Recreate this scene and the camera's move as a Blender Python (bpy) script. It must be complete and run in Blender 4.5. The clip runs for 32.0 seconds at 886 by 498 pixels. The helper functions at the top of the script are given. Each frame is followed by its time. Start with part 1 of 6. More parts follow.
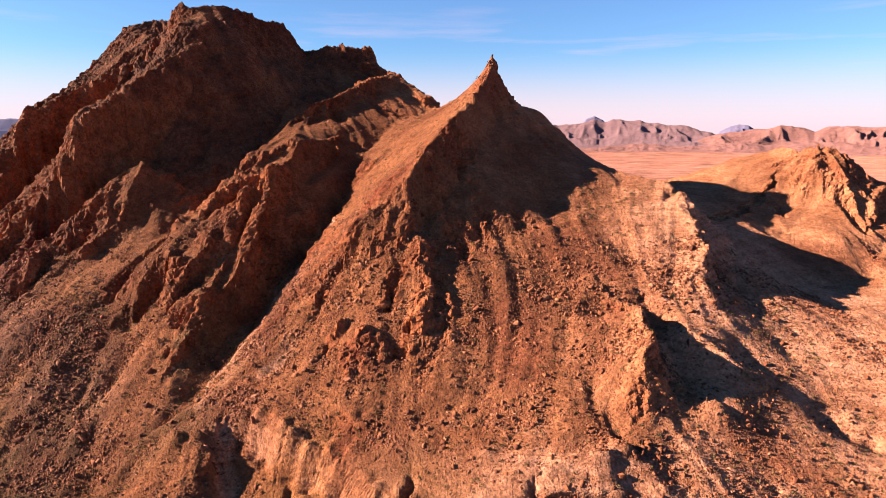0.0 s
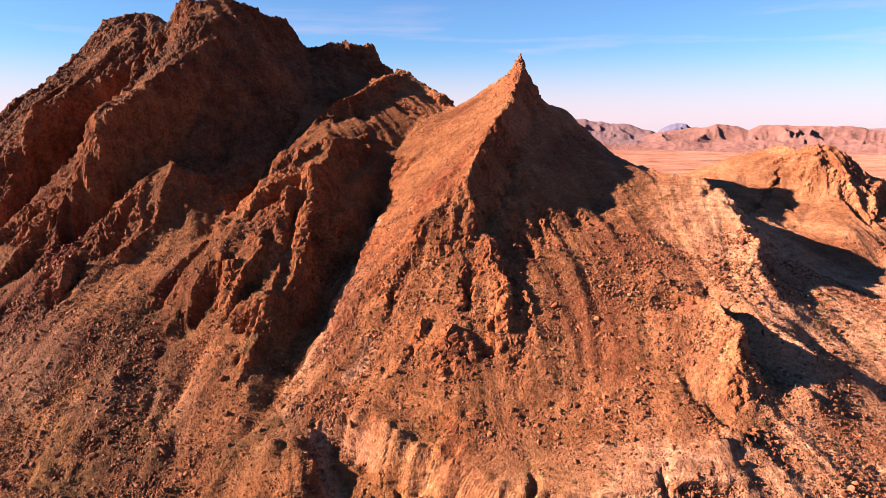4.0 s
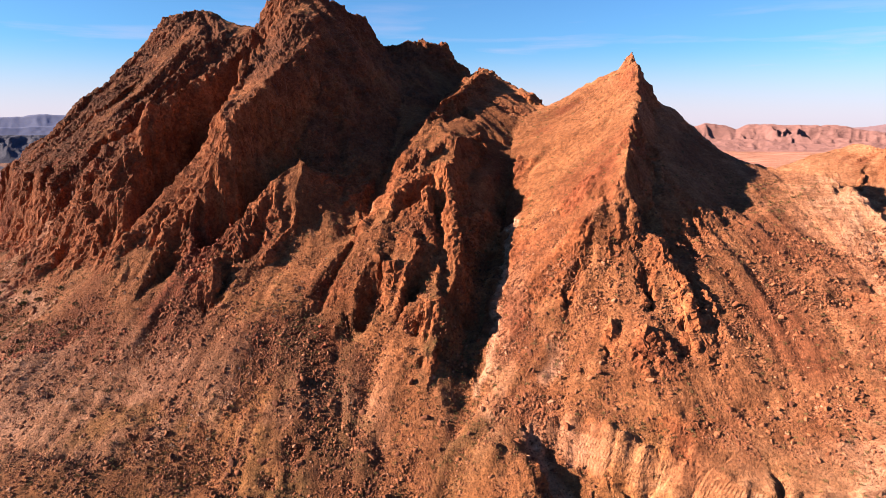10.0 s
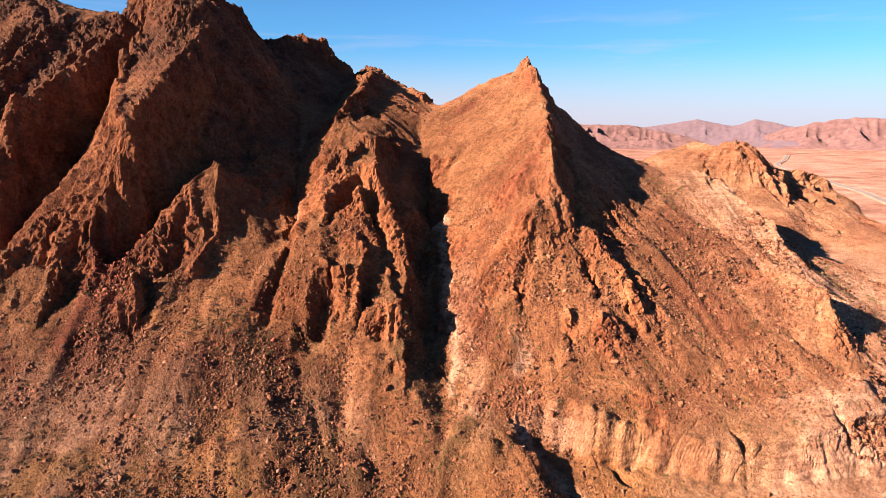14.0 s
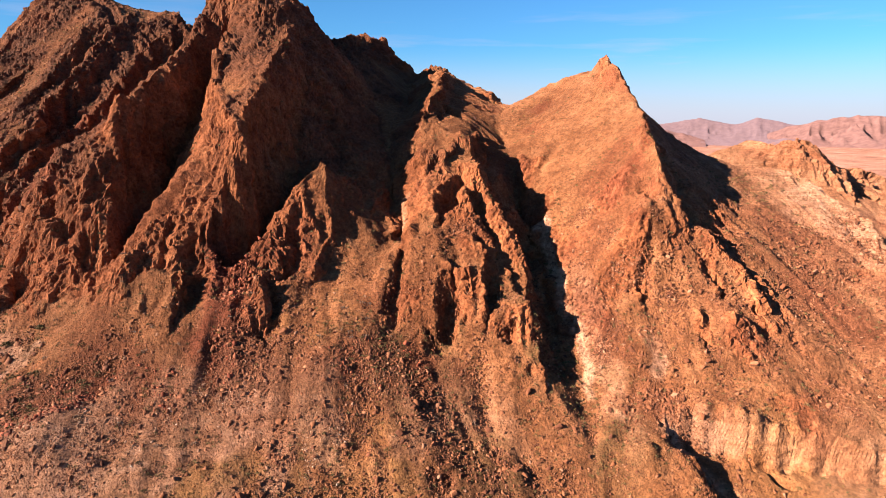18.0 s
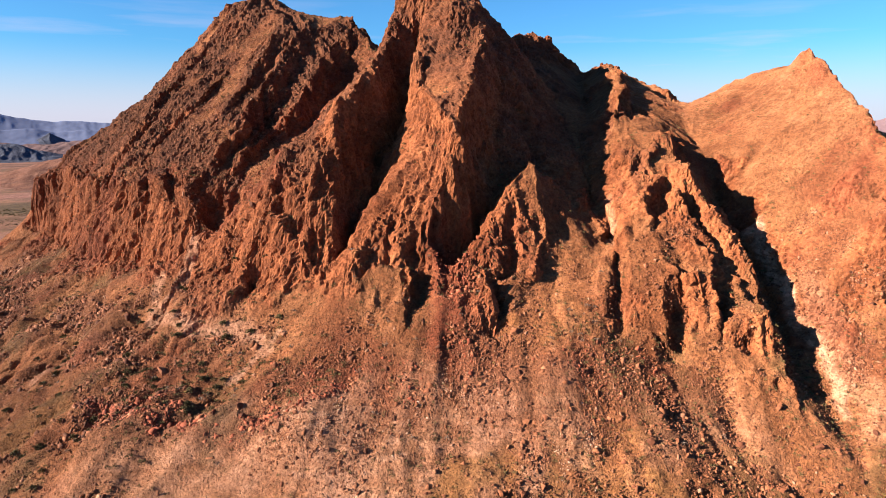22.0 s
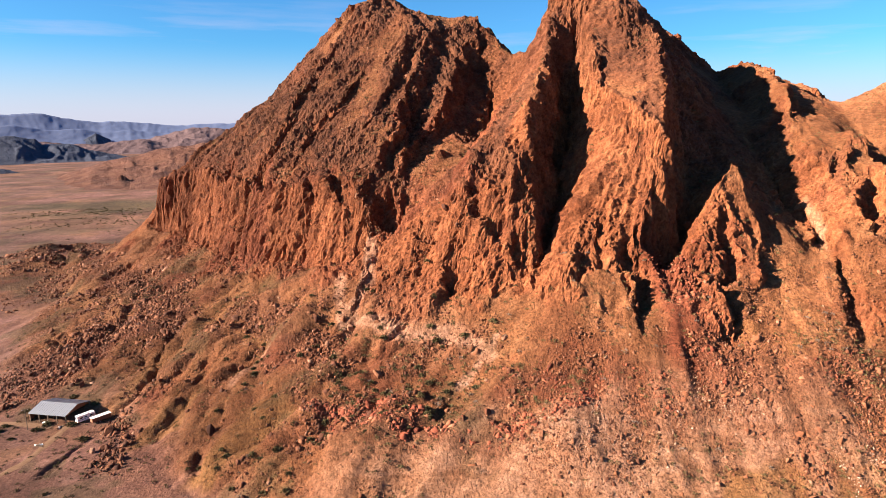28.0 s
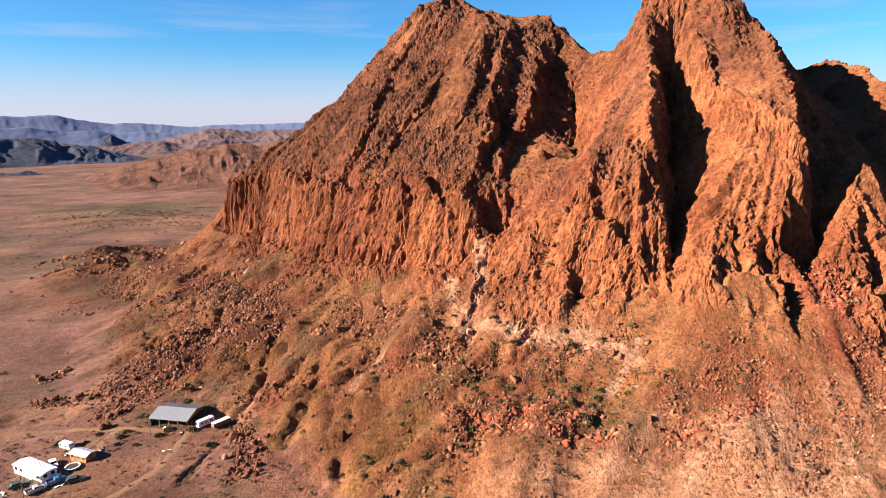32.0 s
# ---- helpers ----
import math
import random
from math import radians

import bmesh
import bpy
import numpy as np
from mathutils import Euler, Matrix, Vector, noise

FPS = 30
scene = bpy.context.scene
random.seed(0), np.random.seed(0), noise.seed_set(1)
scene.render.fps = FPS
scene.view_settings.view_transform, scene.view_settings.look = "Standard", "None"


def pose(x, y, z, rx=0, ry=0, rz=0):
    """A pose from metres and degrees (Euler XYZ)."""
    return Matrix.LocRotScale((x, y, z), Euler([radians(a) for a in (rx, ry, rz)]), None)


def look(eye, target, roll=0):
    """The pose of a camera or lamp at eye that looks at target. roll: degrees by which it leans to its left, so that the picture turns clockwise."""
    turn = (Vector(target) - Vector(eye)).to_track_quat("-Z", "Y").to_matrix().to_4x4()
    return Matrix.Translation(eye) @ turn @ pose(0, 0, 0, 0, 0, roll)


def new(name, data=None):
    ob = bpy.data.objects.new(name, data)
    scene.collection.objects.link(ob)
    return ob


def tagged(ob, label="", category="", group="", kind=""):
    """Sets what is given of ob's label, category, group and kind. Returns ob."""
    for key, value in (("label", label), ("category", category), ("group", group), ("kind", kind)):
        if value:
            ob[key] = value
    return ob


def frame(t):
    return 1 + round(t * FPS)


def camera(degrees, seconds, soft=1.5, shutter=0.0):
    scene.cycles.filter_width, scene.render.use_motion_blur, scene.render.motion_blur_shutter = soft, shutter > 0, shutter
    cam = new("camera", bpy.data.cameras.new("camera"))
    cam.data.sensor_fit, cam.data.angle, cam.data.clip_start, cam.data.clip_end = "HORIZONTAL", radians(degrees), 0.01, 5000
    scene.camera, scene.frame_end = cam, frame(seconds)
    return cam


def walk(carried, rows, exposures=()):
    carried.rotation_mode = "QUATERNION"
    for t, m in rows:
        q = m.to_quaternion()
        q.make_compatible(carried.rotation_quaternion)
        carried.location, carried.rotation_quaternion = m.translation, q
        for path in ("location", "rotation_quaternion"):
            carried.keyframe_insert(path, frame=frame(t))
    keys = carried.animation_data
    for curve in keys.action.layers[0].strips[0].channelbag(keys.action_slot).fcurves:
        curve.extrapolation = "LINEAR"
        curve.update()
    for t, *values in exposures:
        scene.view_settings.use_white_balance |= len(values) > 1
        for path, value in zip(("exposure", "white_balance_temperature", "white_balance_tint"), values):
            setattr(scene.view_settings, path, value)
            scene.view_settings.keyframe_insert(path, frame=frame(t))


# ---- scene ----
cam = camera(71.1, 32.0, soft=0.75)
METRES, EYE, TILT, LEAN, TURN = 310.0, 95.0, -11.2, 0.0, 0.0
ROWS = [
    (0.0, 0.0, 0.0, 0.0, 0.0, 0.0, -0.0),
    (0.5, -0.0158, 0.0001, 0.0003, 0.0, -0.04, -0.01),
    (1.0, -0.0313, 0.0002, -0.0, -0.05, -0.03, 0.04),
    (1.5, -0.0468, 0.0003, 0.0001, -0.38, -0.04, 0.08),
    (2.0, -0.0629, 0.0008, 0.0003, -0.97, -0.08, 0.19),
    (2.5, -0.0783, 0.0014, 0.0003, -1.81, -0.08, 0.32),
    (4.5, -0.1417, 0.0075, 0.0018, -5.87, -0.24, 1.04),
    (5.0, -0.1576, 0.0096, 0.002, -6.12, -0.23, 1.09),
    (5.5, -0.1733, 0.0118, 0.0021, -6.19, -0.22, 1.09),
    (6.0, -0.1889, 0.0141, 0.0028, -6.16, -0.25, 1.12),
    (6.5, -0.2047, 0.0165, 0.0033, -6.12, -0.26, 1.11),
    (7.0, -0.2192, 0.0183, 0.0032, -5.99, -0.2, 1.09),
    (7.5, -0.2346, 0.0205, 0.0037, -5.86, -0.22, 1.07),
    (8.0, -0.2502, 0.0227, 0.004, -5.77, -0.23, 1.04),
    (8.5, -0.2655, 0.0249, 0.0044, -5.64, -0.24, 1.04),
    (9.0, -0.2811, 0.0269, 0.0049, -5.65, -0.24, 1.07),
    (9.5, -0.2961, 0.0289, 0.005, -5.9, -0.25, 1.11),
    (10.0, -0.3116, 0.0311, 0.0057, -6.83, -0.3, 1.28),
    (10.5, -0.3264, 0.0334, 0.0063, -8.4, -0.35, 1.55),
    (11.0, -0.3421, 0.0361, 0.0071, -10.88, -0.46, 2.0),
    (11.5, -0.3576, 0.0395, 0.0079, -13.44, -0.58, 2.41),
    (12.0, -0.3724, 0.0434, 0.0087, -16.26, -0.73, 2.89),
    (12.5, -0.3877, 0.0483, 0.0096, -18.78, -0.86, 3.27),
    (13.0, -0.4029, 0.0542, 0.0111, -20.89, -1.04, 3.63),
    (13.5, -0.4171, 0.0603, 0.0124, -22.02, -1.14, 3.82),
    (14.0, -0.4315, 0.0669, 0.0135, -22.76, -1.2, 3.94),
    (14.5, -0.446, 0.074, 0.0149, -23.2, -1.25, 4.01),
    (16.5, -0.5012, 0.1021, 0.0198, -23.5, -1.27, 4.24),
    (17.0, -0.5144, 0.1087, 0.0209, -23.38, -1.25, 4.26),
    (17.5, -0.5286, 0.1155, 0.0223, -23.3, -1.25, 4.26),
    (18.0, -0.5429, 0.1224, 0.0236, -23.02, -1.23, 4.24),
    (18.5, -0.5571, 0.1288, 0.0248, -21.96, -1.14, 4.1),
    (19.0, -0.5712, 0.1351, 0.0263, -20.69, -1.06, 3.89),
    (19.5, -0.5856, 0.141, 0.0279, -19.26, -1.01, 3.63),
    (20.0, -0.5999, 0.1465, 0.0285, -17.79, -0.86, 3.47),
    (20.5, -0.6144, 0.1516, 0.0299, -16.48, -0.82, 3.27),
    (21.0, -0.6285, 0.1564, 0.0311, -15.44, -0.8, 3.1),
    (21.5, -0.6432, 0.1611, 0.0321, -14.74, -0.78, 3.0),
    (22.0, -0.6579, 0.1655, 0.0332, -14.23, -0.77, 2.94),
    (22.5, -0.6726, 0.17, 0.0345, -13.82, -0.8, 2.91),
    (23.0, -0.6874, 0.1743, 0.0356, -13.48, -0.79, 2.86),
    (23.5, -0.7021, 0.1786, 0.0365, -13.19, -0.74, 2.84),
    (24.0, -0.7169, 0.1828, 0.0375, -12.91, -0.71, 2.78),
    (24.5, -0.7317, 0.1871, 0.0387, -12.66, -0.72, 2.77),
    (25.0, -0.7467, 0.1914, 0.0395, -12.46, -0.72, 2.74),
    (25.5, -0.7614, 0.1956, 0.0407, -12.34, -0.73, 2.72),
    (27.5, -0.8214, 0.2131, 0.0454, -11.92, -0.76, 2.66),
    (28.0, -0.8363, 0.2176, 0.0462, -11.82, -0.71, 2.63),
    (28.5, -0.8516, 0.2221, 0.0474, -11.78, -0.73, 2.65),
    (29.0, -0.8665, 0.2265, 0.0486, -11.69, -0.73, 2.7),
    (29.5, -0.8816, 0.231, 0.0496, -11.61, -0.72, 2.69),
    (30.0, -0.8969, 0.2354, 0.0507, -11.55, -0.72, 2.72),
    (30.5, -0.9119, 0.2398, 0.0515, -11.45, -0.71, 2.76),
    (31.0, -0.9269, 0.2443, 0.0525, -11.38, -0.7, 2.77),
    (31.5, -0.9419, 0.2488, 0.0536, -11.33, -0.7, 2.76),
    (32.0, -0.9566, 0.2534, 0.0544, -11.23, -0.66, 2.74),
]
EXPOSURES = [(0.0, 2.90, 7800, 33), (5.0, 2.87, 7600, 29), (9.0, 2.80, 7150, 22), (13.0, 2.67, 6650, 15), (17.0, 2.60, 6500, 12), (24.0, 2.73, 6350, 9), (32.0, 2.66, 6300, 8)]
walk(cam, [(t, pose(0, 0, EYE, TILT, LEAN, TURN) @ pose(METRES * x, METRES * y, METRES * z, 90 + pitch, roll, yaw)) for t, x, y, z, yaw, pitch, roll in ROWS], EXPOSURES)


# ---- sky, sun ----
SUN_TO = Vector((-139.0, -11.0, 61.0)).normalized()
world = bpy.data.worlds.new("desert_sky")
scene.world = world
world.use_nodes = True
wn, wl = world.node_tree.nodes, world.node_tree.links
wn.clear()
w_out, w_bg, w_sky = wn.new("ShaderNodeOutputWorld"), wn.new("ShaderNodeBackground"), wn.new("ShaderNodeTexSky")
w_sky.sky_type, w_sky.sun_disc = "NISHITA", False
w_sky.sun_elevation = math.asin(SUN_TO.z)
w_sky.sun_rotation = math.atan2(SUN_TO.x, SUN_TO.y)
w_sky.altitude, w_sky.air_density, w_sky.dust_density, w_sky.ozone_density = 700, 1.0, 0.6, 1.6
w_bg.inputs["Strength"].default_value = 0.0305
# thin haze over the horizon and a few wisps of high cloud
w_geo, w_sep = wn.new("ShaderNodeTexCoord"), wn.new("ShaderNodeSeparateXYZ")
wl.new(w_geo.outputs["Generated"], w_sep.inputs["Vector"])
w_tint = wn.new("ShaderNodeMix")
w_tint.data_type, w_tint.blend_type = "RGBA", "MULTIPLY"
w_tint.inputs[0].default_value = 1.0
w_tint.inputs[7].default_value = (0.27, 0.61, 0.92, 1)
wl.new(w_sky.outputs["Color"], w_tint.inputs[6])
w_map = wn.new("ShaderNodeMapping")
w_map.inputs["Scale"].default_value = (2.2, 2.2, 26.0)
wl.new(w_geo.outputs["Generated"], w_map.inputs["Vector"])
w_cl = wn.new("ShaderNodeTexNoise")
w_cl.inputs["Scale"].default_value, w_cl.inputs["Detail"].default_value, w_cl.inputs["Roughness"].default_value = 1.6, 6, 0.55
wl.new(w_map.outputs["Vector"], w_cl.inputs["Vector"])
w_wisp = wn.new("ShaderNodeMapRange")
w_wisp.inputs["From Min"].default_value, w_wisp.inputs["From Max"].default_value, w_wisp.inputs["To Max"].default_value = 0.54, 0.80, 0.26
wl.new(w_cl.outputs["Fac"], w_wisp.inputs["Value"])
w_low = wn.new("ShaderNodeMapRange")
w_low.inputs["From Min"].default_value, w_low.inputs["From Max"].default_value = 0.12, 0.0
w_low.inputs["To Min"].default_value, w_low.inputs["To Max"].default_value = 0.0, 0.70
w_low.interpolation_type = "SMOOTHSTEP"
wl.new(w_sep.outputs["Z"], w_low.inputs["Value"])
w_max = wn.new("ShaderNodeMath")
w_max.operation = "MAXIMUM"
w_thin = wn.new("ShaderNodeMapRange")
w_thin.inputs["From Min"].default_value, w_thin.inputs["From Max"].default_value = 0.20, 0.10
w_thin.inputs["To Min"].default_value, w_thin.inputs["To Max"].default_value = 0.2, 1.6
wl.new(w_sep.outputs["Z"], w_thin.inputs["Value"])
w_veil = wn.new("ShaderNodeMath")
w_veil.operation = "MULTIPLY"
wl.new(w_wisp.outputs["Result"], w_veil.inputs[0]), wl.new(w_thin.outputs["Result"], w_veil.inputs[1])
wl.new(w_veil.outputs["Value"], w_max.inputs[0]), wl.new(w_low.outputs["Result"], w_max.inputs[1])
w_mix = wn.new("ShaderNodeMix")
w_mix.data_type = "RGBA"
w_mix.inputs[7].default_value = (4.55, 3.85, 4.7, 1)
wl.new(w_max.outputs["Value"], w_mix.inputs[0]), wl.new(w_tint.outputs[2], w_mix.inputs[6])
wl.new(w_mix.outputs[2], w_bg.inputs["Color"])
wl.new(w_bg.outputs["Background"], w_out.inputs["Surface"])

sun = new("sun", bpy.data.lights.new("sun", "SUN"))
sun.data.energy, sun.data.angle, sun.data.color = 5.2, radians(0.5), (1.0, 0.80, 0.62)
scene.view_settings.exposure = 2.60
sun.matrix_world = look(SUN_TO * 1000, (0, 0, 0))


# ---- materials ----
def material(name, rough=0.9, metal=0.0, spec=0.25):
    m = bpy.data.materials.new(name)
    m.use_nodes = True
    b = m.node_tree.nodes["Principled BSDF"]
    b.inputs["Roughness"].default_value, b.inputs["Metallic"].default_value = rough, metal
    b.inputs["Specular IOR Level"].default_value = spec
    b.inputs["Diffuse Roughness"].default_value = 1.0 if rough > 0.85 else 0.0
    return m, m.node_tree.nodes, m.node_tree.links, b


def noise_node(n, l, vec, scale, detail=6.0, rough=0.6, kind="ShaderNodeTexNoise"):
    t = n.new(kind)
    t.inputs["Scale"].default_value = scale
    if kind == "ShaderNodeTexNoise":
        t.inputs["Detail"].default_value, t.inputs["Roughness"].default_value = detail, rough
    l.new(vec, t.inputs["Vector"])
    return t


def ramp(n, l, src, *stops):
    r = n.new("ShaderNodeValToRGB")
    e = r.color_ramp.elements
    while len(e) < len(stops):
        e.new(0.5)
    for el, (p, c) in zip(e, stops):
        el.position, el.color = p, (*c, 1) if len(c) == 3 else c
    l.new(src, r.inputs["Fac"])
    return r


def mix(n, l, fac, a, b, mode="MIX"):
    m = n.new("ShaderNodeMix")
    m.data_type, m.blend_type = "RGBA", mode
    for sock, v in ((m.inputs[0], fac), (m.inputs[6], a), (m.inputs[7], b)):
        if isinstance(v, (int, float)):
            sock.default_value = v
        elif isinstance(v, tuple):
            sock.default_value = (*v, 1)
        else:
            l.new(v, sock)
    return m.outputs[2]


def bump(n, l, height, strength, distance, base=None):
    b = n.new("ShaderNodeBump")
    b.inputs["Strength"].default_value, b.inputs["Distance"].default_value = strength, distance
    l.new(height, b.inputs["Height"])
    if base is not None:
        l.new(base, b.inputs["Normal"])
    return b.outputs["Normal"]


def attr(n, name):
    a = n.new("ShaderNodeAttribute")
    a.attribute_name = name
    return a.outputs["Fac"]


def make_earth():
    """Rock, scree and desert floor: zone attributes give the kind of ground, noise gives grain and stains."""
    m, n, l, b = material("weathered_volcanic_rock", 0.95, 0, 0.12)
    pos = n.new("ShaderNodeNewGeometry").outputs["Position"]
    fine = noise_node(n, l, pos, 1.5, 9, 0.75)
    mid = noise_node(n, l, pos, 0.16, 7, 0.68)
    broad = noise_node(n, l, pos, 0.022, 5, 0.6)
    band = n.new("ShaderNodeMapping")
    band.inputs["Scale"].default_value = (0.7, 1.4, 1.0)
    l.new(pos, band.inputs["Vector"])
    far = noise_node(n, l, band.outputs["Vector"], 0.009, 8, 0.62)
    mf = mid.outputs["Fac"]
    rock = ramp(n, l, mf, (0.3, (0.110, 0.036, 0.017)), (0.5, (0.186, 0.063, 0.026)), (0.7, (0.248, 0.095, 0.042)))
    scree = ramp(n, l, mf, (0.3, (0.126, 0.049, 0.022)), (0.5, (0.190, 0.077, 0.034)), (0.72, (0.250, 0.115, 0.057)))
    col = mix(n, l, attr(n, "rocky"), scree.outputs["Color"], rock.outputs["Color"])
    dust = ramp(n, l, mf, (0.32, (0.112, 0.052, 0.037)), (0.55, (0.156, 0.078, 0.056)), (0.72, (0.205, 0.111, 0.086)))
    # paler wash bands lean pink-blue: distance haze mixed into the floor's colour
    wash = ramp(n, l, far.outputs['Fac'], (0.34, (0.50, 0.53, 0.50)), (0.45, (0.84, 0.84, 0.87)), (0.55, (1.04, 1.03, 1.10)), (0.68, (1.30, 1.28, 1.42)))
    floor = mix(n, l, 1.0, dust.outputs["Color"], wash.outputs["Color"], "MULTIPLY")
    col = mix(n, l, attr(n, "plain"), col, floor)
    pale = ramp(n, l, mf, (0.3, (0.252, 0.122, 0.072)), (0.6, (0.318, 0.178, 0.120)), (0.75, (0.345, 0.224, 0.170)))
    layer = n.new("ShaderNodeMapping")
    layer.inputs["Scale"].default_value = (0.05, 0.05, 0.9)
    l.new(pos, layer.inputs["Vector"])
    beds = noise_node(n, l, layer.outputs["Vector"], 1.0, 4, 0.6)
    bedding = ramp(n, l, beds.outputs["Fac"], (0.36, (0.74, 0.68, 0.62)), (0.46, (1.0, 0.98, 0.95)), (0.62, (1.14, 1.16, 1.18)))
    col = mix(n, l, attr(n, "pale"), col, mix(n, l, 1.0, pale.outputs["Color"], bedding.outputs["Color"], "MULTIPLY"))
    ochre = ramp(n, l, mf, (0.3, (0.146, 0.066, 0.024)), (0.7, (0.236, 0.118, 0.048)))
    col = mix(n, l, attr(n, "ochre"), col, ochre.outputs["Color"])
    red = ramp(n, l, mf, (0.3, (0.101, 0.027, 0.014)), (0.7, (0.182, 0.057, 0.029)))
    col = mix(n, l, attr(n, "red"), col, red.outputs["Color"])
    dark = ramp(n, l, mf, (0.3, (0.059, 0.024, 0.014)), (0.5, (0.105, 0.040, 0.021)), (0.7, (0.149, 0.062, 0.031)))
    col = mix(n, l, attr(n, "varnish"), col, dark.outputs["Color"])
    olive = ramp(n, l, mf, (0.3, (0.034, 0.027, 0.012)), (0.7, (0.088, 0.062, 0.028)))
    col = mix(n, l, attr(n, "green"), col, olive.outputs["Color"])
    speck = ramp(n, l, fine.outputs["Fac"], (0.30, (0.44, 0.41, 0.39)), (0.46, (0.90, 0.90, 0.90)), (0.60, (1.12, 1.12, 1.1)), (0.74, (1.6, 1.6, 1.6)))
    col = mix(n, l, 1.0, col, speck.outputs["Color"], "MULTIPLY")
    tone = noise_node(n, l, pos, 1.1, kind="ShaderNodeTexVoronoi")
    grey = n.new("ShaderNodeSeparateColor")
    l.new(tone.outputs["Color"], grey.inputs["Color"])
    piece = ramp(n, l, grey.outputs["Red"], (0.0, (0.62, 0.60, 0.58)), (0.5, (1.0, 1.0, 1.0)), (1.0, (1.30, 1.30, 1.30)))
    col = mix(n, l, 0.6, col, mix(n, l, 1.0, col, piece.outputs["Color"], "MULTIPLY"))
    stain = ramp(n, l, broad.outputs['Fac'], (0.36, (0.66, 0.60, 0.57)), (0.5, (0.96, 0.95, 0.94)), (0.64, (1.20, 1.20, 1.18)))
    col = mix(n, l, 1.0, col, stain.outputs["Color"], "MULTIPLY")
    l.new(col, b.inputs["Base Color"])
    jitter = n.new("ShaderNodeMix")
    jitter.data_type, jitter.blend_type = "RGBA", "ADD"
    jitter.inputs[0].default_value = 0.55
    l.new(pos, jitter.inputs[6]), l.new(fine.outputs["Color"], jitter.inputs[7])
    cells = noise_node(n, l, jitter.outputs[2], 0.95, kind="ShaderNodeTexVoronoi")
    chips = noise_node(n, l, jitter.outputs[2], 2.3, kind="ShaderNodeTexVoronoi")
    cells.distance = chips.distance = "MANHATTAN"
    level = n.new("ShaderNodeMath")
    level.operation = "MULTIPLY_ADD"
    l.new(attr(n, "plain"), level.inputs[0])
    level.inputs[1].default_value, level.inputs[2].default_value = -0.8, 1.0
    firm = n.new("ShaderNodeMath")
    firm.operation = "MULTIPLY_ADD"
    l.new(attr(n, "rocky"), firm.inputs[0]), l.new(level.outputs["Value"], firm.inputs[2])
    firm.inputs[1].default_value, firm.use_clamp = -0.35, True
    nb = bump(n, l, cells.outputs["Distance"], 0.9, 0.60)
    nb = bump(n, l, chips.outputs["Distance"], 0.9, 0.34, nb)
    for node in [k for k in n if k.bl_idname == "ShaderNodeBump"]:
        node.invert = True
    nb = bump(n, l, fine.outputs["Fac"], 1.0, 0.7, nb)
    for node in [k for k in n if k.bl_idname == "ShaderNodeBump"]:
        l.new(firm.outputs["Value"], node.inputs["Strength"])
    l.new(nb, b.inputs["Normal"])
    return m


def make_hill(name, dark, light, relief=0.8):
    m, n, l, b = material(name, 0.95, 0, 0.1)
    pos = n.new("ShaderNodeNewGeometry").outputs["Position"]
    mid = noise_node(n, l, pos, 0.03, 9, 0.7)
    a = ramp(n, l, mid.outputs["Fac"], (0.35, dark), (0.65, light))
    l.new(a.outputs["Color"], b.inputs["Base Color"])
    l.new(bump(n, l, mid.outputs["Fac"], relief, 14.0), b.inputs["Normal"])
    return m


M_EARTH = make_earth()
M_HILL_RED = make_hill("far_red_hill", (0.070, 0.038, 0.038), (0.120, 0.067, 0.064))
# purple cast: aerial haze put into the far hills' base colour
M_HILL_PURPLE = make_hill("far_purple_haze_hill", (0.064, 0.044, 0.055), (0.091, 0.063, 0.074), 0.5)
# blue cast and weak bump: distance haze put into this range's material
M_HILL_BLUE = make_hill("far_haze_tinted_hill", (0.082, 0.110, 0.198), (0.091, 0.118, 0.209), 0.08)
M_HILL_FOOT = make_hill("brown_foothill", (0.076, 0.033, 0.023), (0.156, 0.073, 0.049), 0.9)
# lighter pinkish tone for haze over the western hills, held in the colour
M_HILL_PINK_HAZE = make_hill("far_pink_haze_hill", (0.082, 0.054, 0.060), (0.135, 0.088, 0.088), 0.6)
# the peaks' blue is distance haze as well, set in the base colour
M_HILL_PEAK = make_hill("far_haze_tinted_peak", (0.056, 0.062, 0.114), (0.065, 0.071, 0.123), 0.2)
# dark rock with a blue haze cast in its colour
M_HILL_DARK = make_hill("haze_tinted_dark_rock", (0.027, 0.038, 0.067), (0.056, 0.065, 0.097))


# ---- the mountain's shape: crests, gullies and foot lines, spread between by a membrane ----
LINES = []


def line(owner, *pts):
    LINES.append((owner, np.array(pts, float)))


# main summit and its cliff
line("main_peak", (-332, 480, 75), (-306, 469, 91), (-281, 474, 111), (-266, 474, 127), (-257, 473, 136), (-245, 477, 147), (-235, 476, 157), (-226, 472, 164))
line("main_peak", (-226, 472, 164), (-208, 482, 169), (-190, 482, 164), (-178, 476, 160), (-166, 462, 158), (-158, 440, 156))
line("main_peak", (-226, 472, 164), (-203, 446, 159), (-188, 442, 155), (-176, 446, 154), (-158, 440, 156))
line("main_peak", (-158, 440, 156), (-153, 420, 141), (-150, 400, 129), (-146, 378, 130), (-150, 360, 133), (-147, 352, 147))
line("main_peak", (-332, 480, 75), (-350, 486, 62))
line("main_peak", (-147, 398, 132), (-134, 410, 125), (-124, 440, 112), (-115, 480, 92))
line("main_peak", (-203, 446, 159), (-205, 420, 142), (-197, 396, 126.5), (-214, 378, 110.5), (-220, 350, 93), (-224, 333, 81), (-234, 313, 68))
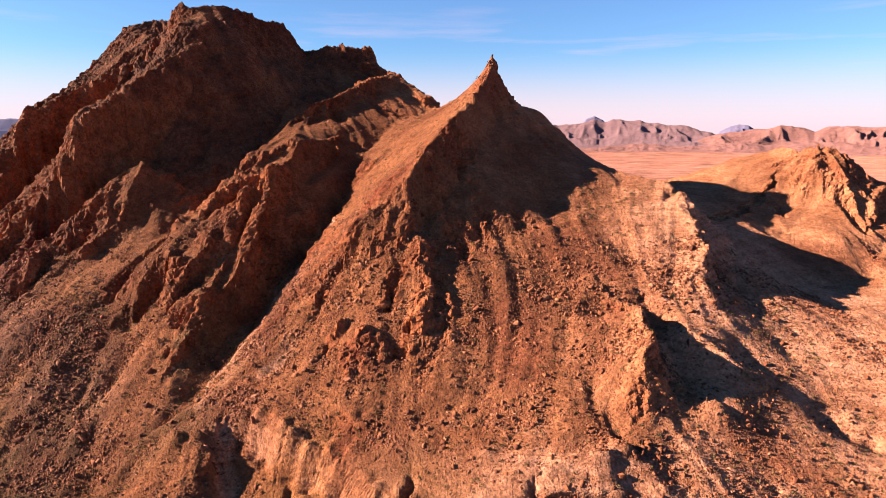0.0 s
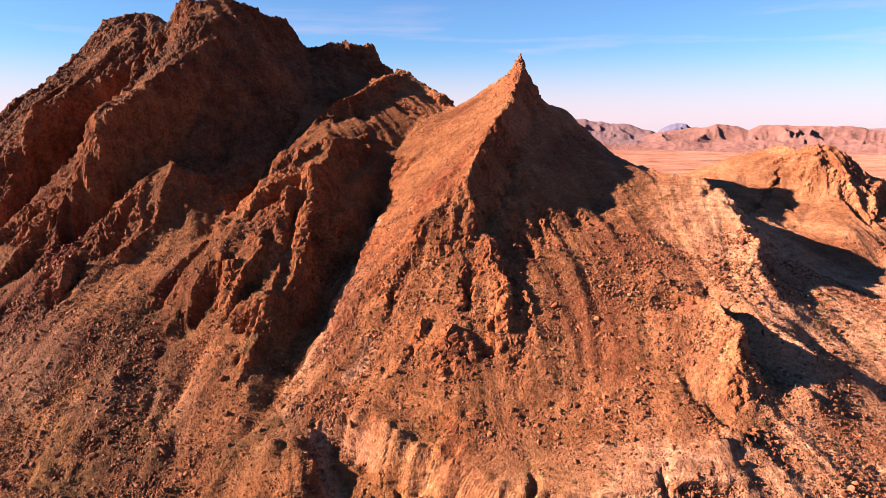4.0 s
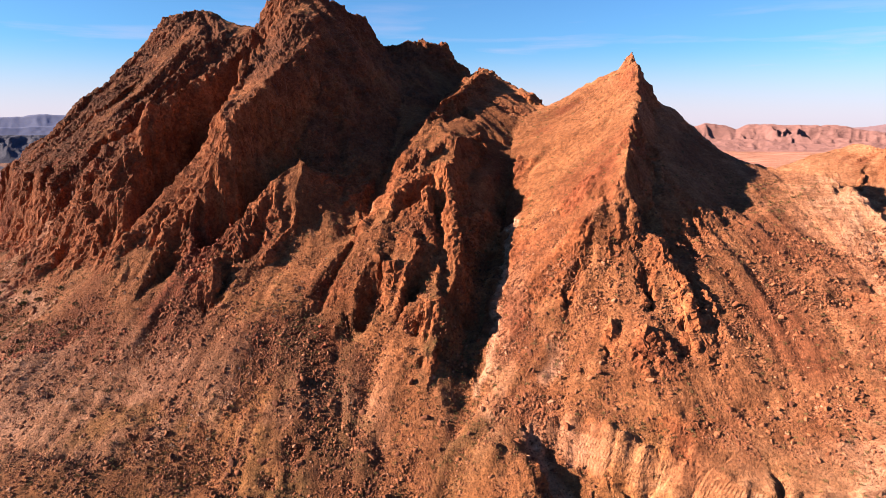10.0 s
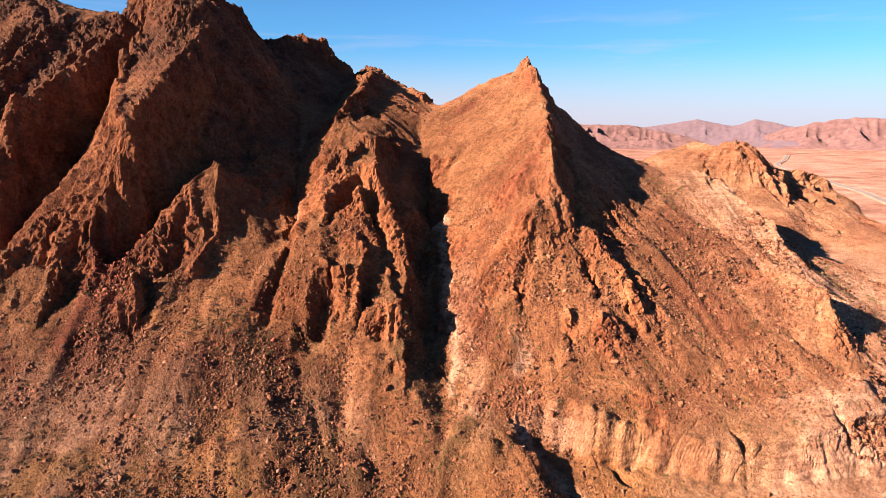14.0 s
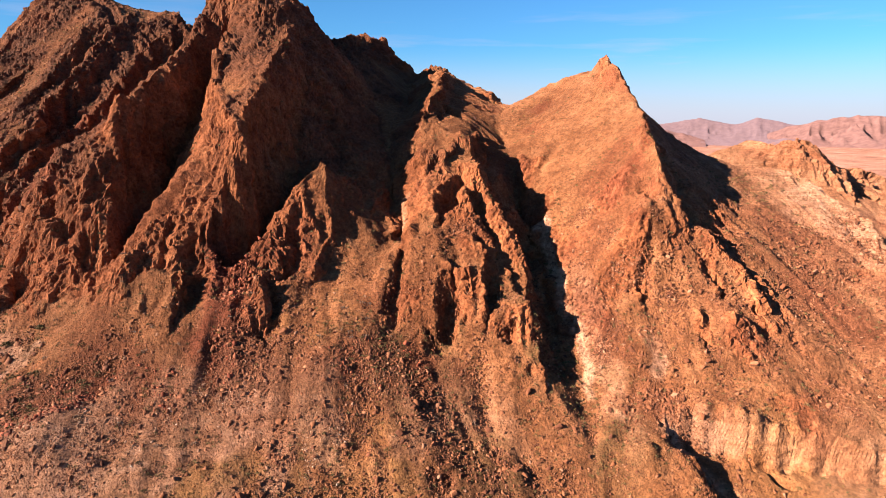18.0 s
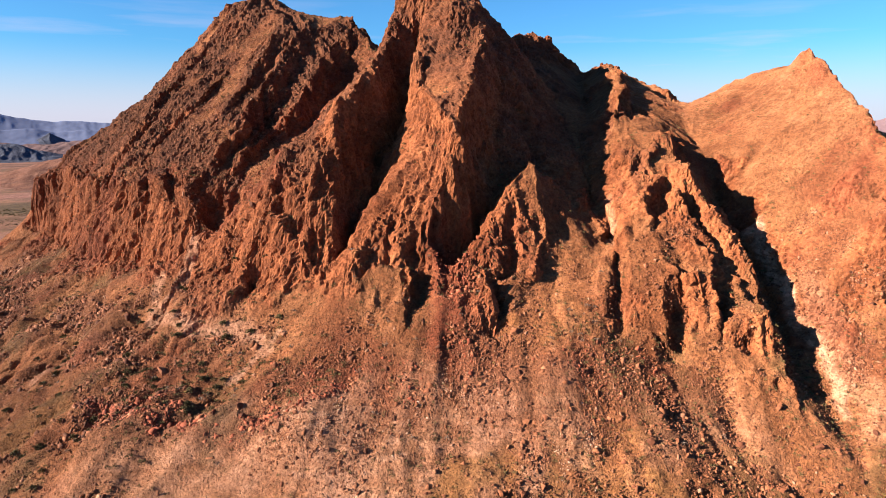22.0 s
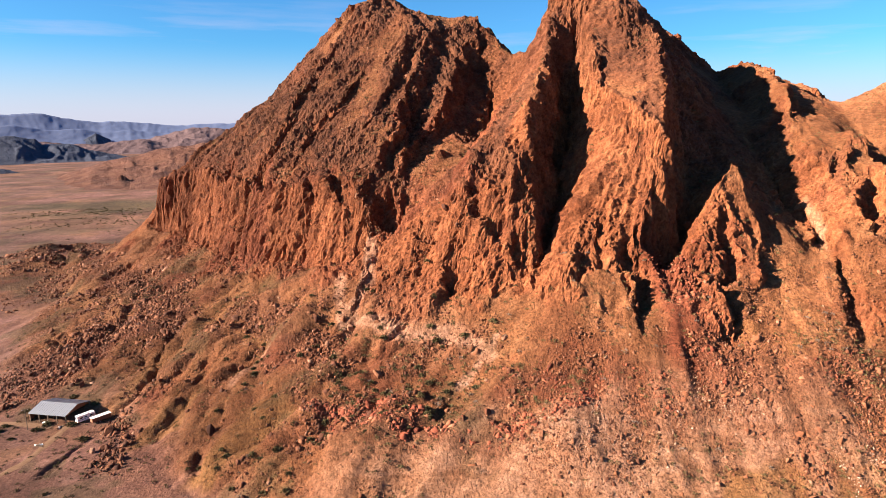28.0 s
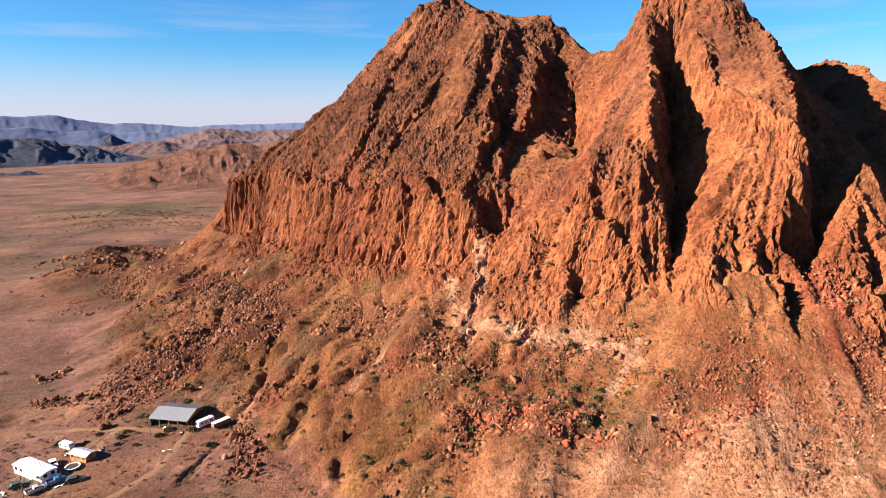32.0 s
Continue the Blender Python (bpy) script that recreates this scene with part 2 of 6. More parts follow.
line("main_peak", (-235, 476, 157), (-245, 437, 128), (-258, 418, 108), (-272, 402, 93), (-278, 383, 79), (-280, 366, 67))
line("main_peak", (-158, 440, 154), (-163, 412, 127), (-169, 388, 105), (-182, 356, 88), (-202, 326, 80))
line("main_peak", (-166, 446, 157), (-172, 436, 151), (-180, 424, 144), (-187, 410, 135), (-193, 398, 127), (-200, 387, 118), (-209, 373, 106), (-219, 358, 92))
line("main_peak", (-214, 378, 110.5), (-235, 346, 87.5), (-248, 338, 76), (-257, 334, 72))
line("main_peak", (-163, 396, 107), (-173, 365, 89), (-184, 338, 79), (-192, 318, 78))
line("west_cliff", (-350, 480, 62), (-314, 431, 71), (-300, 402, 69), (-281, 366, 67), (-265, 340, 69.5), (-256, 333, 71), (-240, 311, 67))
line("west_cliff", (-358, 482, 33), (-346, 471, 34), (-322, 424, 33), (-304, 386, 31), (-282, 349, 36), (-264, 325, 37.5), (-250, 309, 41), (-239, 295, 44))
line("main_peak", (-203, 324, 87), (-214, 313, 72), (-228, 303, 55), (-239, 295, 44))
line("west_buttress", (-147, 351, 141), (-155, 335, 130), (-164, 316, 121), (-170, 304, 115), (-177, 291, 107), (-182, 282, 97), (-187, 274, 88), (-195, 268, 76), (-206, 263, 62), (-215, 259, 45))
line("west_buttress", (-178, 311, 107), (-190, 298, 94), (-202, 282, 84), (-208, 270, 68))
line("west_buttress", (-192, 318, 84), (-199, 298, 82), (-208, 290, 74), (-222, 284, 58), (-232, 285, 46))
line("west_buttress", (-142, 338, 124), (-150, 322, 104), (-158, 306, 90), (-166, 292, 79), (-173, 279, 69), (-179, 268, 62), (-184, 259, 56.5), (-190, 249, 50))
line("second_peak", (-142, 322, 130), (-147, 311, 127), (-149.5, 302, 121), (-152.5, 288, 102))
line("west_buttress", (-146, 324, 107), (-153, 308, 97), (-157, 298, 91), (-160, 289, 85))
line("west_buttress", (-186, 280, 93), (-187, 268, 79), (-189, 259, 68), (-196, 256, 57), (-204, 251, 45))
line("west_buttress", (-239, 295, 44), (-228, 274, 42), (-217, 256.5, 41), (-204, 250, 43), (-190, 248, 52))
# second peak, with the great rib down its front
line("second_peak", (-146, 352, 150), (-142, 347, 156), (-137, 343, 158), (-131, 340, 156), (-124, 346, 158), (-116, 353, 159), (-106, 366, 158), (-99, 386, 153), (-92, 398, 142), (-84, 397, 138))
line("second_peak", (-131, 340, 154), (-138, 330, 140), (-146, 308, 123), (-150, 290, 108), (-151, 266, 102), (-147, 252, 93), (-152, 246, 80.5), (-166, 240, 61))
line("second_peak", (-124, 340, 154), (-119, 328, 146), (-119, 312, 135), (-125, 296, 124), (-134, 278, 112), (-141, 263, 102.5), (-146, 257, 98), (-147, 252, 92))
line("second_peak", (-117, 300, 113), (-125, 283, 99), (-132, 269, 90), (-139, 259, 85))
line("second_peak", (-147, 252, 92), (-151, 246, 79), (-156, 242, 69), (-161, 237, 57), (-166, 233.5, 51))
line("second_peak", (-190, 248, 52), (-176, 250, 65), (-169, 244, 63), (-166, 233.5, 51))
line("second_peak", (-116, 353, 159), (-100, 330, 132), (-104, 302, 108), (-110, 276, 80), (-105, 254, 68), (-96, 244, 62))
line("second_peak", (-119, 290, 102), (-124, 273, 84), (-130, 262, 73), (-138, 251, 64), (-147, 243, 57.5), (-156, 237.5, 52))
line("pinnacle", (-113, 258, 76), (-117, 253, 79.5), (-121.5, 252.5, 82), (-130, 247, 75), (-142, 236, 64), (-150, 231, 55), (-166, 233.5, 51))
line("pinnacle", (-121.5, 252.5, 82), (-119, 243, 72), (-119, 235, 62), (-127, 226, 52), (-133, 219, 47), (-139, 212, 42))
line("pinnacle", (-96, 244, 62), (-101, 236, 57), (-110, 226, 53), (-118, 213, 45), (-128, 208, 41))
line("pinnacle", (-140, 224, 49), (-146, 221, 50), (-151, 213.5, 42), (-149, 209, 36))
# the shoulders behind
line("back_shoulder", (-84, 397, 139), (-74, 396, 142), (-65, 395, 144), (-56, 403, 143), (-47.5, 410, 144.5), (-39, 404, 129), (-35, 388, 123), (-29, 371, 125.5))
line("back_shoulder", (-29, 371, 125.5), (-21, 360, 120), (-13, 357, 114), (-9, 347, 105), (-4, 332, 103.5))
line("back_shoulder", (-84, 397, 139), (-78, 360, 121), (-79, 320, 101), (-86, 280, 78), (-94, 258, 66), (-96, 244, 62))
line("back_shoulder", (-13, 372, 104), (0, 365, 97), (12, 360, 90))
line("back_shoulder", (-35, 388, 122), (-50, 360, 112), (-62, 330, 102), (-70, 305, 96))
# the ribbed buttress beside the spire
line("ribbed_buttress", (-29, 371, 125.5), (-41, 343, 119), (-52, 318, 110), (-61, 300, 103.5), (-64, 285, 96), (-62, 268, 86))
line("ribbed_buttress", (-62, 268, 86), (-68, 250, 80), (-69, 245, 78.5), (-66, 228, 65), (-67, 208, 52), (-69, 193, 42), (-76, 182, 34), (-79, 177, 29.5))
line("ribbed_buttress", (-61, 300, 103.5), (-76, 272, 88), (-82, 252, 79), (-85.5, 240.5, 73), (-92, 222, 62), (-97, 206.5, 53), (-105, 198, 40), (-108, 193, 35))
line("ribbed_buttress", (-68, 250, 80), (-74, 243, 77), (-77, 226, 65), (-82.5, 209, 54.5), (-86, 197, 45), (-88, 190, 37))
line("ribbed_buttress", (-78, 238, 70), (-84, 225, 61), (-90, 207, 51), (-95, 197, 40), (-99, 189, 33))
line("ribbed_buttress", (-71, 234, 64), (-73, 215, 54), (-77, 204, 48), (-82, 193, 38.5), (-84, 183, 31))
line("ribbed_buttress", (-108, 193, 35), (-99, 187, 32), (-92, 184, 31), (-79, 177, 29.5))
line("gully", (-4, 332, 103.5), (-22, 310, 97), (-34, 280, 86), (-41, 255, 72), (-48, 228, 54), (-53, 208, 44), (-59, 190, 35), (-66, 176, 26), (-73.5, 164, 19), (-72, 152, 16.5))
# the spire
line("spire_peak", (22, 286, 126), (20, 296, 121), (19, 310, 118.5), (15, 322, 114), (7, 330, 108.5), (-4, 332, 103.5))
line("spire_peak", (22, 286, 126), (20.5, 279, 120.5), (15.5, 263, 112), (10, 248, 103), (4, 238, 97), (-5, 217.5, 87), (-11, 209, 80), (-15.5, 204, 75), (-14, 199, 67), (-9, 196.5, 63.5))
line("spire_peak", (22, 286, 126), (24.5, 285.5, 114), (30, 286, 105), (41, 286, 100.5), (51, 283, 93.5), (64, 270, 81), (75, 250, 75))
line("spire_peak", (20, 279, 119), (8, 276, 105.5), (-2, 270, 97.5), (-11, 263, 92.5), (-22, 250, 81), (-30, 237.5, 71.7))
line("spire_peak", (24, 263, 99), (18, 247, 91), (12, 236, 84.5), (4, 216, 73.5), (-3, 207, 67.5), (-6.5, 200, 63.5))
line("spire_peak", (19, 296, 119), (4, 304, 105), (-10, 300, 97))
line("spire_peak", (27, 280, 109), (35, 262, 92), (40, 240, 76.5), (38, 222, 63.5))
line("spire_peak", (-30, 237.5, 71.7), (-30, 215, 63), (-29, 193, 57), (-34, 190, 52), (-38, 179, 38.5), (-53, 177, 33))
line("spire_peak", (-15.5, 204, 75), (-24, 196, 61), (-29, 193, 57))
line("spire_peak", (75, 250, 75.5), (62, 232, 69.5), (40, 213, 61.5), (18, 201, 57.5), (0, 196, 58), (-9, 196.5, 63.5))
line("lower_rib", (-9, 196.5, 63.5), (-8, 190, 60.5), (-4.5, 182, 53), (-5.7, 175, 46.8), (-7, 168, 41), (-9, 163, 36.8), (-12, 156, 31.5))
line("lower_rib", (0, 196, 58), (3, 180, 48.5), (1, 166, 38.5), (-3, 154, 31))
line("lower_rib", (-9, 196.5, 63.5), (-19, 181, 49), (-22.5, 163.5, 37.8), (-33, 162.5, 34.5), (-44, 158, 28), (-56, 168.5, 29))
line("scree_slope", (17, 183, 48.5), (14.4, 162.6, 36.6), (12, 147, 28), (-5, 142, 24), (-26, 146, 26), (-14, 136.7, 21.5))
# the pale ridge
line("pale_ridge", (75, 250, 75.5), (80, 242, 75), (86, 234, 74.5), (88, 214, 65), (86, 200, 57.5), (81, 190, 53), (80, 178, 46), (84, 160, 31))
line("pale_ridge", (40, 184, 48.5), (49, 176, 48), (54, 172, 46.5), (54, 158, 44), (51.5, 148, 42), (50, 140, 33), (42, 128, 24))
line("pale_ridge", (37, 183, 48), (40, 166, 42), (38, 145, 29.5), (40, 130, 24))
line("pale_ridge", (62, 205, 56), (66, 182, 47), (67, 164, 41), (73, 157, 37), (80, 152, 32.5), (89, 149.5, 26), (98, 147, 19.5), (110, 140, 14))
line("pale_ridge", (60, 180, 44), (61, 166, 38), (62, 156, 33), (64, 147, 27), (70, 139, 20))
line("pale_ridge", (90, 228, 68), (96, 221, 61), (101, 215, 54.5), (109, 205, 46), (122, 200, 39.5), (133, 195, 35.5), (150, 188, 32), (185, 180, 30))
line("pale_ridge", (101, 215, 54), (96, 196, 46), (96, 180, 39), (99, 165, 31), (106, 148, 22), (112, 138, 16))
line("pale_ridge", (112, 203, 44), (114, 182, 37), (120, 162, 30), (128, 142, 21))
line("pale_ridge", (133, 195, 35.5), (138, 176, 33), (144, 158, 28), (152, 140, 21))
# the hump across the shaded valley
line("far_hump", (75, 250, 75), (90, 280, 69), (112, 322, 64), (134, 342, 69), (160, 342, 78), (186, 345, 84), (185, 322, 86.5), (182, 306, 86), (194, 300, 80), (206, 300, 71), (225, 296, 60), (250, 285, 48))
line("far_hump", (41, 300, 92), (56, 318, 74), (72, 345, 60), (90, 400, 45))
line("far_hump", (112, 262, 56), (130, 264, 54), (160, 289, 56), (173.6, 311, 74), (182, 306, 86))
line("far_hump", (98, 245, 62), (106, 225, 50), (118, 218, 43), (140, 222, 36), (165, 235, 37), (190, 258, 46), (215, 262, 46))
line("far_hump", (130, 255, 51), (150, 265, 49), (172, 285, 59), (182, 306, 86))
line("far_hump", (200, 330, 72), (222, 312, 66), (236, 300, 68), (246, 297, 66), (256, 292, 58))
# near slopes, ravine, benches
line("scree_slope", (-56, 154, 22), (-49, 149, 20.8), (-42, 144.5, 20.3), (-35, 140, 19.6), (-27, 135, 18), (-20, 129.5, 16.5), (-12, 124, 16.2), (0, 117.5, 17.5), (10, 114, 19), (30, 114, 20.5), (59, 122, 21), (100, 120, 11))
line("scree_slope", (-29, 139.5, 20), (-14, 133, 20.5), (6, 136.5, 25), (16, 119.5, 22), (39, 124.5, 26.2))
line("ravine", (-57.5, 150.5, 17), (-55.5, 143.3, 11.5), (-53, 137.7, 7.5), (-50, 131, 4), (-46, 122, 2))
line("ravine", (-52, 146.5, 13.5), (-46.5, 143, 11), (-40, 138.7, 10), (-32, 133.5, 9.3), (-24, 128.5, 9), (-16, 121.5, 8.5), (0, 112.5, 10), (28, 107, 10))
line("ravine", (-61, 152, 20), (-61.5, 146, 17.8), (-61, 139, 14.5), (-60, 132, 10.5), (-58, 120, 5))
line("scree_slope", (-67.5, 146, 18.3), (-74, 157, 16.2), (-77, 153.2, 14.6))
line("scree_slope", (-96.5, 172, 20.2), (-96.3, 158, 13.3), (-92, 146, 8))
line("scree_slope", (-130, 167.7, 19), (-119, 169.5, 20), (-108, 171, 19))
line("scree_slope", (-157, 170.8, 15.6), (-175, 185.3, 18.5), (-199, 186, 16))
line("scree_slope", (-85, 153, 14), (-105, 157, 12.6), (-114, 161, 15), (-141, 177, 22), (-155, 176, 17.5), (-173, 181, 16.5), (-204, 193.5, 20.5), (-237, 233.5, 19.7))
line("scree_slope", (-118, 174, 23.5), (-117.5, 190, 31), (-118, 203, 39))
line("scree_slope", (-109, 186, 30), (-106, 176, 22), (-104, 166, 16))
line("scree_slope", (-168, 194, 27), (-160, 198, 30.5), (-158, 205, 35), (-150, 209, 36))
line("scree_slope", (-166, 233.5, 51), (-184, 233, 48), (-196, 238, 42), (-211, 233, 31), (-203, 205, 24))
line("scree_slope", (-80, 138, 5), (-105, 143, 5), (-155, 160, 9), (-205, 176, 11), (-245, 203, 7))
line("west_slope", (-240, 288, 40), (-244, 281, 33), (-250, 273, 26), (-249, 266, 24))
line("west_slope", (-204, 250, 43), (-216, 243, 32), (-226, 245, 28), (-242, 251, 22))
line("west_slope", (-256, 288, 31), (-263, 291, 29), (-270, 287, 23.8), (-284, 288, 13.5))
line("west_slope", (-259, 221.5, 12), (-267, 247, 16), (-279, 262, 10), (-284, 288, 13.5), (-302, 285, 7.4), (-314, 266, 0.7))
line("west_slope", (-267, 247, 16), (-275, 241, 10), (-284, 238, 6.5), (-290, 232, 4))
line("west_slope", (-352, 460, 26), (-364, 438, 15.3), (-330, 372, 19), (-318, 332, 18.5), (-302, 314, 16.5), (-286, 305, 20), (-270, 310, 29))
line("west_slope", (-300, 292, 8), (-308, 272, 2.5), (-311, 260, -0.5))
line("west_slope", (-358.5, 336, 6.2), (-346, 336.5, 8.5), (-326, 315, 4.6), (-318, 300, 3.5))
line("ground", (-440, 560, 1), (-423.5, 524, 2.3), (-400, 440, 0), (-417, 386, -7.3), (-390, 320, -4.5), (-375.5, 264, -4.2), (-354, 288.5, -1), (-330, 283, -1.7), (-314, 258, -1), (-296, 230, -2), (-275, 203, 0))
line("west_slope", (-482, 586, -2), (-466, 595, 6), (-448, 602, 8), (-430, 606, 7), (-412, 600, 2))
line("west_slope", (-464, 519, 1.5), (-446, 527, 7), (-429, 531, 10), (-412, 528, 8.5), (-397, 519, 3))
line("ground", (-500, 560, -6), (-450, 572, -4), (-405, 575, -2))
line("ground", (-490, 622, -6), (-440, 634, -5), (-405, 626, -2))
# outer bounds
line("ground", (-560, 640, -8), (-560, 300, -10), (-520, 60, -12), (-200, 50, -12), (0, 50, -8), (200, 50, -8), (340, 60, -8))
line("ground", (340, 60, -8), (340, 250, 10), (338, 420, 14), (340, 640, 4))
line("main_peak", (-450, 600, -4), (-300, 600, 20), (-150, 590, 30), (0, 570, 30), (150, 560, 22), (340, 640, 4))
line("ground", (-560, 640, -8), (-450, 640, -8), (0, 640, 0), (340, 640, 4))
OWNERS = ["ground"] + sorted({o for o, _ in LINES} - {"ground"})

GX0, GX1, GY0, GY1, GS = -560.0, 340.0, 40.0, 640.0, 2.5


def membrane():
    """The height over a square grid that holds every line and is slack between them; also each cell's nearest line's owner."""
    nx, ny = int((GX1 - GX0) / GS) + 1, int((GY1 - GY0) / GS) + 1
    val, cnt, owned = np.zeros((ny, nx)), np.zeros((ny, nx)), []
    for owner, p in LINES:
        for a, b in zip(p[:-1], p[1:]):
            k = max(2, int(np.hypot(*(b - a)[:2]) / GS * 2))
            s = a + (b - a) * np.linspace(0, 1, k)[:, None]
            i, j = np.rint((s[:, 0] - GX0) / GS).astype(int), np.rint((s[:, 1] - GY0) / GS).astype(int)
            np.add.at(val, (j, i), s[:, 2]), np.add.at(cnt, (j, i), 1)
            owned.append(np.c_[s[:, :2], np.full(k, OWNERS.index(owner))])
    fixed = cnt > 0
    val[fixed] /= cnt[fixed]
    h = None
    for f in (16, 8, 4, 2, 1):
        n2, m2 = (ny + f - 1) // f, (nx + f - 1) // f
        v, c = np.zeros((n2, m2)), np.zeros((n2, m2))
        jj, ii = np.nonzero(fixed)
        np.add.at(v, (jj // f, ii // f), val[jj, ii]), np.add.at(c, (jj // f, ii // f), 1)
        fx = c > 0
        v[fx] /= c[fx]
        if h is None:
            h = np.full((n2, m2), v[fx].mean())
        else:
            h = np.repeat(np.repeat(h, 2, 0), 2, 1)[:n2, :m2]
        for it in range(260 if f > 1 else 160):
            h[fx] = v[fx]
            p = np.pad(h, 1, mode="edge")
            h = (p[:-2, 1:-1] + p[2:, 1:-1] + p[1:-1, :-2] + p[1:-1, 2:]) / 4
        h[fx] = v[fx]
    owned = np.concatenate(owned)[::2]
    ys, xs = np.mgrid[0:ny:2, 0:nx:2]
    q = np.c_[xs.ravel() * GS + GX0, ys.ravel() * GS + GY0]
    near = np.empty(len(q), int)
    for s in range(0, len(q), 2000):
        d = ((q[s:s + 2000, None] - owned[None, :, :2]) ** 2).sum(2)
        near[s:s + 2000] = owned[d.argmin(1), 2]
    return h, near.reshape(xs.shape)


def soften(h, times):
    for _ in range(times):
        p = np.pad(h, 1, mode="edge")
        h = (4 * h + p[:-2, 1:-1] + p[2:, 1:-1] + p[1:-1, :-2] + p[1:-1, 2:]) / 8
    return h


def lattice(ix, iy, iz, seed):
    v = (ix * 374761393 + iy * 668265263 + iz * 2147483647 + seed * 974711) & 0xFFFFFFFF
    v = ((v ^ (v >> 13)) * 1274126177) & 0xFFFFFFFF
    v = ((v ^ (v >> 16)) * 2246822519) & 0xFFFFFFFF
    return ((v ^ (v >> 15)) & 0xFFFF) / 32767.5 - 1.0


def grain(x, y, z, seed=0):
    """Smooth random numbers from -1 to 1 on a unit lattice."""
    fx, fy, fz = np.floor(x), np.floor(y), np.floor(z)
    ux, uy, uz = x - fx, y - fy, z - fz
    ix, iy, iz = fx.astype(np.int64), fy.astype(np.int64), fz.astype(np.int64)
    ux, uy, uz = (u * u * u * (u * (u * 6 - 15) + 10) for u in (ux, uy, uz))
    out = 0
    for a in (0, 1):
        for b in (0, 1):
            for c in (0, 1):
                w = (ux if a else 1 - ux) * (uy if b else 1 - uy) * (uz if c else 1 - uz)
                out = out + w * lattice(ix + a, iy + b, iz + c, seed)
    return out


def ripple(x, y, seed):
    """Smooth random numbers from -1 to 1 on a flat unit lattice."""
    fx, fy = np.floor(x), np.floor(y)
    ix, iy = fx.astype(np.int64), fy.astype(np.int64)
    ux, uy = (u * u * (3 - 2 * u) for u in (x - fx, y - fy))
    n = [[lattice(ix + a, iy + b, 0, seed) for a in (0, 1)] for b in (0, 1)]
    return (n[0][0] * (1 - ux) + n[0][1] * ux) * (1 - uy) + (n[1][0] * (1 - ux) + n[1][1] * ux) * uy


def smooth(x, lo, hi):
    t = np.clip((x - lo) / (hi - lo), 0, 1)
    return t * t * (3 - 2 * t)


def sample(h, x, y):
    """Catmull-Rom reading of a grid."""
    gx, gy = (x - GX0) / GS, (y - GY0) / GS
    gx, gy = np.clip(gx, 1, h.shape[1] - 3.001), np.clip(gy, 1, h.shape[0] - 3.001)
    ix, iy = gx.astype(int), gy.astype(int)
    tx, ty = gx - ix, gy - iy

    def w(t):
        return (-0.5 * t + t * t - 0.5 * t ** 3, 1 - 2.5 * t * t + 1.5 * t ** 3, 0.5 * t + 2 * t * t - 1.5 * t ** 3, -0.5 * t * t + 0.5 * t ** 3)

    wx, wy = w(tx), w(ty)
    return sum(wy[j] * sum(wx[i] * h[iy + j - 1, ix + i - 1] for i in range(4)) for j in range(4))


def plain_height(x, y):
    """The desert floor away from the mountain."""
    d = np.hypot(x + 100, y - 300)
    return -8 - 14 * smooth(d, 500, 2200) + 3.0 * grain(x / 260, y / 260, 0 * x, 5) + 0.8 * grain(x / 45, y / 45, 0 * x, 6)


H0, NEAR = membrane()
ROCKY = {"main_peak": 0.8, "west_cliff": 1.0, "west_buttress": 1.0, "second_peak": 0.85, "pinnacle": 0.5, "back_shoulder": 0.85, "ribbed_buttress": 0.62, "gully": 0.35,
         "spire_peak": 0.34, "lower_rib": 0.7, "pale_ridge": 0.35, "far_hump": 0.5, "scree_slope": 0.1, "ravine": 0.15, "west_slope": 0.1, "ground": 0.0}
BEDROCK = soften(np.array([ROCKY[o] for o in OWNERS])[NEAR], 6)


def bedrock(x, y):
    """How far the ground is bare rock, from the features nearby."""
    i = np.clip((x - GX0) / (2 * GS), 0, BEDROCK.shape[1] - 1.001)
    j = np.clip((y - GY0) / (2 * GS), 0, BEDROCK.shape[0] - 1.001)
    a, b = i.astype(int), j.astype(int)
    u, v = i - a, j - b
    r = BEDROCK[b, a] * (1 - u) * (1 - v) + BEDROCK[b, a + 1] * u * (1 - v) + BEDROCK[b + 1, a] * (1 - u) * v + BEDROCK[b + 1, a + 1] * u * v
    inside = (x > GX0) & (x < GX1) & (y > GY0) & (y < GY1)
    return np.where(inside, r, 0.0)


def blocks(x, y, z, size, seed):
    """Cracked blocks: for each place the random lift of the nearest cell, and how near it lies to a crack."""
    x, y, z = x / size, y / size, z / size
    ix, iy, iz = (np.floor(v).astype(np.int64) for v in (x, y, z))
    f1, f2, lift = np.full(x.shape, 9.0), np.full(x.shape, 9.0), np.zeros(x.shape)
    for a in (-1, 0, 1):
        for b in (-1, 0, 1):
            for c in (-1, 0, 1):
                ja, jb, jc = ix + a, iy + b, iz + c
                d = (ja + 0.5 + 0.42 * lattice(ja, jb, jc, seed) - x) ** 2 + (jb + 0.5 + 0.42 * lattice(ja, jb, jc, seed + 1) - y) ** 2
                d = d + (jc + 0.5 + 0.42 * lattice(ja, jb, jc, seed + 2) - z) ** 2
                near = d < f1
                f2 = np.where(near, f1, np.minimum(f2, d))
                lift = np.where(near, lattice(ja, jb, jc, seed + 3), lift)
                f1 = np.where(near, d, f1)
    return lift, np.sqrt(f2) - np.sqrt(f1)


MOUNDS = []


def mound(rise, radius, *places):
    """A soft swell (or, with a minus, a hollow) that rounds out the ground at each place."""
    MOUNDS.extend((rise, radius, x, y) for x, y in places)


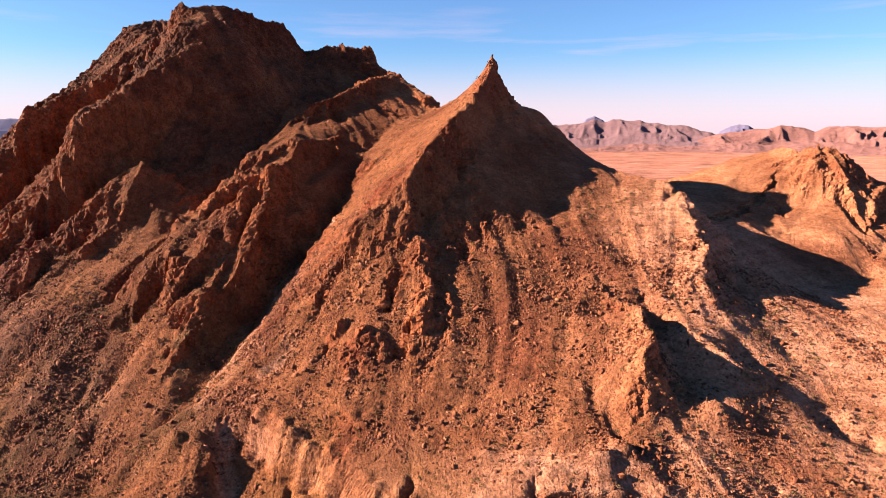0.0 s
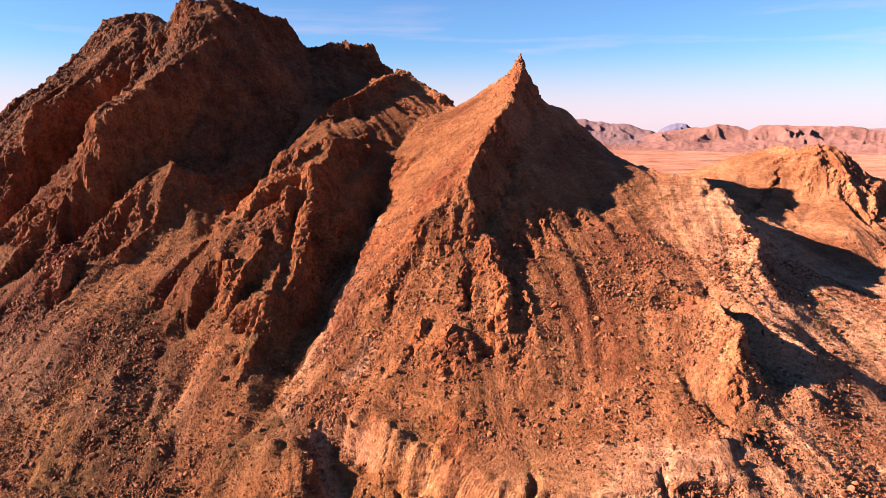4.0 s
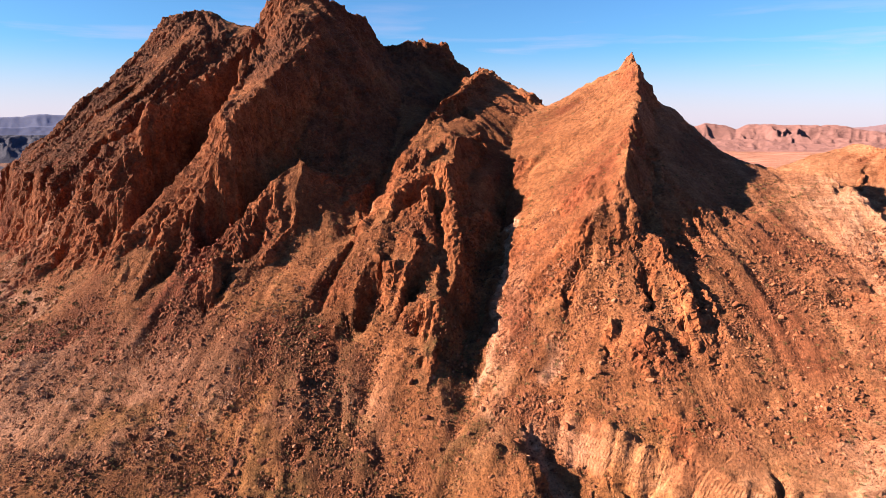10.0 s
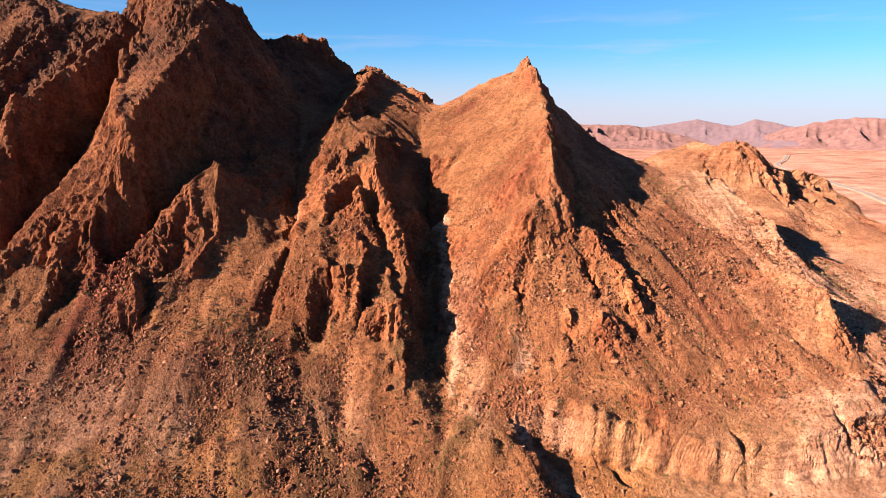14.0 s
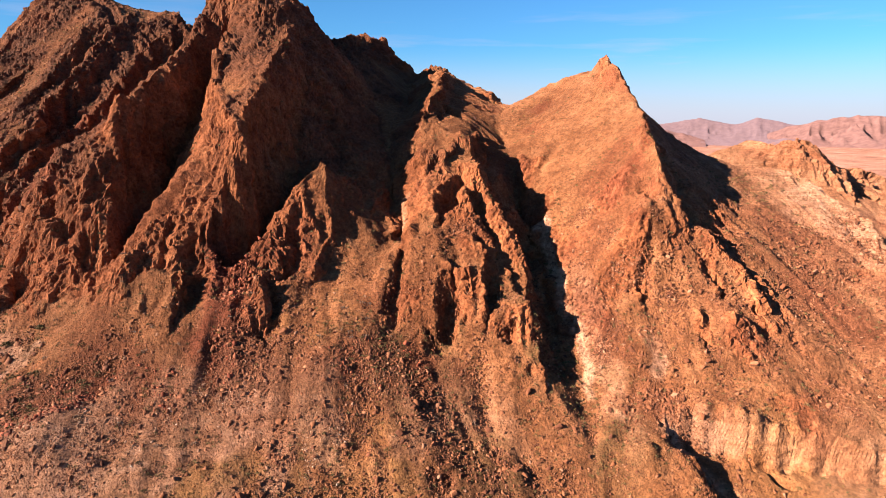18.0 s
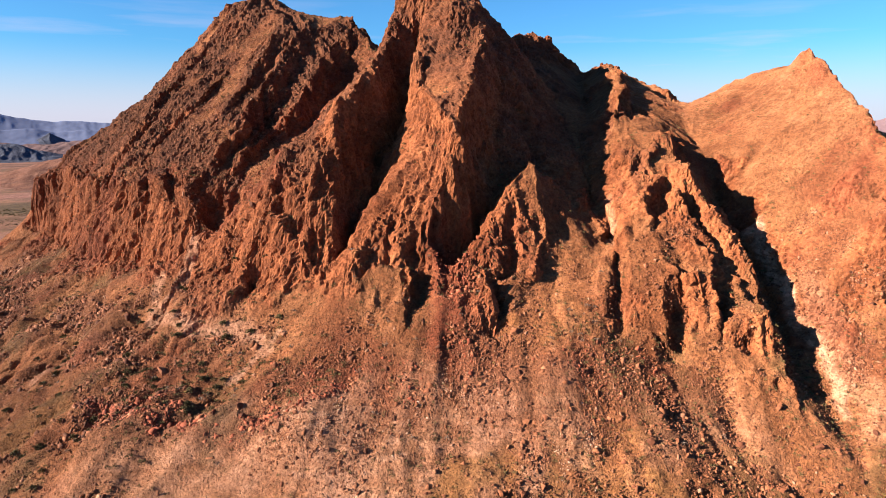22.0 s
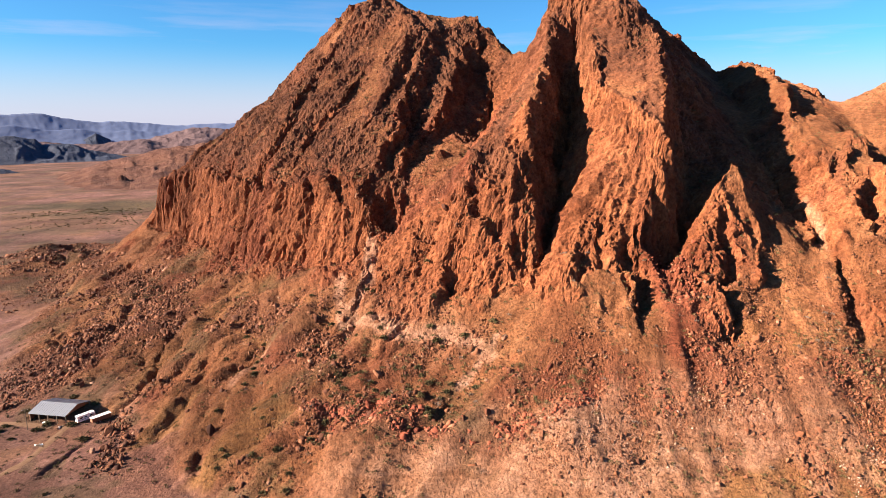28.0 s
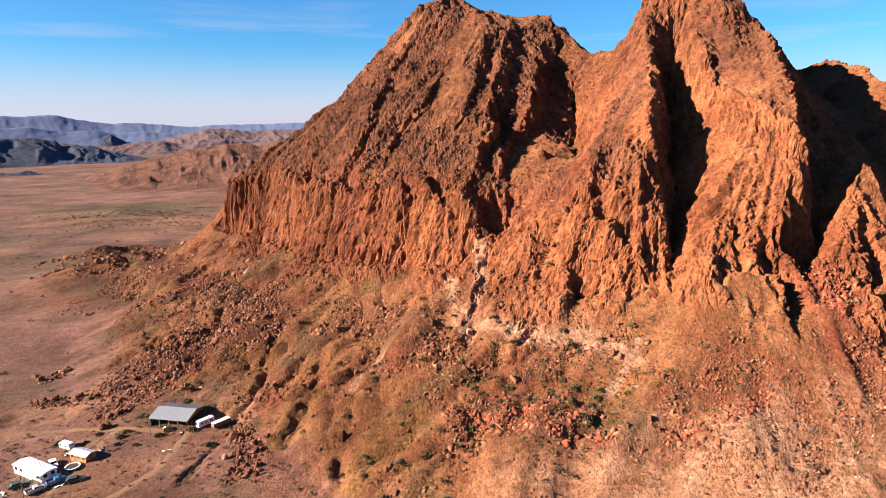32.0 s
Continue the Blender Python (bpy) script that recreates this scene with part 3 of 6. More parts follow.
mound(5.0, 14, (-262, 416))
mound(2.0, 12, (-243, 456))
mound(3.0, 14, (-231, 473), (-204, 482))
mound(4.5, 10, (-224, 453))
mound(6.0, 9, (-149, 340), (-130, 323))
mound(4.5, 5, (-149, 352))
mound(5.0, 8, (-97, 392))
mound(2.5, 7, (-151, 425), (-154, 352))
mound(-9.0, 12, (-98, 357))
mound(-4.0, 8, (-116, 317))
mound(3.0, 7, (-40, 399))
mound(6.5, 6.5, (-9, 348))
mound(1.8, 3, (20, 277))
mound(1.8, 5, (23, 250))
mound(-2.2, 10, (62, 268))
mound(6.0, 8, (-60, 264), (-211, 276))
mound(6.0, 5, (-79, 190))
mound(-3.0, 6, (-111, 200), (-104, 189))
mound(5.0, 6, (-182, 279), (-203, 266), (-221, 284), (-26, 198))
mound(4.0, 5, (-238, 299), (-279, 364))
mound(-5.0, 9, (-343, 473))
mound(-3.0, 8, (-328, 431))
mound(7.0, 14, (-242, 212))
mound(4.0, 10, (-201, 199))
mound(-3.5, 10, (-317, 328))
mound(-4.5, 7, (47, 172))
mound(4.0, 6, (48, 141))
mound(6.0, 10, (184, 290), (270, 291))
mound(6.0, 7, (68, 141))
mound(4.5, 12, (164, 252))
mound(-5.0, 12, (180, 324))
mound(4.0, 5, (-194, 256))
mound(2.5, 5, (-46, 148), (-39, 143))
mound(4.0, 7, (-106, 364))
mound(2.2, 8, (43, 285))
mound(3.5, 5, (-65, 242), (-185, 240), (-184, 280))

CREASES = []


def crease(rise, sunny, shady, *pts):
    """A rib (or, with a minus, a cleft): its height, its width towards the sun and away from it, and its line."""
    CREASES.append((rise, sunny, shady, np.array(pts, float)))


crease(6, 12, 3, (-121, 304), (-134, 279), (-142, 262), (-148, 253), (-153, 245), (-159, 240), (-162, 236))
crease(-5, 5, 5, (-143, 336), (-155, 312), (-165, 293), (-178, 270), (-190, 254))
crease(4, 8, 3, (-192, 267), (-195, 259), (-200, 254))
crease(-7, 3, 2.5, (-207, 270), (-202, 265), (-199, 259))
crease(-8, 2.5, 2.5, (-213, 265), (-215, 262), (-216, 258))
crease(-5, 2, 2, (-220, 280), (-224, 274))
crease(-5, 2.5, 2.5, (-235, 317), (-232, 311), (-229, 305))
crease(-6, 1.6, 1.6, (-283, 384), (-279, 360))
crease(-6, 1.6, 1.6, (-256, 335), (-256, 325))
crease(-6, 1.6, 1.6, (-264, 332), (-261, 322))
crease(-6, 1.6, 1.6, (-242, 306), (-244, 304))
crease(-6, 1.6, 1.6, (-297, 393), (-295, 381))
crease(-6, 1.6, 1.6, (-311, 419), (-311, 408))
crease(-6, 1.6, 1.6, (-250, 339), (-247, 318))
crease(8, 9, 2.5, (-200, 421), (-210, 407), (-218, 388), (-230, 365))
crease(8, 8, 2.5, (-185, 436), (-204, 393), (-216, 368), (-225, 347))
crease(9, 10, 3, (-161, 433), (-180, 404), (-197, 370), (-214, 348), (-223, 329))
crease(7, 8, 2.5, (-216, 367), (-223, 346), (-230, 338), (-234, 328))
crease(6, 7, 2, (-183, 425), (-201, 392), (-212, 365), (-223, 328))
crease(6, 7, 2, (-233, 408), (-244, 393), (-258, 386), (-265, 368))
crease(6, 7, 2, (-252, 438), (-266, 412), (-275, 394), (-283, 386))
crease(-7, 3, 3, (-230, 318), (-232, 311), (-234, 306))
crease(-6, 2, 2, (-279, 379), (-282, 365))
crease(-6, 2, 2, (-301, 418), (-298, 399))
crease(-6, 2, 2, (-259, 341), (-260, 330), (-262, 327))
crease(-6, 2, 2, (-245, 318), (-245, 311))
crease(-6, 2, 2, (-206, 275), (-204, 268))
crease(-6, 2, 2, (-213, 264), (-213, 258))
crease(-6, 2, 2, (-219, 288), (-222, 282))
crease(-6, 2, 2, (-196, 257), (-196, 253))
crease(-6, 2, 2, (-137, 337), (-142, 329))
crease(3, 5, 12, (-122, 251), (-133, 245), (-146, 237), (-154, 236), (-164, 231))
crease(5, 7, 2.5, (-121, 250), (-122, 242), (-122, 236), (-126, 229), (-133, 222))
crease(-5, 2.5, 2.5, (-134, 236), (-136, 231), (-140, 226))
crease(2, 3, 1.5, (-128, 239), (-128, 230), (-133, 223))
crease(10, 5, 1.5, (-148, 221), (-148, 217), (-149, 213))
crease(9, 5, 1.5, (-168, 233), (-169, 228), (-171, 223))
crease(4, 4, 1.5, (-180, 229), (-181, 224))
crease(4, 4, 1.5, (-179, 240), (-185, 237))
crease(4, 8, 3, (-45, 278), (-64, 265), (-83, 253), (-88, 257))
crease(-7, 3, 2.6, (-72, 247), (-80, 238), (-90, 227))
crease(4, 6, 2.5, (-47, 260), (-69, 239), (-87, 227))
crease(8, 10, 2.5, (-52, 276), (-60, 262), (-65, 246), (-66, 230), (-67, 212), (-69, 199), (-74, 187))
crease(-6, 1.8, 1.8, (-94, 203), (-98, 198), (-101, 193))
crease(-6, 1.9, 1.9, (-81, 204), (-86, 197), (-89, 192))
crease(-3, 1.3, 1.3, (-88, 202), (-95, 194))
crease(-4, 2, 2, (-93, 246), (-104, 221), (-110, 207), (-115, 201))
crease(5, 4, 2, (-94, 271), (-103, 250))
crease(6, 8, 3, (-28, 362), (-60, 300), (-75, 281))
crease(-7, 5, 5, (-40, 263), (-48, 237), (-57, 214), (-65, 193), (-70, 180))
crease(3, 4, 1.5, (-83, 217), (-81, 209), (-86, 200), (-90, 192))
crease(4, 5, 1.5, (-75, 210), (-75, 195), (-76, 184))
crease(-3, 1.2, 1.2, (-105, 198), (-103, 191))
crease(-6, 6, 6, (-35, 264), (-40, 251), (-45, 237))
crease(4, 7, 2, (9, 250), (-2, 228), (-10, 211), (-11, 202), (-13, 196))
crease(-4, 2, 2, (-17, 212), (-19, 201))
crease(-4, 2.2, 2.2, (-28, 194), (-35, 188), (-39, 182))
crease(2.5, 5, 1.5, (-8, 194), (-5, 182), (-6, 172), (-9, 162))
crease(-4, 2, 2, (-13, 185), (-16, 172))
crease(-3, 1.5, 1.5, (-8, 170), (-11, 160))
crease(-3, 1.2, 1.2, (-29, 170), (-34, 162))
crease(-3, 1.2, 1.2, (-22, 164), (-24, 158))
crease(-2.5, 1.0, 1.0, (-25, 134), (-32, 135))
crease(-2.5, 1.0, 1.0, (-8, 127), (-7, 123), (-11, 118))
crease(-2.5, 1.0, 1.0, (19, 119), (19, 114))
crease(-2.5, 1.0, 1.0, (-37, 136), (-35, 131))
crease(2, 8, 3, (83, 226), (85, 207), (83, 194), (79, 182))
crease(5, 8, 2, (51, 174), (53, 167), (52, 154), (52, 146), (49, 141))
crease(8, 8, 2, (212, 297), (199, 284), (192, 275))
crease(8, 6, 2, (234, 295), (241, 290), (233, 278))
crease(-6, 5, 5, (212, 285), (213, 276), (216, 271))
crease(5, 8, 2, (86, 207), (85, 197), (82, 192))
crease(4, 6, 2, (190, 255), (192, 248), (188, 238))
crease(-3, 1.5, 1.5, (167, 312), (81, 225))
crease(-2, 2.5, 3, (-295, 291), (-301, 280), (-306, 271), (-309, 263))
crease(-2.5, 2, 2, (-293, 246), (-295, 234))
crease(-2.5, 2.2, 2.2, (-237, 303), (-240, 288), (-247, 279), (-250, 271))
crease(-0.9, 0.8, 0.8, (-331, 265), (-336, 257), (-339, 249))
crease(4, 9, 4, (-480, 562), (-451, 580), (-403, 525))
crease(-2.2, 1.8, 1.8, (-316, 327), (-318, 317), (-320, 301), (-323, 290), (-327, 281))
crease(2.5, 8, 3, (-368, 380), (-344, 358), (-320, 325))
crease(2.5, 8, 3, (-385, 343), (-373, 349), (-352, 326))
CS = 0.8
CX, CY = np.arange(-480, 285, CS), np.arange(95, 580, CS)


def crease_field():
    """Every rib and cleft, fading to its ends, with a wandering line."""
    gx, gy = np.meshgrid(CX, CY)
    x = gx + 1.3 * grain(gx / 6, gy / 6, 0 * gx, 81) + 0.7 * grain(gx / 2.6, gy / 2.6, 0 * gx, 82)
    y = gy + 1.3 * grain(gx / 6, gy / 6, 0 * gx, 83) + 0.7 * grain(gx / 2.6, gy / 2.6, 0 * gx, 84)
    out = np.zeros_like(x)
    for rise, sunny, shady, p in CREASES:
        m = 2.5 * max(sunny, shady) + 6
        a0, a1 = np.searchsorted(CX, p[:, 0].min() - m), np.searchsorted(CX, p[:, 0].max() + m)
        b0, b1 = np.searchsorted(CY, p[:, 1].min() - m), np.searchsorted(CY, p[:, 1].max() + m)
        if a1 <= a0 or b1 <= b0:
            continue
        qx, qy = x[b0:b1, a0:a1], y[b0:b1, a0:a1]
        best, along, side = np.full(qx.shape, 1e9), np.zeros(qx.shape), np.zeros(qx.shape)
        legs = np.hypot(*(p[1:] - p[:-1]).T)
        total, done = legs.sum(), 0.0
        for (ax, ay), (bx, by), leg in zip(p[:-1], p[1:], legs):
            if leg < 0.01:
                continue
            t = np.clip(((qx - ax) * (bx - ax) + (qy - ay) * (by - ay)) / leg ** 2, 0, 1)
            dx, dy = qx - ax - t * (bx - ax), qy - ay - t * (by - ay)
            nx, ny = (by - ay) / leg, -(bx - ax) / leg
            if nx > 0:
                nx, ny = -nx, -ny
            d = np.hypot(dx, dy)
            near = d < best
            best = np.where(near, d, best)
            along = np.where(near, (done + t * leg) / total, along)
            side = np.where(near, dx * nx + dy * ny, side)
            done += leg
        w = np.where(side > 0, sunny, shady)
        ends = 0.35 + 0.65 * np.clip(np.sin(math.pi * np.clip(along, 0.02, 0.98)) * 2.5, 0, 1)
        prof = np.exp(-best / w) if rise > 0 else np.exp(-(best / w) ** 2)
        if rise > 0:
            prof = prof * (1 - smooth(best, 1.6 * w, 2.5 * w)) - 0.7 * np.exp(-(best / (0.9 * (sunny + shady))) ** 2)
        out[b0:b1, a0:a1] += rise * prof * ends
    out = np.clip(out, -13, 10)
    for rise, radius, mx, my in MOUNDS:
        out += rise * np.exp(-((gx - mx) ** 2 + (gy - my) ** 2) / radius ** 2)
    return out


CREASED = crease_field()


def creased(x, y):
    i, j = (x - CX[0]) / CS, (y - CY[0]) / CS
    ok = (i > 0) & (i < len(CX) - 1.01) & (j > 0) & (j < len(CY) - 1.01)
    i, j = np.clip(i, 0, len(CX) - 1.01), np.clip(j, 0, len(CY) - 1.01)
    a, b = i.astype(int), j.astype(int)
    u, v = i - a, j - b
    f = CREASED
    return ok * (f[b, a] * (1 - u) * (1 - v) + f[b, a + 1] * u * (1 - v) + f[b + 1, a] * (1 - u) * v + f[b + 1, a + 1] * u * v)


def base_height(x, y):
    edge = np.minimum(np.minimum(x - GX0, GX1 - x), np.minimum(y - GY0, GY1 - y))
    k = smooth(edge, 4, 60)
    return (sample(H0, x, y) + creased(x, y)) * k + plain_height(x, y) * (1 - k)


FS = 0.75
FX, FY = np.arange(-420, 270, FS), np.arange(95, 520, FS)


def streaks():
    """Noise smeared down the slope: ribs, rills and chutes at four widths."""
    x, y = np.meshgrid(FX, FY)
    soft = soften(H0, 6)
    tot = [np.zeros_like(x) for _ in range(4)]
    for way in (1, -1):
        px, py = x.copy(), y.copy()
        for k in range(7):
            if k or way == 1:
                for t, (wave, seed) in zip(tot, ((14.0, 91), (6.5, 92), (3.0, 93), (1.6, 94))):
                    t += ripple(px / wave, py / wave, seed) * (1 - k / 9)
            gx, gy = sample(soft, px + 2, py) - sample(soft, px - 2, py), sample(soft, px, py + 2) - sample(soft, px, py - 2)
            n = np.hypot(gx, gy) + 0.05
            px, py = px + way * 3.0 * gx / n, py + way * 3.0 * gy / n
    return [t / t.std() for t in tot]


STREAKS = streaks()


def streak(k, x, y):
    i, j = np.clip((x - FX[0]) / FS, 0, len(FX) - 1.001), np.clip((y - FY[0]) / FS, 0, len(FY) - 1.001)
    a, b = i.astype(int), j.astype(int)
    u, v = i - a, j - b
    f = STREAKS[k]
    return f[b, a] * (1 - u) * (1 - v) + f[b, a + 1] * u * (1 - v) + f[b + 1, a] * (1 - u) * v + f[b + 1, a + 1] * u * v


def disc(x, y, cx, cy, rx, ry, turn=0.0):
    c, s = math.cos(radians(turn)), math.sin(radians(turn))
    dx, dy = x - cx, y - cy
    return 1 - smooth(np.hypot((dx * c + dy * s) / rx, (dy * c - dx * s) / ry), 0.6, 1.25)


VEINS = []


def vein(kind, width, strength, *pts):
    """A stripe of pale scree, ochre earth, dark or red rubble along a line."""
    VEINS.append((kind, width, strength, np.array(pts, float)))


vein("pale", 2.6, 1.0, (-57, 149), (-55, 142), (-52, 135), (-50, 129))
vein("pale", 1.6, 1.0, (-43, 236), (-48, 221), (-53, 205), (-58, 188), (-63, 176), (-68, 168))
vein("pale", 2.0, 0.8, (-45, 172), (-47, 164), (-50, 161))
vein("pale", 1.2, 0.5, (-91, 254), (-96, 241), (-101, 229))
vein("pale", 2.0, 0.9, (-251, 299), (-251, 281), (-244, 268), (-235, 256), (-221, 247), (-213, 237), (-211, 231))
vein("pale", 2.5, 0.8, (-238, 301), (-239, 288), (-247, 279), (-249, 270))
vein("pale", 2.5, 0.7, (-241, 267), (-230, 254), (-216, 243), (-212, 233))
vein("pale", 4.0, 0.7, (-141, 183), (-140, 178), (-140, 172))
vein("pale", 3.0, 0.5, (-202, 203), (-188, 196), (-173, 195))
vein("pale", 4.0, 0.6, (-176, 189), (-169, 184), (-157, 180))
vein("ochre", 3.5, 1.0, (-290, 232), (-285, 238), (-279, 244), (-269, 242))
vein("ochre", 4.0, 0.9, (-315, 261), (-309, 269), (-300, 279))
vein("ochre", 5.0, 0.7, (-281, 296), (-263, 281), (-254, 257))
vein("ochre", 4.0, 0.8, (-173, 173), (-166, 176), (-157, 176))
vein("ochre", 4.0, 0.35, (-142, 173), (-133, 165), (-124, 158))
vein("red", 6.0, 1.0, (-154, 235), (-156, 221), (-163, 210), (-162, 202))
vein("red", 7.0, 0.8, (-207, 214), (-197, 209), (-186, 203), (-175, 198))
vein("red", 8.0, 0.9, (-375, 318), (-367, 335), (-353, 344), (-320, 335))
vein("red", 7.0, 1.0, (-369, 303), (-362, 311), (-356, 322), (-348, 325))
vein("red", 4.0, 1.0, (-326, 280), (-321, 264), (-321, 249))
vein("red", 4.0, 0.9, (-412, 343), (-406, 353))
vein("red", 4.0, 0.9, (-402, 320), (-389, 317))
vein("red", 7.0, 0.8, (-273, 277), (-262, 273), (-254, 258))
vein("red", 6.0, 0.7, (-136, 193), (-117, 192), (-105, 182))
vein("ochre", 2.6, 0.5, (-152, 152), (-152, 161), (-149, 169))
vein("ochre", 2.6, 0.45, (-141, 155), (-137, 161), (-132, 166))
vein("ochre", 2.6, 0.8, (-128, 152), (-127, 159), (-126, 164))
vein("pale", 6.0, 0.35, (-186, 197), (-176, 182), (-175, 170))
vein("dark", 9.0, 0.6, (-122, 187), (-112, 173), (-107, 158), (-104, 147))
vein("dark", 7.0, 0.5, (-155, 206), (-143, 195), (-143, 180))
vein("dark", 7.0, 0.6, (-399, 487), (-338, 375), (-312, 328))
vein("dark", 6.0, 0.2, (-248, 231), (-238, 218), (-221, 205))
vein("dark", 7.0, 0.7, (-282, 310), (-268, 288), (-257, 263))
vein("dark", 6.0, 0.6, (-300, 309), (-291, 316))
vein("dark", 5.0, 0.7, (-322, 293), (-308, 300))
vein("pale", 1.8, 1.0, (-270, 289), (-274, 285), (-281, 282), (-287, 274))
vein("pale", 1.8, 1.0, (-241, 291), (-243, 284), (-251, 283), (-249, 271))
vein("ochre", 3.0, 1.0, (-272, 247), (-279, 246), (-286, 243), (-291, 237), (-293, 233))
vein("ochre", 3.5, 0.8, (-300, 279), (-306, 265), (-314, 262))
vein("ochre", 3.5, 0.7, (-319, 312), (-324, 297), (-330, 284))
vein("red", 3.5, 0.5, (-272, 233), (-256, 225), (-242, 220), (-231, 211), (-216, 200), (-201, 201), (-188, 200))
vein("pale", 11.0, 0.55, (-241, 207), (-218, 196), (-195, 189), (-174, 188))
vein("dark", 5.0, 0.8, (-333, 349), (-325, 334), (-317, 329))
vein("pale", 1.3, 1.0, (-208, 237), (-212, 232.5), (-216.5, 230), (-222, 226))
vein("cream", 5.0, 1.0, (-142, 170), (-140, 177), (-138, 184))
vein("cream", 4.5, 0.9, (-170, 198), (-163, 194), (-156, 190))
vein("cream", 4.0, 0.8, (-205, 192), (-182, 190), (-167, 193))
vein("cream", 4.5, 0.9, (-208, 199), (-197, 200), (-188, 199))
vein("pale", 4.5, 0.8, (-208, 198), (-197, 200), (-188, 199))
vein("blocks", 3.0, 1.0, (-262, 238), (-248, 226), (-236, 211), (-224, 205), (-214, 201))
vein("blocks", 2.6, 0.9, (-246, 233), (-239, 226), (-234, 219))
vein("blocks", 2.2, 0.9, (-212, 205), (-202, 201), (-192, 203))
vein("pale", 2.0, 0.55, (-52, 149), (-43, 143), (-36, 138.5), (-27, 133), (-18, 127), (-8, 121))


def veined(kind, x, y):
    out = np.zeros_like(x)
    xw = x + 1.4 * grain(x / 8, y / 8, 0 * x, 51) + 0.7 * grain(x / 2.5, y / 2.5, 0 * x, 52)
    yw = y + 1.4 * grain(x / 8, y / 8, 0 * x, 53) + 0.7 * grain(x / 2.5, y / 2.5, 0 * x, 54)
    for k, width, strength, p in VEINS:
        if k != kind:
            continue
        m = 3 * width + 6
        near = (x > p[:, 0].min() - m) & (x < p[:, 0].max() + m) & (y > p[:, 1].min() - m) & (y < p[:, 1].max() + m)
        qx, qy = xw[near], yw[near]
        best = np.full(qx.shape, 1e9)
        for (ax, ay), (bx, by) in zip(p[:-1], p[1:]):
            leg = max((bx - ax) ** 2 + (by - ay) ** 2, 0.01)
            t = np.clip(((qx - ax) * (bx - ax) + (qy - ay) * (by - ay)) / leg, 0, 1)
            best = np.minimum(best, np.hypot(qx - ax - t * (bx - ax), qy - ay - t * (by - ay)))
        out[near] = np.maximum(out[near], strength * (1 - smooth(best, 0.5 * width, 1.5 * width)))
    return out


def surface(x, y):
    """Places of the finished ground at x, y and its zones."""
    z = base_height(x, y)
    e = 1.2
    gx, gy = (base_height(x + e, y) - base_height(x - e, y)) / (2 * e), (base_height(x, y + e) - base_height(x, y - e)) / (2 * e)
    g = np.hypot(gx, gy)
    nrm = np.stack([-gx, -gy, np.ones_like(gx)]) / np.sqrt(1 + g * g)
    patch = grain(x / 19, y / 19, z / 19, 11)
    s0, s1, s2, s3 = (streak(k, x, y) for k in range(4))
    bed = bedrock(x, y)
    rocky = smooth(0.62 * bed + 0.40 * smooth(g, 0.5, 1.3) + 0.16 * patch + 0.14 * s0 + 0.10 * s1, 0.42, 0.66)
    rocky = np.maximum(rocky, 0.9 * disc(x, y, -134, 300, 17, 34, 10))
    calm = np.maximum(disc(x, y, 98, 152, 42, 42), np.maximum(0.8 * disc(x, y, -200, 192, 50, 15, 168), 0.6 * disc(x, y, -205, 225, 22, 16)))
    rocky = rocky * (1 - 0.8 * calm)
    hill = smooth(g, 0.05, 0.35)
    warp = 3.0 * grain(x / 15, y / 15, z / 15, 13)
    xw, yw = x + warp, y - warp
    steep = smooth(g, 0.9, 1.8)
    flute = (0.40 + 0.30 * smooth(g, 1.0, 2.2)) * (0.5 + 0.9 * smooth(grain(x / 21, y / 21, z / 30, 48) + 0.5 * grain(x / 9, y / 9, z / 14, 49), -0.45, 0.45))
    disp = rocky * flute * (1.7 * (0.8 - np.abs(s0)) + 1.9 * (0.8 - np.abs(s1)) + 1.3 * (0.8 - np.abs(s2)) + 0.7 * (0.8 - np.abs(s3))) + (1 - rocky) * hill * (0.45 * s0 + 0.30 * s1 + 0.16 * s2 + 0.10 * s3)
    for wave, seed, rock_amp, scree_amp in ((30.0, 21, 0.6, 0.5), (14.0, 22, 0.35, 0.30), (7.0, 23, 0.28, 0.18), (3.4, 24, 0.20, 0.14), (1.7, 25, 0.24, 0.14)):
        v = grain(xw / wave, yw / wave, z / (wave * 1.6), seed)
        v = v + steep * (grain(xw / wave, yw / wave, z / (wave * 6.0), seed + 7) - v)
        flat = grain(x / wave, y / wave, z / wave, seed + 30)
        disp += rocky * rock_amp * (0.62 - np.abs(v) * 2.2) + (1 - rocky) * flat * scree_amp * (0.15 + 0.85 * hill)
    humps = smooth(-x, 200, 245) * (1 - smooth(z, 26, 44)) * smooth(z, -1, 6) * (1 - rocky)
    disp += humps * (1.5 * grain(x / 15, y / 15, 0 * x, 31) + 0.9 * (np.abs(grain(x / 7.5, y / 7.5, 0 * x, 32)) * 2.2 - 0.6) + 0.4 * s1)
    hard = rocky > 0.08
    hx, hy, hz = x[hard], y[hard], z[hard]
    for size, seed, amp in ((9.5, 59, 0.5), (4.6, 61, 0.45), (2.0, 65, 0.45)):
        lift, crack = blocks(hx + 0.35 * warp[hard], hy - 0.35 * warp[hard], hz * 0.5, size, seed)
        disp[hard] += rocky[hard] * amp * (lift - 0.7 * (1 - smooth(crack, 0.0, 0.16)))
    disp += rocky * 0.3
    disp = disp * (1 - 0.55 * calm)
    bank = disc(x, y, -20, 128, 46, 12, -32)
    beds = 0.28 * grain(x / 40, y / 40, z * 0.9, 57) + 0.16 * grain(x / 14, y / 14, z * 2.0, 58) - 0.5 * (1 - smooth(np.abs(grain(x / 9, y / 9, z / 30, 56)), 0.0, 0.10))
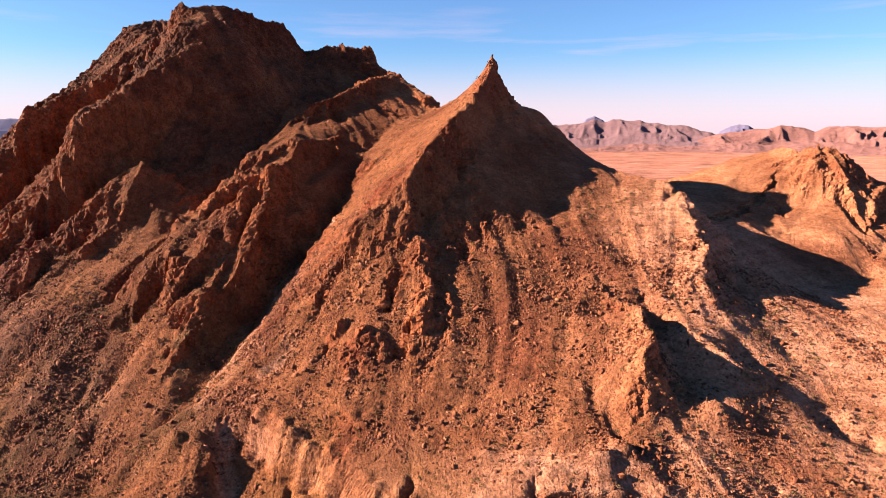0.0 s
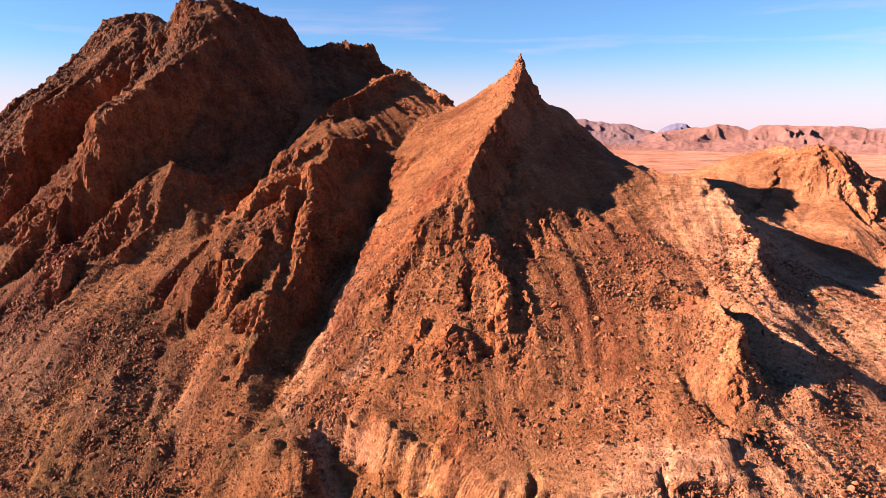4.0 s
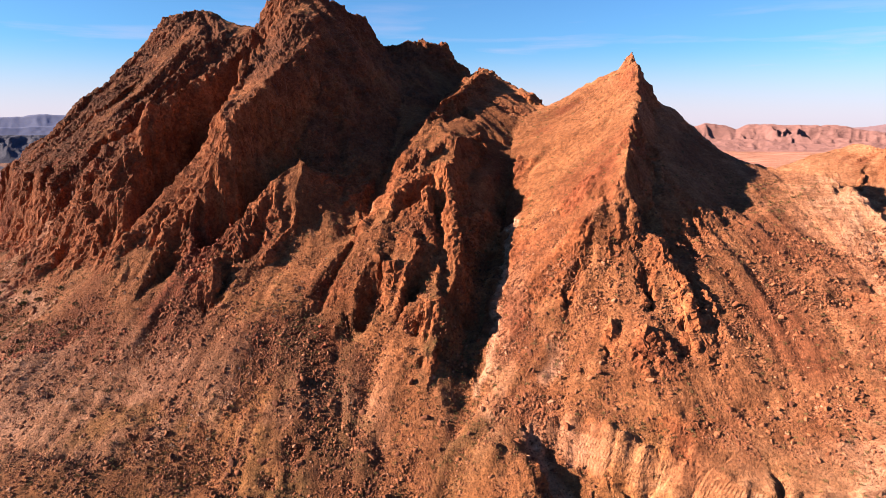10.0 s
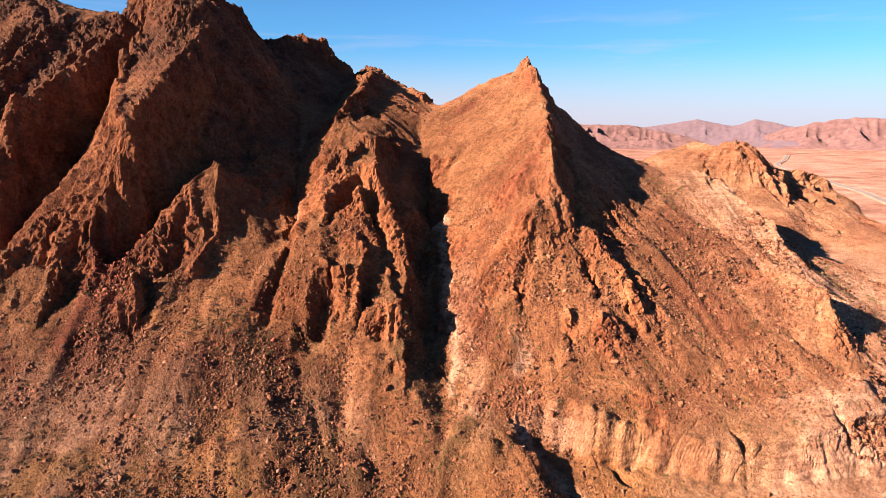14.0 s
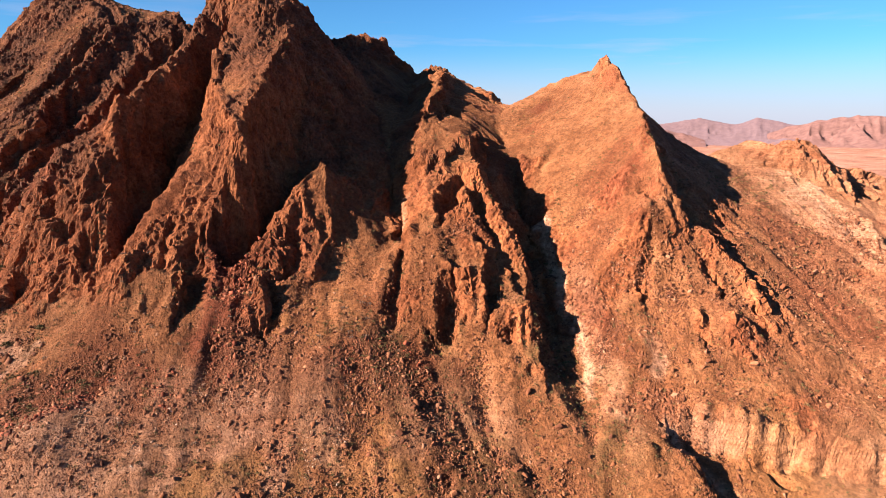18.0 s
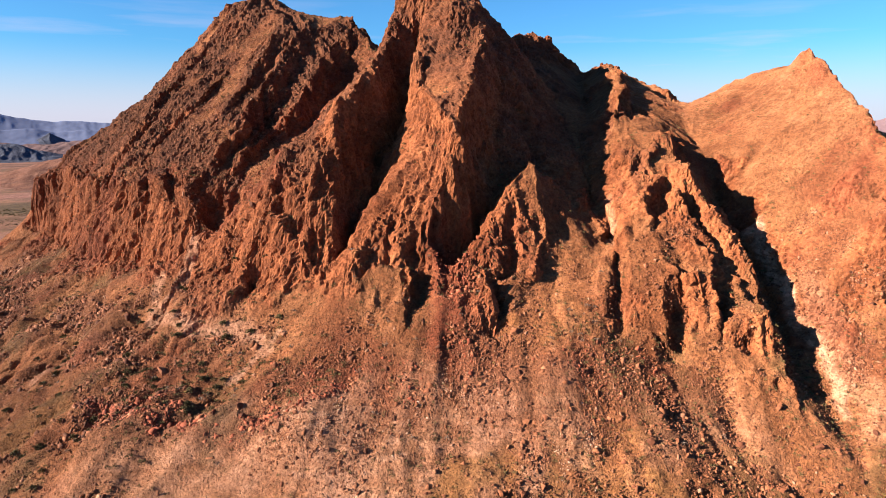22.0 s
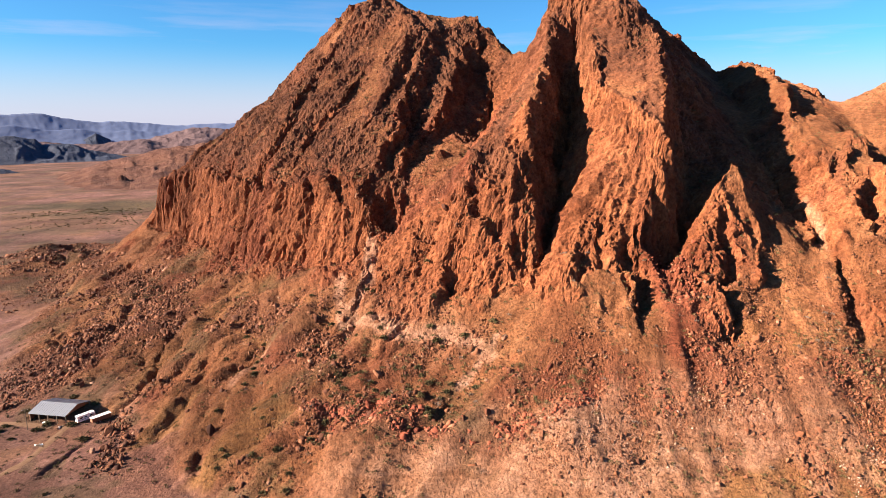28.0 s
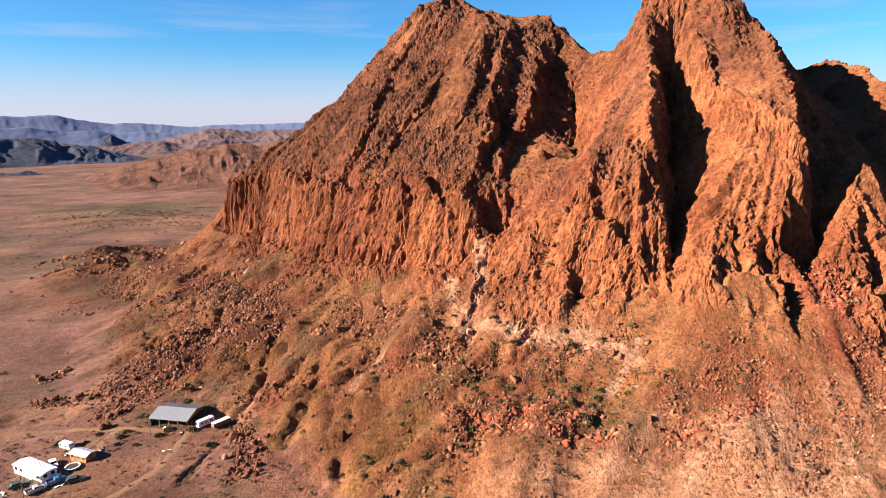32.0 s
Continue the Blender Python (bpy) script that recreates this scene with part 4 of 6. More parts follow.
    disp = disp * (1 - 0.9 * bank) + bank * beds * smooth(g, 0.5, 1.0)
    px, py, pz = x + nrm[0] * disp, y + nrm[1] * disp, z + nrm[2] * disp
    wob = 9 * grain(x / 22, y / 22, 0 * x, 41) + 4 * grain(x / 7, y / 7, 0 * x, 42)
    pale = np.maximum(disc(x + wob, y + wob, 112, 190, 62, 80), 0.95 * disc(x + wob, y - wob, 28, 110, 80, 26, 0))
    pale = np.maximum(pale, 0.40 * disc(x, y + wob, 185, 305, 90, 70))
    pale = np.maximum(pale, 0.15 * disc(x + 0.6 * wob, y - 0.6 * wob, -232, 258, 34, 9, 125))
    pale = np.maximum(pale, 0.75 * disc(x + wob, y, -178, 186, 92, 22, 166) * smooth(s1 + 0.6 * s2 + 0.4 * patch, -1.7, 0.9) * (1 - 0.6 * rocky))
    pale = np.maximum(pale, 0.45 * disc(x + 0.4 * wob, y - 0.4 * wob, -60, 178, 34, 5, 68))
    pale = np.maximum(pale, (0.18 + 0.3 * smooth(x + wob, 15, 85)) * smooth(x + 2 * wob, -60, 50) * smooth(z, 0, 9) * (1 - 0.5 * rocky))
    ochre = np.maximum(0.9 * disc(x + wob, y - wob, -114, 158, 20, 12), disc(x - wob, y + wob, -280, 244, 20, 8, 40))
    ochre = np.maximum(ochre, 0.35 * disc(x - wob, y + wob, -318, 318, 50, 24, 60)) * (1 - rocky)
    ochre = np.maximum(ochre, np.maximum(np.maximum(0.42 * disc(x + wob, y - wob, -22, 128, 40, 12, -21), 0.12 * disc(x, y + wob, 180, 312, 85, 60)), 0.25 * disc(x + 3 * wob, y - 2 * wob, -506, 800, 150, 60, 150)))
    pale = np.maximum(pale, veined("pale", x, y))
    ochre = np.maximum(ochre, veined("ochre", x, y))
    ochre = np.maximum(ochre, 0.35 * (1 - rocky) * smooth(-x, 95, 150) * (1 - smooth(z, 40, 70)) * smooth(grain(x / 26, y / 26, 0 * x, 66) + 0.5 * grain(x / 8, y / 8, 0 * x, 67) + 0.2 * s1, 0.05, 0.55) * (1 - pale))
    red = 0.8 * smooth(patch + 0.4 * grain(x / 40, y / 40, 0 * x, 43), 0.1, 0.7) + 0.12 * rocky * smooth(-x, 120, 230)
    red = red * (0.55 + 0.45 * smooth(s1, -1, 1))
    red = np.clip(red + 0.7 * disc(x + 0.5 * wob, y, -154, 214, 9, 30, 0), 0, 1) * (1 - pale)
    red = np.maximum(red, veined("red", x, y) * (1 - 0.8 * pale))
    plain = 1 - smooth(z + 3 * grain(x / 30, y / 30, 0 * x, 44) + 1.5 * grain(x / 9, y / 9, 0 * x, 45), -3.0, 4.0)
    varnish = rocky * (1 - smooth(g + 0.25 * patch, 0.95, 1.75)) * smooth(z + 10 * patch, 62, 90) * smooth(-x + wob, 30, 75)
    varnish = np.maximum(varnish, (1 - rocky) * 0.20 * smooth(-x, 200, 235) * smooth(grain(x / 24, y / 24, 0 * x, 46) + 0.6 * grain(x / 9, y / 9, 0 * x, 47) + 0.25 * s1, 0.0, 0.5) * (1 - pale) * (1 - ochre) * (1 - 0.5 * plain) * (1 - smooth(y, 560, 640)) * smooth(x, -470, -400))
    varnish = np.maximum(varnish, 0.6 * rocky * smooth(z + 6 * patch, 98, 124) * smooth(-x, 78, 100))
    varnish = np.maximum(varnish, np.maximum(0.8 * disc(x + wob, y + wob, -448, 601, 55, 22, 18), 0.9 * disc(x + 0.6 * wob, y - 0.6 * wob, -428, 527, 52, 24, 12) * smooth(patch, -0.6, 0.1)))
    varnish = np.maximum(varnish, 0.42 * disc(x + wob, y - wob, 28, 178, 36, 44) * smooth(s1 + patch, -0.8, 0.8))
    varnish = np.maximum(varnish, veined("dark", x, y) * (1 - plain))
    wash = disc(x + 3 * wob, y - 2 * wob, -515, 905, 120, 85, 165) * smooth(grain(x / 70, y / 55, 0 * x, 68) + 0.5 * grain(x / 30, y / 40, 0 * x, 69), -0.45, 0.1)
    wash = np.maximum(wash, 0.7 * smooth(-x, 380, 440) * (1 - smooth(y, 620, 900)) * smooth(grain(x / 60, y / 22, 0 * x, 85) + 0.5 * grain(x / 17, y / 8, 0 * x, 86), 0.18, 0.5))
    green = np.maximum(0.85 * wash, 0.5 * (1 - rocky) * smooth(-x, 190, 230) * smooth(grain(x / 17, y / 17, 0 * x, 87) + 0.5 * grain(x / 5, y / 5, 0 * x, 88), 0.35, 0.75))
    green = np.maximum(green, 0.55 * disc(x + 0.4 * wob, y, -226, 214, 13, 4.5, 150))
    green = np.maximum(green, 0.55 * disc(x + wob, y - wob, -104, 166, 48, 34, 15) * (1 - rocky) * smooth(grain(x / 15, y / 15, 0 * x, 90) + 0.5 * grain(x / 5, y / 5, 0 * x, 91) + 0.3 * s1, -0.25, 0.5) * (1 - pale))
    pz = pz - 0.02
    return px, py, pz, dict(rocky=rocky, pale=pale, ochre=ochre, red=red * (1 - plain), plain=plain, varnish=varnish, green=green)


def outward(start, step, end, grow):
    """Places from start on to end, ever further apart."""
    out = [start]
    while abs(out[-1] - start) < abs(end - start):
        step *= grow
        out.append(out[-1] + math.copysign(step, end - start))
    return out[1:]


NEAR_Y, FAR_Y, ROWS_Y, FINE = 106.0, 486.0, 620, 0.5
AX = np.array(outward(-372.0, 0.6, -4600, 1.045)[::-1] + list(np.arange(-372, 215.01, 0.6)) + outward(215.0, 0.6, 4600, 1.075))
DOWN, UP = np.array(outward(NEAR_Y, 0.6, -1500, 1.12)[::-1]), np.array(outward(FAR_Y, 0.9, 4700, 1.045))


def row_places():
    """How far along the rows each place lies: steep and near ground gets more of them."""
    fy = np.arange(NEAR_Y, FAR_Y + FINE / 2, FINE)
    gx, gy = np.meshgrid(AX, fy)
    z = base_height(gx, gy)
    w = np.sqrt(1 + np.clip(np.gradient(z, FINE, axis=0), -3.5, 3.5) ** 2) / (fy[:, None] + 20) ** 0.6
    for axis, reach in ((0, 6), (1, 5)):
        pad = [(0, 0), (0, 0)]
        pad[axis] = (reach, reach)
        c = np.cumsum(np.pad(w, pad, mode="edge"), axis=axis)
        n = w.shape[axis]
        w = (np.take(c, range(2 * reach, 2 * reach + n), axis) - np.take(np.pad(c, [(1, 0) if k == axis else (0, 0) for k in (0, 1)]), range(0, n), axis)) / (2 * reach + 1)
    c = np.cumsum((w[1:] + w[:-1]) / 2, axis=0)
    c = np.vstack([np.zeros((1, len(AX))), c])
    return fy, c / c[-1] * ROWS_Y


FINE_Y, ALONG = row_places()
VY = np.vstack([np.tile(DOWN[:, None], len(AX)), np.stack([np.interp(np.arange(ROWS_Y + 1), ALONG[:, k], FINE_Y) for k in range(len(AX))], 1), np.tile(UP[:, None], len(AX))])
VX = np.tile(AX, (len(VY), 1))
PX, PY, PZ, ZONES = surface(VX, VY)


def grid_mesh(name, faces, mats):
    """A mesh of some of the ground's squares, by their corner numbers."""
    used = np.unique(faces)
    back = np.zeros(PX.size, np.int32)
    back[used] = np.arange(len(used), dtype=np.int32)
    me = bpy.data.meshes.new(name)
    co = np.stack([PX.ravel()[used], PY.ravel()[used], PZ.ravel()[used]], 1).astype(np.float32)
    me.vertices.add(len(used)), me.loops.add(faces.size), me.polygons.add(len(faces))
    me.vertices.foreach_set("co", co.ravel())
    me.loops.foreach_set("vertex_index", back[faces].ravel())
    me.polygons.foreach_set("loop_start", np.arange(0, faces.size, 4, dtype=np.int32))
    me.polygons.foreach_set("use_smooth", np.full(len(faces), name == "ground"))
    me.update(calc_edges=True)
    for k, v in ZONES.items():
        me.attributes.new(k, "FLOAT", "POINT").data.foreach_set("value", v.ravel()[used].astype(np.float32))
    for m in mats:
        me.materials.append(m)
    return me


def ground_parts():
    ny, nx = VX.shape
    idx = np.arange(ny * nx).reshape(ny, nx)
    quads = np.stack([idx[:-1, :-1], idx[:-1, 1:], idx[1:, 1:], idx[1:, :-1]], -1)
    cx, cy = (VX[:-1, :-1] + VX[1:, 1:]) / 2, (VY[:-1, :-1] + VY[1:, 1:]) / 2
    i = np.clip(np.rint((cx - GX0) / (2 * GS)).astype(int), 0, NEAR.shape[1] - 1)
    j = np.clip(np.rint((cy - GY0) / (2 * GS)).astype(int), 0, NEAR.shape[0] - 1)
    own = NEAR[j, i]
    own[(cx < GX0) | (cx > GX1) | (cy < GY0) | (cy > GY1)] = 0
    return {o: quads[own == k] for k, o in enumerate(OWNERS)}


LABELS = {
    "main_peak": "broad red-brown summit dome of craggy volcanic rock", "west_cliff": "sheer fluted red cliff face",
    "west_buttress": "steep red rock buttress with dark clefts", "second_peak": "dark columned peak with a long rib",
    "pinnacle": "small pointed rock pinnacle", "back_shoulder": "shaded knobbly shoulder on the skyline",
    "ribbed_buttress": "ribbed orange rock buttress", "gully": "steep dark gully with a pale floor", "spire_peak": "pyramid peak with a sharp rock spire",
    "lower_rib": "low orange rib of broken rock", "pale_ridge": "pale tan crumbling ridge", "far_hump": "orange humped ridge",
    "scree_slope": "rubble-strewn brown scree slope", "ravine": "narrow ravine with a pale bank", "west_slope": "gentle dusty foot slope with rubble"}
FACES = ground_parts()
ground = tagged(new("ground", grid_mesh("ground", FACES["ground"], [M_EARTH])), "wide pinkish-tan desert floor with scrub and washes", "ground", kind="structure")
mountain = tagged(new("mountain"), "rugged red-brown desert mountain with a pointed spire", "mountain", kind="structure")
mountain.location = (-100, 300, 0)
for o in OWNERS[1:]:
    if len(FACES[o]):
        ob = tagged(new(o, grid_mesh(o, FACES[o], [M_EARTH])), LABELS[o])
        ob.parent = mountain
        ob.matrix_parent_inverse = Matrix.Translation((100, -300, 0))


# ---- loose rock ----
def nearest_z(x, y):
    """Height of the finished ground near x, y, from its grid."""
    i = np.clip(np.searchsorted(AX, x) - 1, 0, len(AX) - 2)
    u = np.clip((x - AX[i]) / (AX[i + 1] - AX[i]), 0, 1)
    k = np.clip((y - NEAR_Y) / FINE, 0, len(FINE_Y) - 1.001)
    a = k.astype(int)
    out = 0
    for c, wide in ((i, 1 - u), (i + 1, u)):
        r = len(DOWN) + ALONG[a, c] + (ALONG[a + 1, c] - ALONG[a, c]) * (k - a)
        r = np.where(y < NEAR_Y, np.interp(y, np.r_[DOWN, NEAR_Y], np.arange(len(DOWN) + 1)), r)
        r = np.where(y > FAR_Y, np.interp(y, np.r_[FAR_Y, UP], len(DOWN) + ROWS_Y + np.arange(len(UP) + 1)), r)
        r = np.clip(r, 0, len(VY) - 1.001)
        j = r.astype(int)
        out = out + wide * (PZ[j, c] + (PZ[j + 1, c] - PZ[j, c]) * (r - j))
    return out


RNG = np.random.default_rng(7)


def stone_shapes(count, corners):
    """Angular blocks: the hull of a few random corners."""
    out = []
    for k in range(count):
        bm = bmesh.new()
        for _ in range(corners):
            v = RNG.normal(size=3)
            v = v / (np.abs(v) ** 3.2).sum() ** (1 / 3.2) * RNG.uniform(0.78, 1.0)
            bm.verts.new(v * (1.0, 0.82, 0.68))
        hull = bmesh.ops.convex_hull(bm, input=bm.verts)
        bmesh.ops.delete(bm, geom=list({g for g in hull["geom_interior"] + hull["geom_unused"] if isinstance(g, bmesh.types.BMVert)}), context="VERTS")
        bmesh.ops.triangulate(bm, faces=bm.faces)
        bm.verts.index_update()
        v = np.array([p.co[:] for p in bm.verts])
        f = np.array([[p.index for p in q.verts] for q in bm.faces])
        bm.free()
        out.append((v / np.abs(v).max(), f))
    return out


def turns(n):
    q = RNG.normal(size=(n, 4))
    q /= np.linalg.norm(q, axis=1)[:, None]
    w, x, y, z = q.T
    return np.stack([1 - 2 * (y * y + z * z), 2 * (x * y - z * w), 2 * (x * z + y * w), 2 * (x * y + z * w), 1 - 2 * (x * x + z * z), 2 * (y * z - x * w),
                     2 * (x * z - y * w), 2 * (y * z + x * w), 1 - 2 * (x * x + y * y)], 1).reshape(n, 3, 3)


def joined(name, shapes, x, y, z, size, mat):
    """One mesh of many small shapes set at given places."""
    vs, fs, base = [], [], 0
    kind, rot = RNG.integers(0, len(shapes), len(x)), turns(len(x))
    for k, (v, f) in enumerate(shapes):
        m = np.flatnonzero(kind == k)
        if not len(m):
            continue
        p = np.einsum("nij,vj->nvi", rot[m], v) * size[m, None, None] + np.stack([x[m], y[m], z[m]], 1)[:, None]
        vs.append(p.reshape(-1, 3))
        fs.append((f[None] + (np.arange(len(m)) * len(v))[:, None, None]).reshape(-1, 3) + base)
        base += len(m) * len(v)
    v, f = np.concatenate(vs).astype(np.float32), np.concatenate(fs).astype(np.int32)
    me = bpy.data.meshes.new(name)
    me.vertices.add(len(v)), me.loops.add(f.size), me.polygons.add(len(f))
    me.vertices.foreach_set("co", v.ravel())
    me.loops.foreach_set("vertex_index", f.ravel())
    me.polygons.foreach_set("loop_start", np.arange(0, f.size, 3, dtype=np.int32))
    me.update(calc_edges=True)
    me.materials.append(mat)
    return me


STONE_TONES = ((0.056, 0.020, 0.011), (0.106, 0.037, 0.018), (0.154, 0.058, 0.027), (0.190, 0.080, 0.042), (0.235, 0.130, 0.084))
RED_TONES = ((0.062, 0.020, 0.011), (0.135, 0.034, 0.017), (0.215, 0.058, 0.030), (0.230, 0.084, 0.044), (0.240, 0.110, 0.066))
CREAM_TONES = ((0.160, 0.080, 0.048), (0.220, 0.122, 0.080), (0.280, 0.175, 0.122), (0.340, 0.235, 0.175), (0.420, 0.325, 0.265))


def make_stone(single, tones=STONE_TONES):
    m, n, l, b = material("loose_stone", 0.92, 0, 0.2)
    geo = n.new("ShaderNodeNewGeometry")
    chance = n.new("ShaderNodeObjectInfo").outputs["Random"] if single else geo.outputs["Random Per Island"]
    tone = ramp(n, l, chance, *zip((0.0, 0.35, 0.7, 0.93, 1.0), tones))
    fine = noise_node(n, l, geo.outputs["Position"], 2.2, 6, 0.7)
    g = ramp(n, l, fine.outputs["Fac"], (0.35, (0.7, 0.7, 0.7)), (0.65, (1.2, 1.2, 1.2)))
    l.new(mix(n, l, 1.0, tone.outputs["Color"], g.outputs["Color"], "MULTIPLY"), b.inputs["Base Color"])
    l.new(bump(n, l, fine.outputs["Fac"], 0.6, 0.2), b.inputs["Normal"])
    return m


M_STONE, M_STONE_OBJ = make_stone(False), make_stone(True)


def scatter(n, x0, x1, y0, y1, density):
    """Random places, kept by a density from 0 to 1."""
    x, y = RNG.uniform(x0, x1, n), RNG.uniform(y0, y1, n)
    keep = RNG.uniform(0, 1, n) < density(x, y)
    return x[keep], y[keep]


def rubble(x, y):
    bed = bedrock(x, y)
    lump = grain(x / 14, y / 14, 0 * x, 71) + 0.7 * grain(x / 5, y / 5, 0 * x, 72)
    foot = smooth(-x, 195, 235)
    flow = smooth(lump, -0.35 + 0.4 * foot, 0.75)
    on = smooth(base_height(x, y), 0.0, 9.0)
    chute = smooth(streak(1, x, y) + 0.5 * streak(0, x, y), -0.4, 1.6)
    bank = np.maximum(disc(x, y, -15, 124, 45, 9, -28), 0.65 * disc(x, y, 98, 152, 42, 42))
    return on * (0.18 - 0.12 * foot + 0.5 * flow * flow + 0.5 * flow * chute) * (1 - 0.6 * smooth(bed, 0.2, 0.6)) * (1 - bank) * (1 - 0.85 * np.maximum(veined("pale", x, y), veined("ochre", x, y)))


def loose(name, n, x0, x1, y0, y1, lo, hi, power, label, density=rubble, mat=None):
    x, y = scatter(n, x0, x1, y0, y1, density)
    s = lo * (1 - RNG.uniform(0, 1, len(x)) * (1 - (lo / hi) ** power)) ** (-1 / power)
    me = joined(name, STONES, x, y, nearest_z(x, y) - 0.05 * s, s, mat or M_STONE)
    return tagged(new(name, me), label, "rocks", kind="stuff")


STONES = stone_shapes(14, 7)


def knoll(x, y):
    return np.maximum(disc(x, y, -448, 600, 60, 24, 18) * 0.7, 0.9 * disc(x, y, -428, 529, 52, 24, 12)) * smooth(grain(x / 11, y / 11, 0 * x, 73), -0.3, 0.5)


loose("loose_rocks", 250000, -60, 130, 108, 205, 0.16, 1.1, 2.6, "angular red-brown rubble strewn over the scree slope")
loose("loose_rocks", 270000, -215, -30, 130, 225, 0.15, 1.0, 2.7, "angular brown rubble and stones on the slope")
loose("loose_rocks", 250000, -400, -205, 195, 440, 0.20, 1.4, 2.4, "dark red rubble scattered over the foot slope")
loose("loose_rocks", 30000, -560, -320, 450, 680, 0.6, 2.4, 2.2, "dark rubble blocks on a low knoll", knoll)
loose("loose_rocks", 14000, -260, -110, 165, 260, 0.35, 1.1, 2.6, "heap of fallen bright red blocks below the pinnacle", lambda x, y: 0.8 * veined("red", x, y) * smooth(grain(x / 6, y / 6, 0 * x, 74), -0.3, 0.4), make_stone(False, RED_TONES))
loose("loose_rocks", 70000, -410, -230, 215, 420, 0.4, 1.6, 2.4, "dark red block fields on the foot slope", lambda x, y: 0.8 * np.maximum(veined("red", x, y), 0.8 * veined("dark", x, y)))
loose("loose_rocks", 60000, -440, -300, 320, 570, 0.5, 2.0, 2.4, "dark broken rubble on the slope beyond the cliff", lambda x, y: 0.5 * smooth(grain(x / 15, y / 15, 0 * x, 75) + 0.5 * grain(x / 5, y / 5, 0 * x, 76), 0.1, 0.6) * smooth(base_height(x, y), -4, 3) * (1 - smooth(bedrock(x, y), 0.3, 0.6)))
loose("loose_rocks", 34000, -210, -90, 140, 240, 0.3, 1.2, 2.6, "dark rubble bands on the scree slope", lambda x, y: 0.7 * veined("dark", x, y))

loose("loose_rocks", 26000, -225, -120, 164, 212, 0.14, 0.5, 2.6, "pale cream stones washed out of the foot slope", lambda x, y: 0.85 * veined("cream", x, y) * smooth(grain(x / 3.5, y / 3.5, 0 * x, 77), -0.4, 0.5), make_stone(False, CREAM_TONES))
loose("loose_rocks", 26000, -265, -185, 190, 245, 0.28, 1.5, 2.3, "band of fallen red and cream blocks along the lower ledge", lambda x, y: 0.85 * veined("blocks", x, y) * smooth(grain(x / 5, y / 5, 0 * x, 78), -0.5, 0.3), make_stone(False, RED_TONES))

# ---- helpers for built things ----
def part(name, bm, mat, parent, label="", smooth_faces=False):
    """A bmesh as one mesh object under a thing or a part."""
    me = bpy.data.meshes.new(name)
    bm.to_mesh(me)
    bm.free()
    for p in me.polygons:
        p.use_smooth = smooth_faces
    me.materials.append(mat)
    ob = new(name, me)
    ob.parent = parent
    return tagged(ob, label) if label else ob


def box(x0, x1, y0, y1, z0, z1, bm=None, bevel=0.0):
    bm = bm or bmesh.new()
    r = bmesh.ops.create_cube(bm, size=1.0, matrix=Matrix.LocRotScale(((x0 + x1) / 2, (y0 + y1) / 2, (z0 + z1) / 2), None, (x1 - x0, y1 - y0, z1 - z0)))
    if bevel:
        edges = list({e for v in r["verts"] for e in v.link_edges})
        bmesh.ops.bevel(bm, geom=edges, offset=bevel, segments=2, affect="EDGES", profile=0.6)
    return bm


def tube(x, y, z, r, length, axis="Z", seg=14, bm=None):
    bm = bm or bmesh.new()
    rot = {"Z": (0, 0, 0), "X": (0, 90, 0), "Y": (90, 0, 0)}[axis]
    bmesh.ops.create_cone(bm, cap_ends=True, segments=seg, radius1=r, radius2=r, depth=length, matrix=pose(x, y, z, *rot))
    return bm


def prism(profile, x0, x1):
    """A closed outline of (y, z), drawn out along x."""
    bm = bmesh.new()
    a = [bm.verts.new((x0, y, z)) for y, z in profile]
    b = [bm.verts.new((x1, y, z)) for y, z in profile]
    bm.faces.new(a[::-1]), bm.faces.new(b)
    for i in range(len(a)):
        j = (i + 1) % len(a)
        bm.faces.new((a[i], a[j], b[j], b[i]))
    bmesh.ops.recalc_face_normals(bm, faces=bm.faces)
    return bm


def side_prism(profile, y0, y1):
    """A closed outline of (x, z), drawn out along y."""
    bm = prism([(x, z) for x, z in profile], y0, y1)
    for v in bm.verts:
        v.co = (v.co.y, v.co.x, v.co.z)
    bmesh.ops.recalc_face_normals(bm, faces=bm.faces)
    return bm


def thing(name, x, y, turn, label, category, group="", sink=0.0, size=1.0):
    ob = tagged(new(name), label, category, group)
    ob.matrix_world = pose(x, y, float(nearest_z(np.array([x]), np.array([y]))[0]) - sink, 0, 0, turn) @ Matrix.Diagonal((size, size, size, 1))
    return ob


def plain_mat(name, color, rough=0.6, metal=0.0, dirt=0.25, scale=1.2):
    """Paint or metal with dust and streaks."""
    m, n, l, b = material(name, rough, metal, 0.4)
    pos = n.new("ShaderNodeTexCoord").outputs["Object"]
    t = noise_node(n, l, pos, scale, 6, 0.65)
    dusty = tuple(c * 0.55 + d * 0.45 for c, d in zip(color, (0.30, 0.19, 0.12)))
    r = ramp(n, l, t.outputs["Fac"], (0.42, color), (0.62, color), (0.80, tuple(c + (d - c) * min(1, dirt * 2.5) for c, d in zip(color, dusty))))
    l.new(r.outputs["Color"], b.inputs["Base Color"])
    l.new(bump(n, l, t.outputs["Fac"], 0.15, 0.05), b.inputs["Normal"])
    return m


